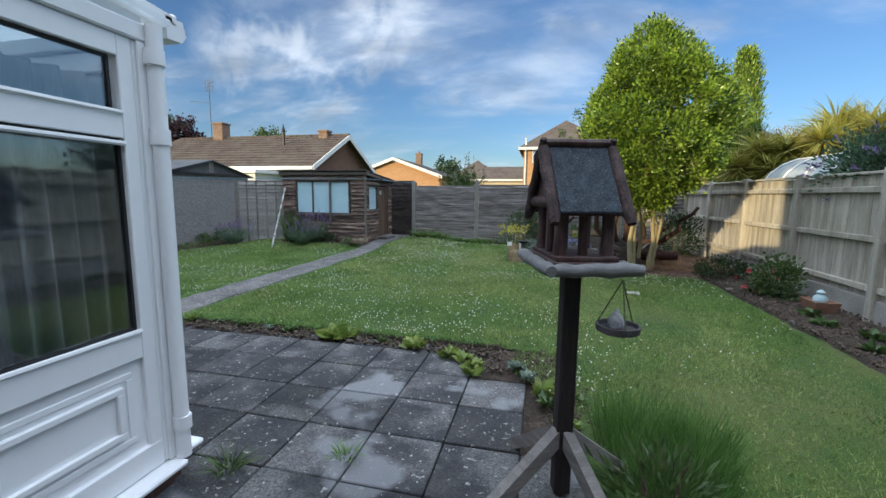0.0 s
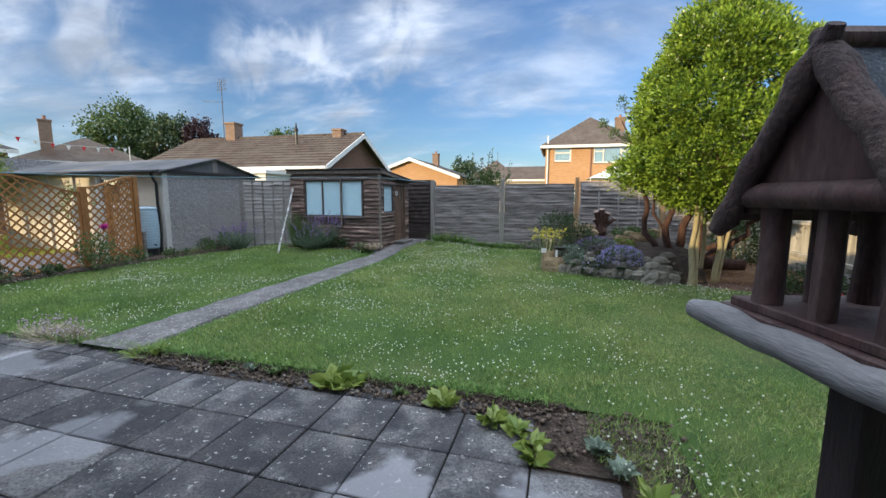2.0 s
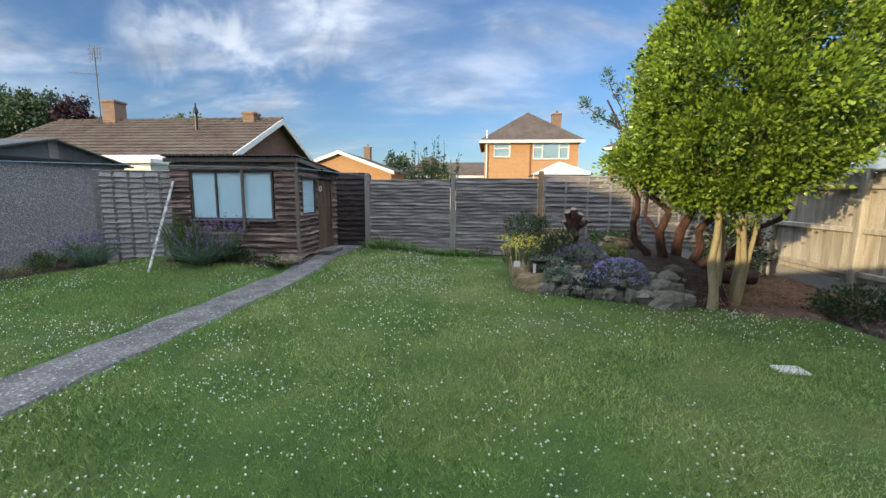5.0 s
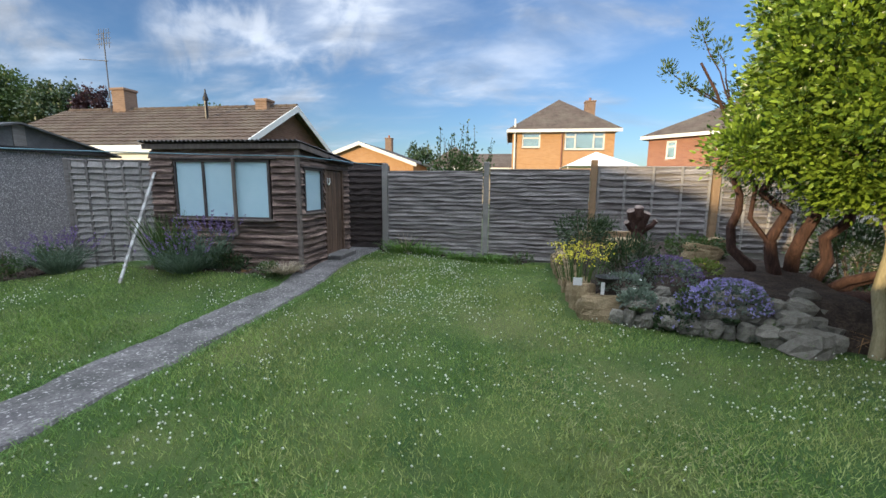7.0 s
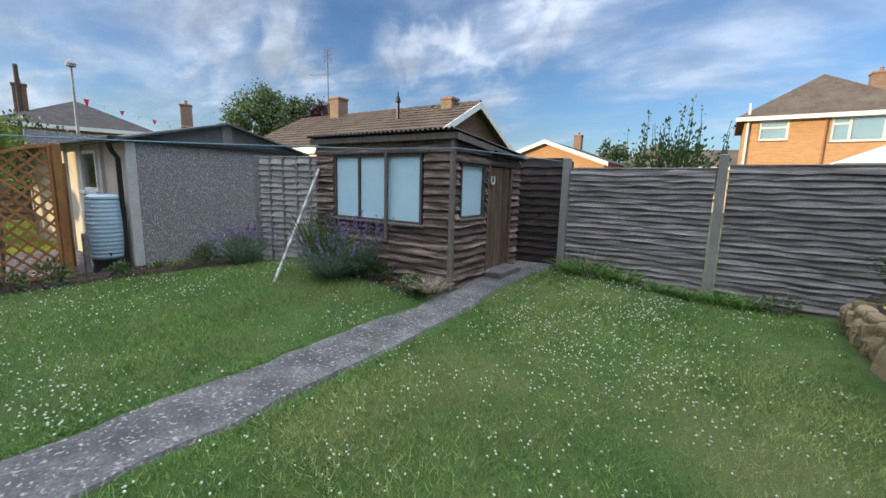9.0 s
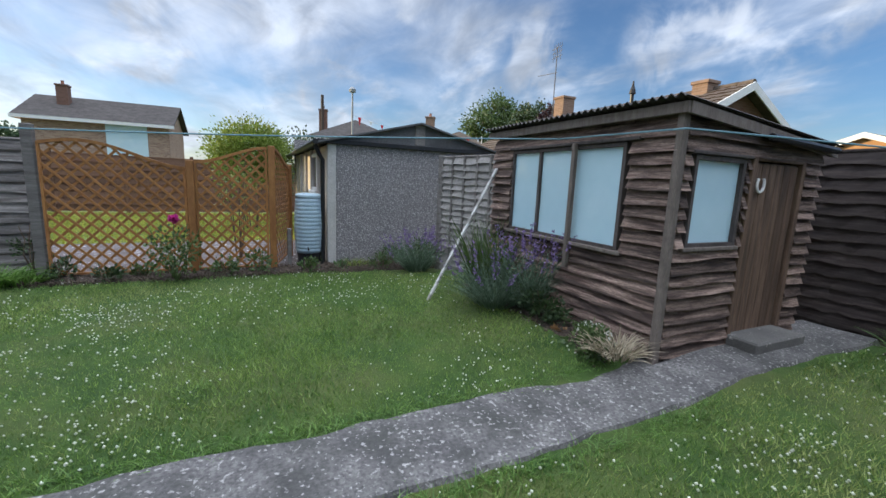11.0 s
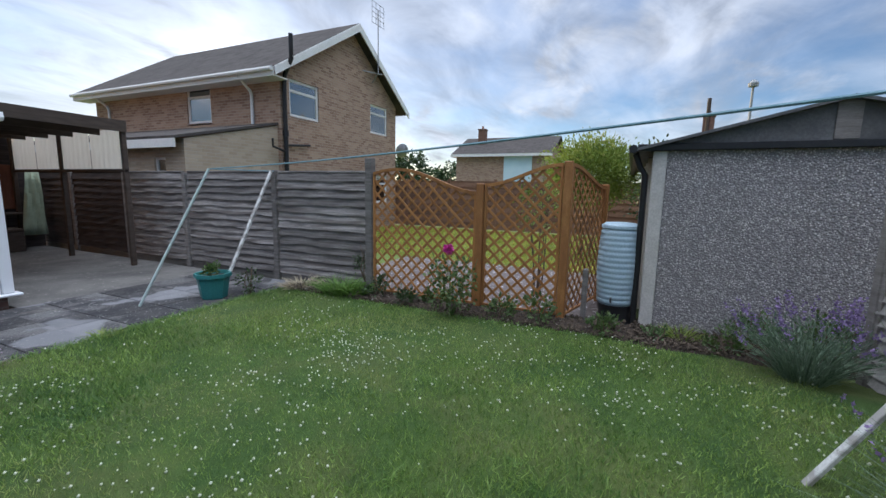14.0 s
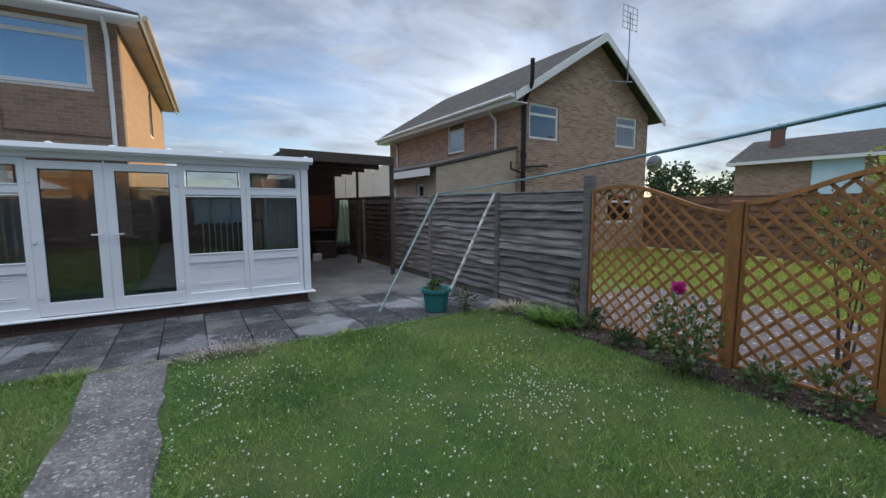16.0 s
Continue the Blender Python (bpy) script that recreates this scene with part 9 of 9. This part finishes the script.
part("base", Shape().box(4.9, 6.9, 8.9, 11.0, -0.05, 1.55), HOOP, gh)


def big_tree(label, x, y, h, r, material, clumps, per_, leaf):
    t = thing("tree", label, "tree")
    part("trunk", bent((x, y, -0.06), (x, y, h * 0.75), 0.25, 0.08, 0.2, 6, 8), BARK, t)
    cl_, cd_ = ball_points(clumps, (x, y, h * 0.62), (r, r, h * 0.38), 0.45)
    for k in range(6):
        a = k * 1.05
        part("limb", bent((x, y, h * 0.35), (x + r * 0.7 * math.cos(a), y + r * 0.7 * math.sin(a), h * 0.65), 0.1, 0.03, 0.2, 5, 6), BARK, t)
    base = np.repeat(cl_, per_, 0)
    off = rng.normal(scale=0.11 * r, size=base.shape)
    part("crown", leaves("crown", base + off, off + rng.normal(scale=0.3, size=base.shape), leaf, 0.4, material), material, t)


big_tree("broad green tree beyond the bungalow", -34.8, 27.0, 8.9, 2.6, LEAF_MID, 130, 120, 0.2)
big_tree("broad green tree beyond the bungalow", -30.6, 28.0, 8.0, 2.0, LEAF_DARK, 110, 120, 0.2)
big_tree("dark purple-leaved tree beyond the bungalow", -28.3, 28.5, 7.7, 1.5, LEAF_PURPLE, 90, 110, 0.19)
big_tree("green tree top above the bungalow ridge", -25.0, 35, 7.4, 2.2, LEAF_MID, 90, 110, 0.2)
big_tree("green tree between far houses", -13.5, 60, 7.0, 2.2, LEAF_DARK, 40, 50, 0.35)
shrub("yellow-green garden tree beyond the lattice", -14.9, 7.6, 2.0, 1.0, 1.0, 0.75, 16000, 0.07, LEAF_LIME, shell=0.3)
shrub("dark green hedge bush beyond the garage", -17.5, 9.3, 1.8, 1.2, 1.0, 1.0, 2600, 0.1, LEAF_DARK, shell=0.2)
shrub("yellow-flowered shrub behind the lattice", -10.3, 7.4, 1.35, 0.3, 0.35, 0.35, 500, 0.05, LEAF_LIME, shell=0.2)
for k in range(5):
    big_tree("distant dark trees on the skyline", -70 + 9 * k, -20 - 3 * k, 6.0 + (k % 3), 3.5, LEAF_DARK, 40, 40, 0.5)
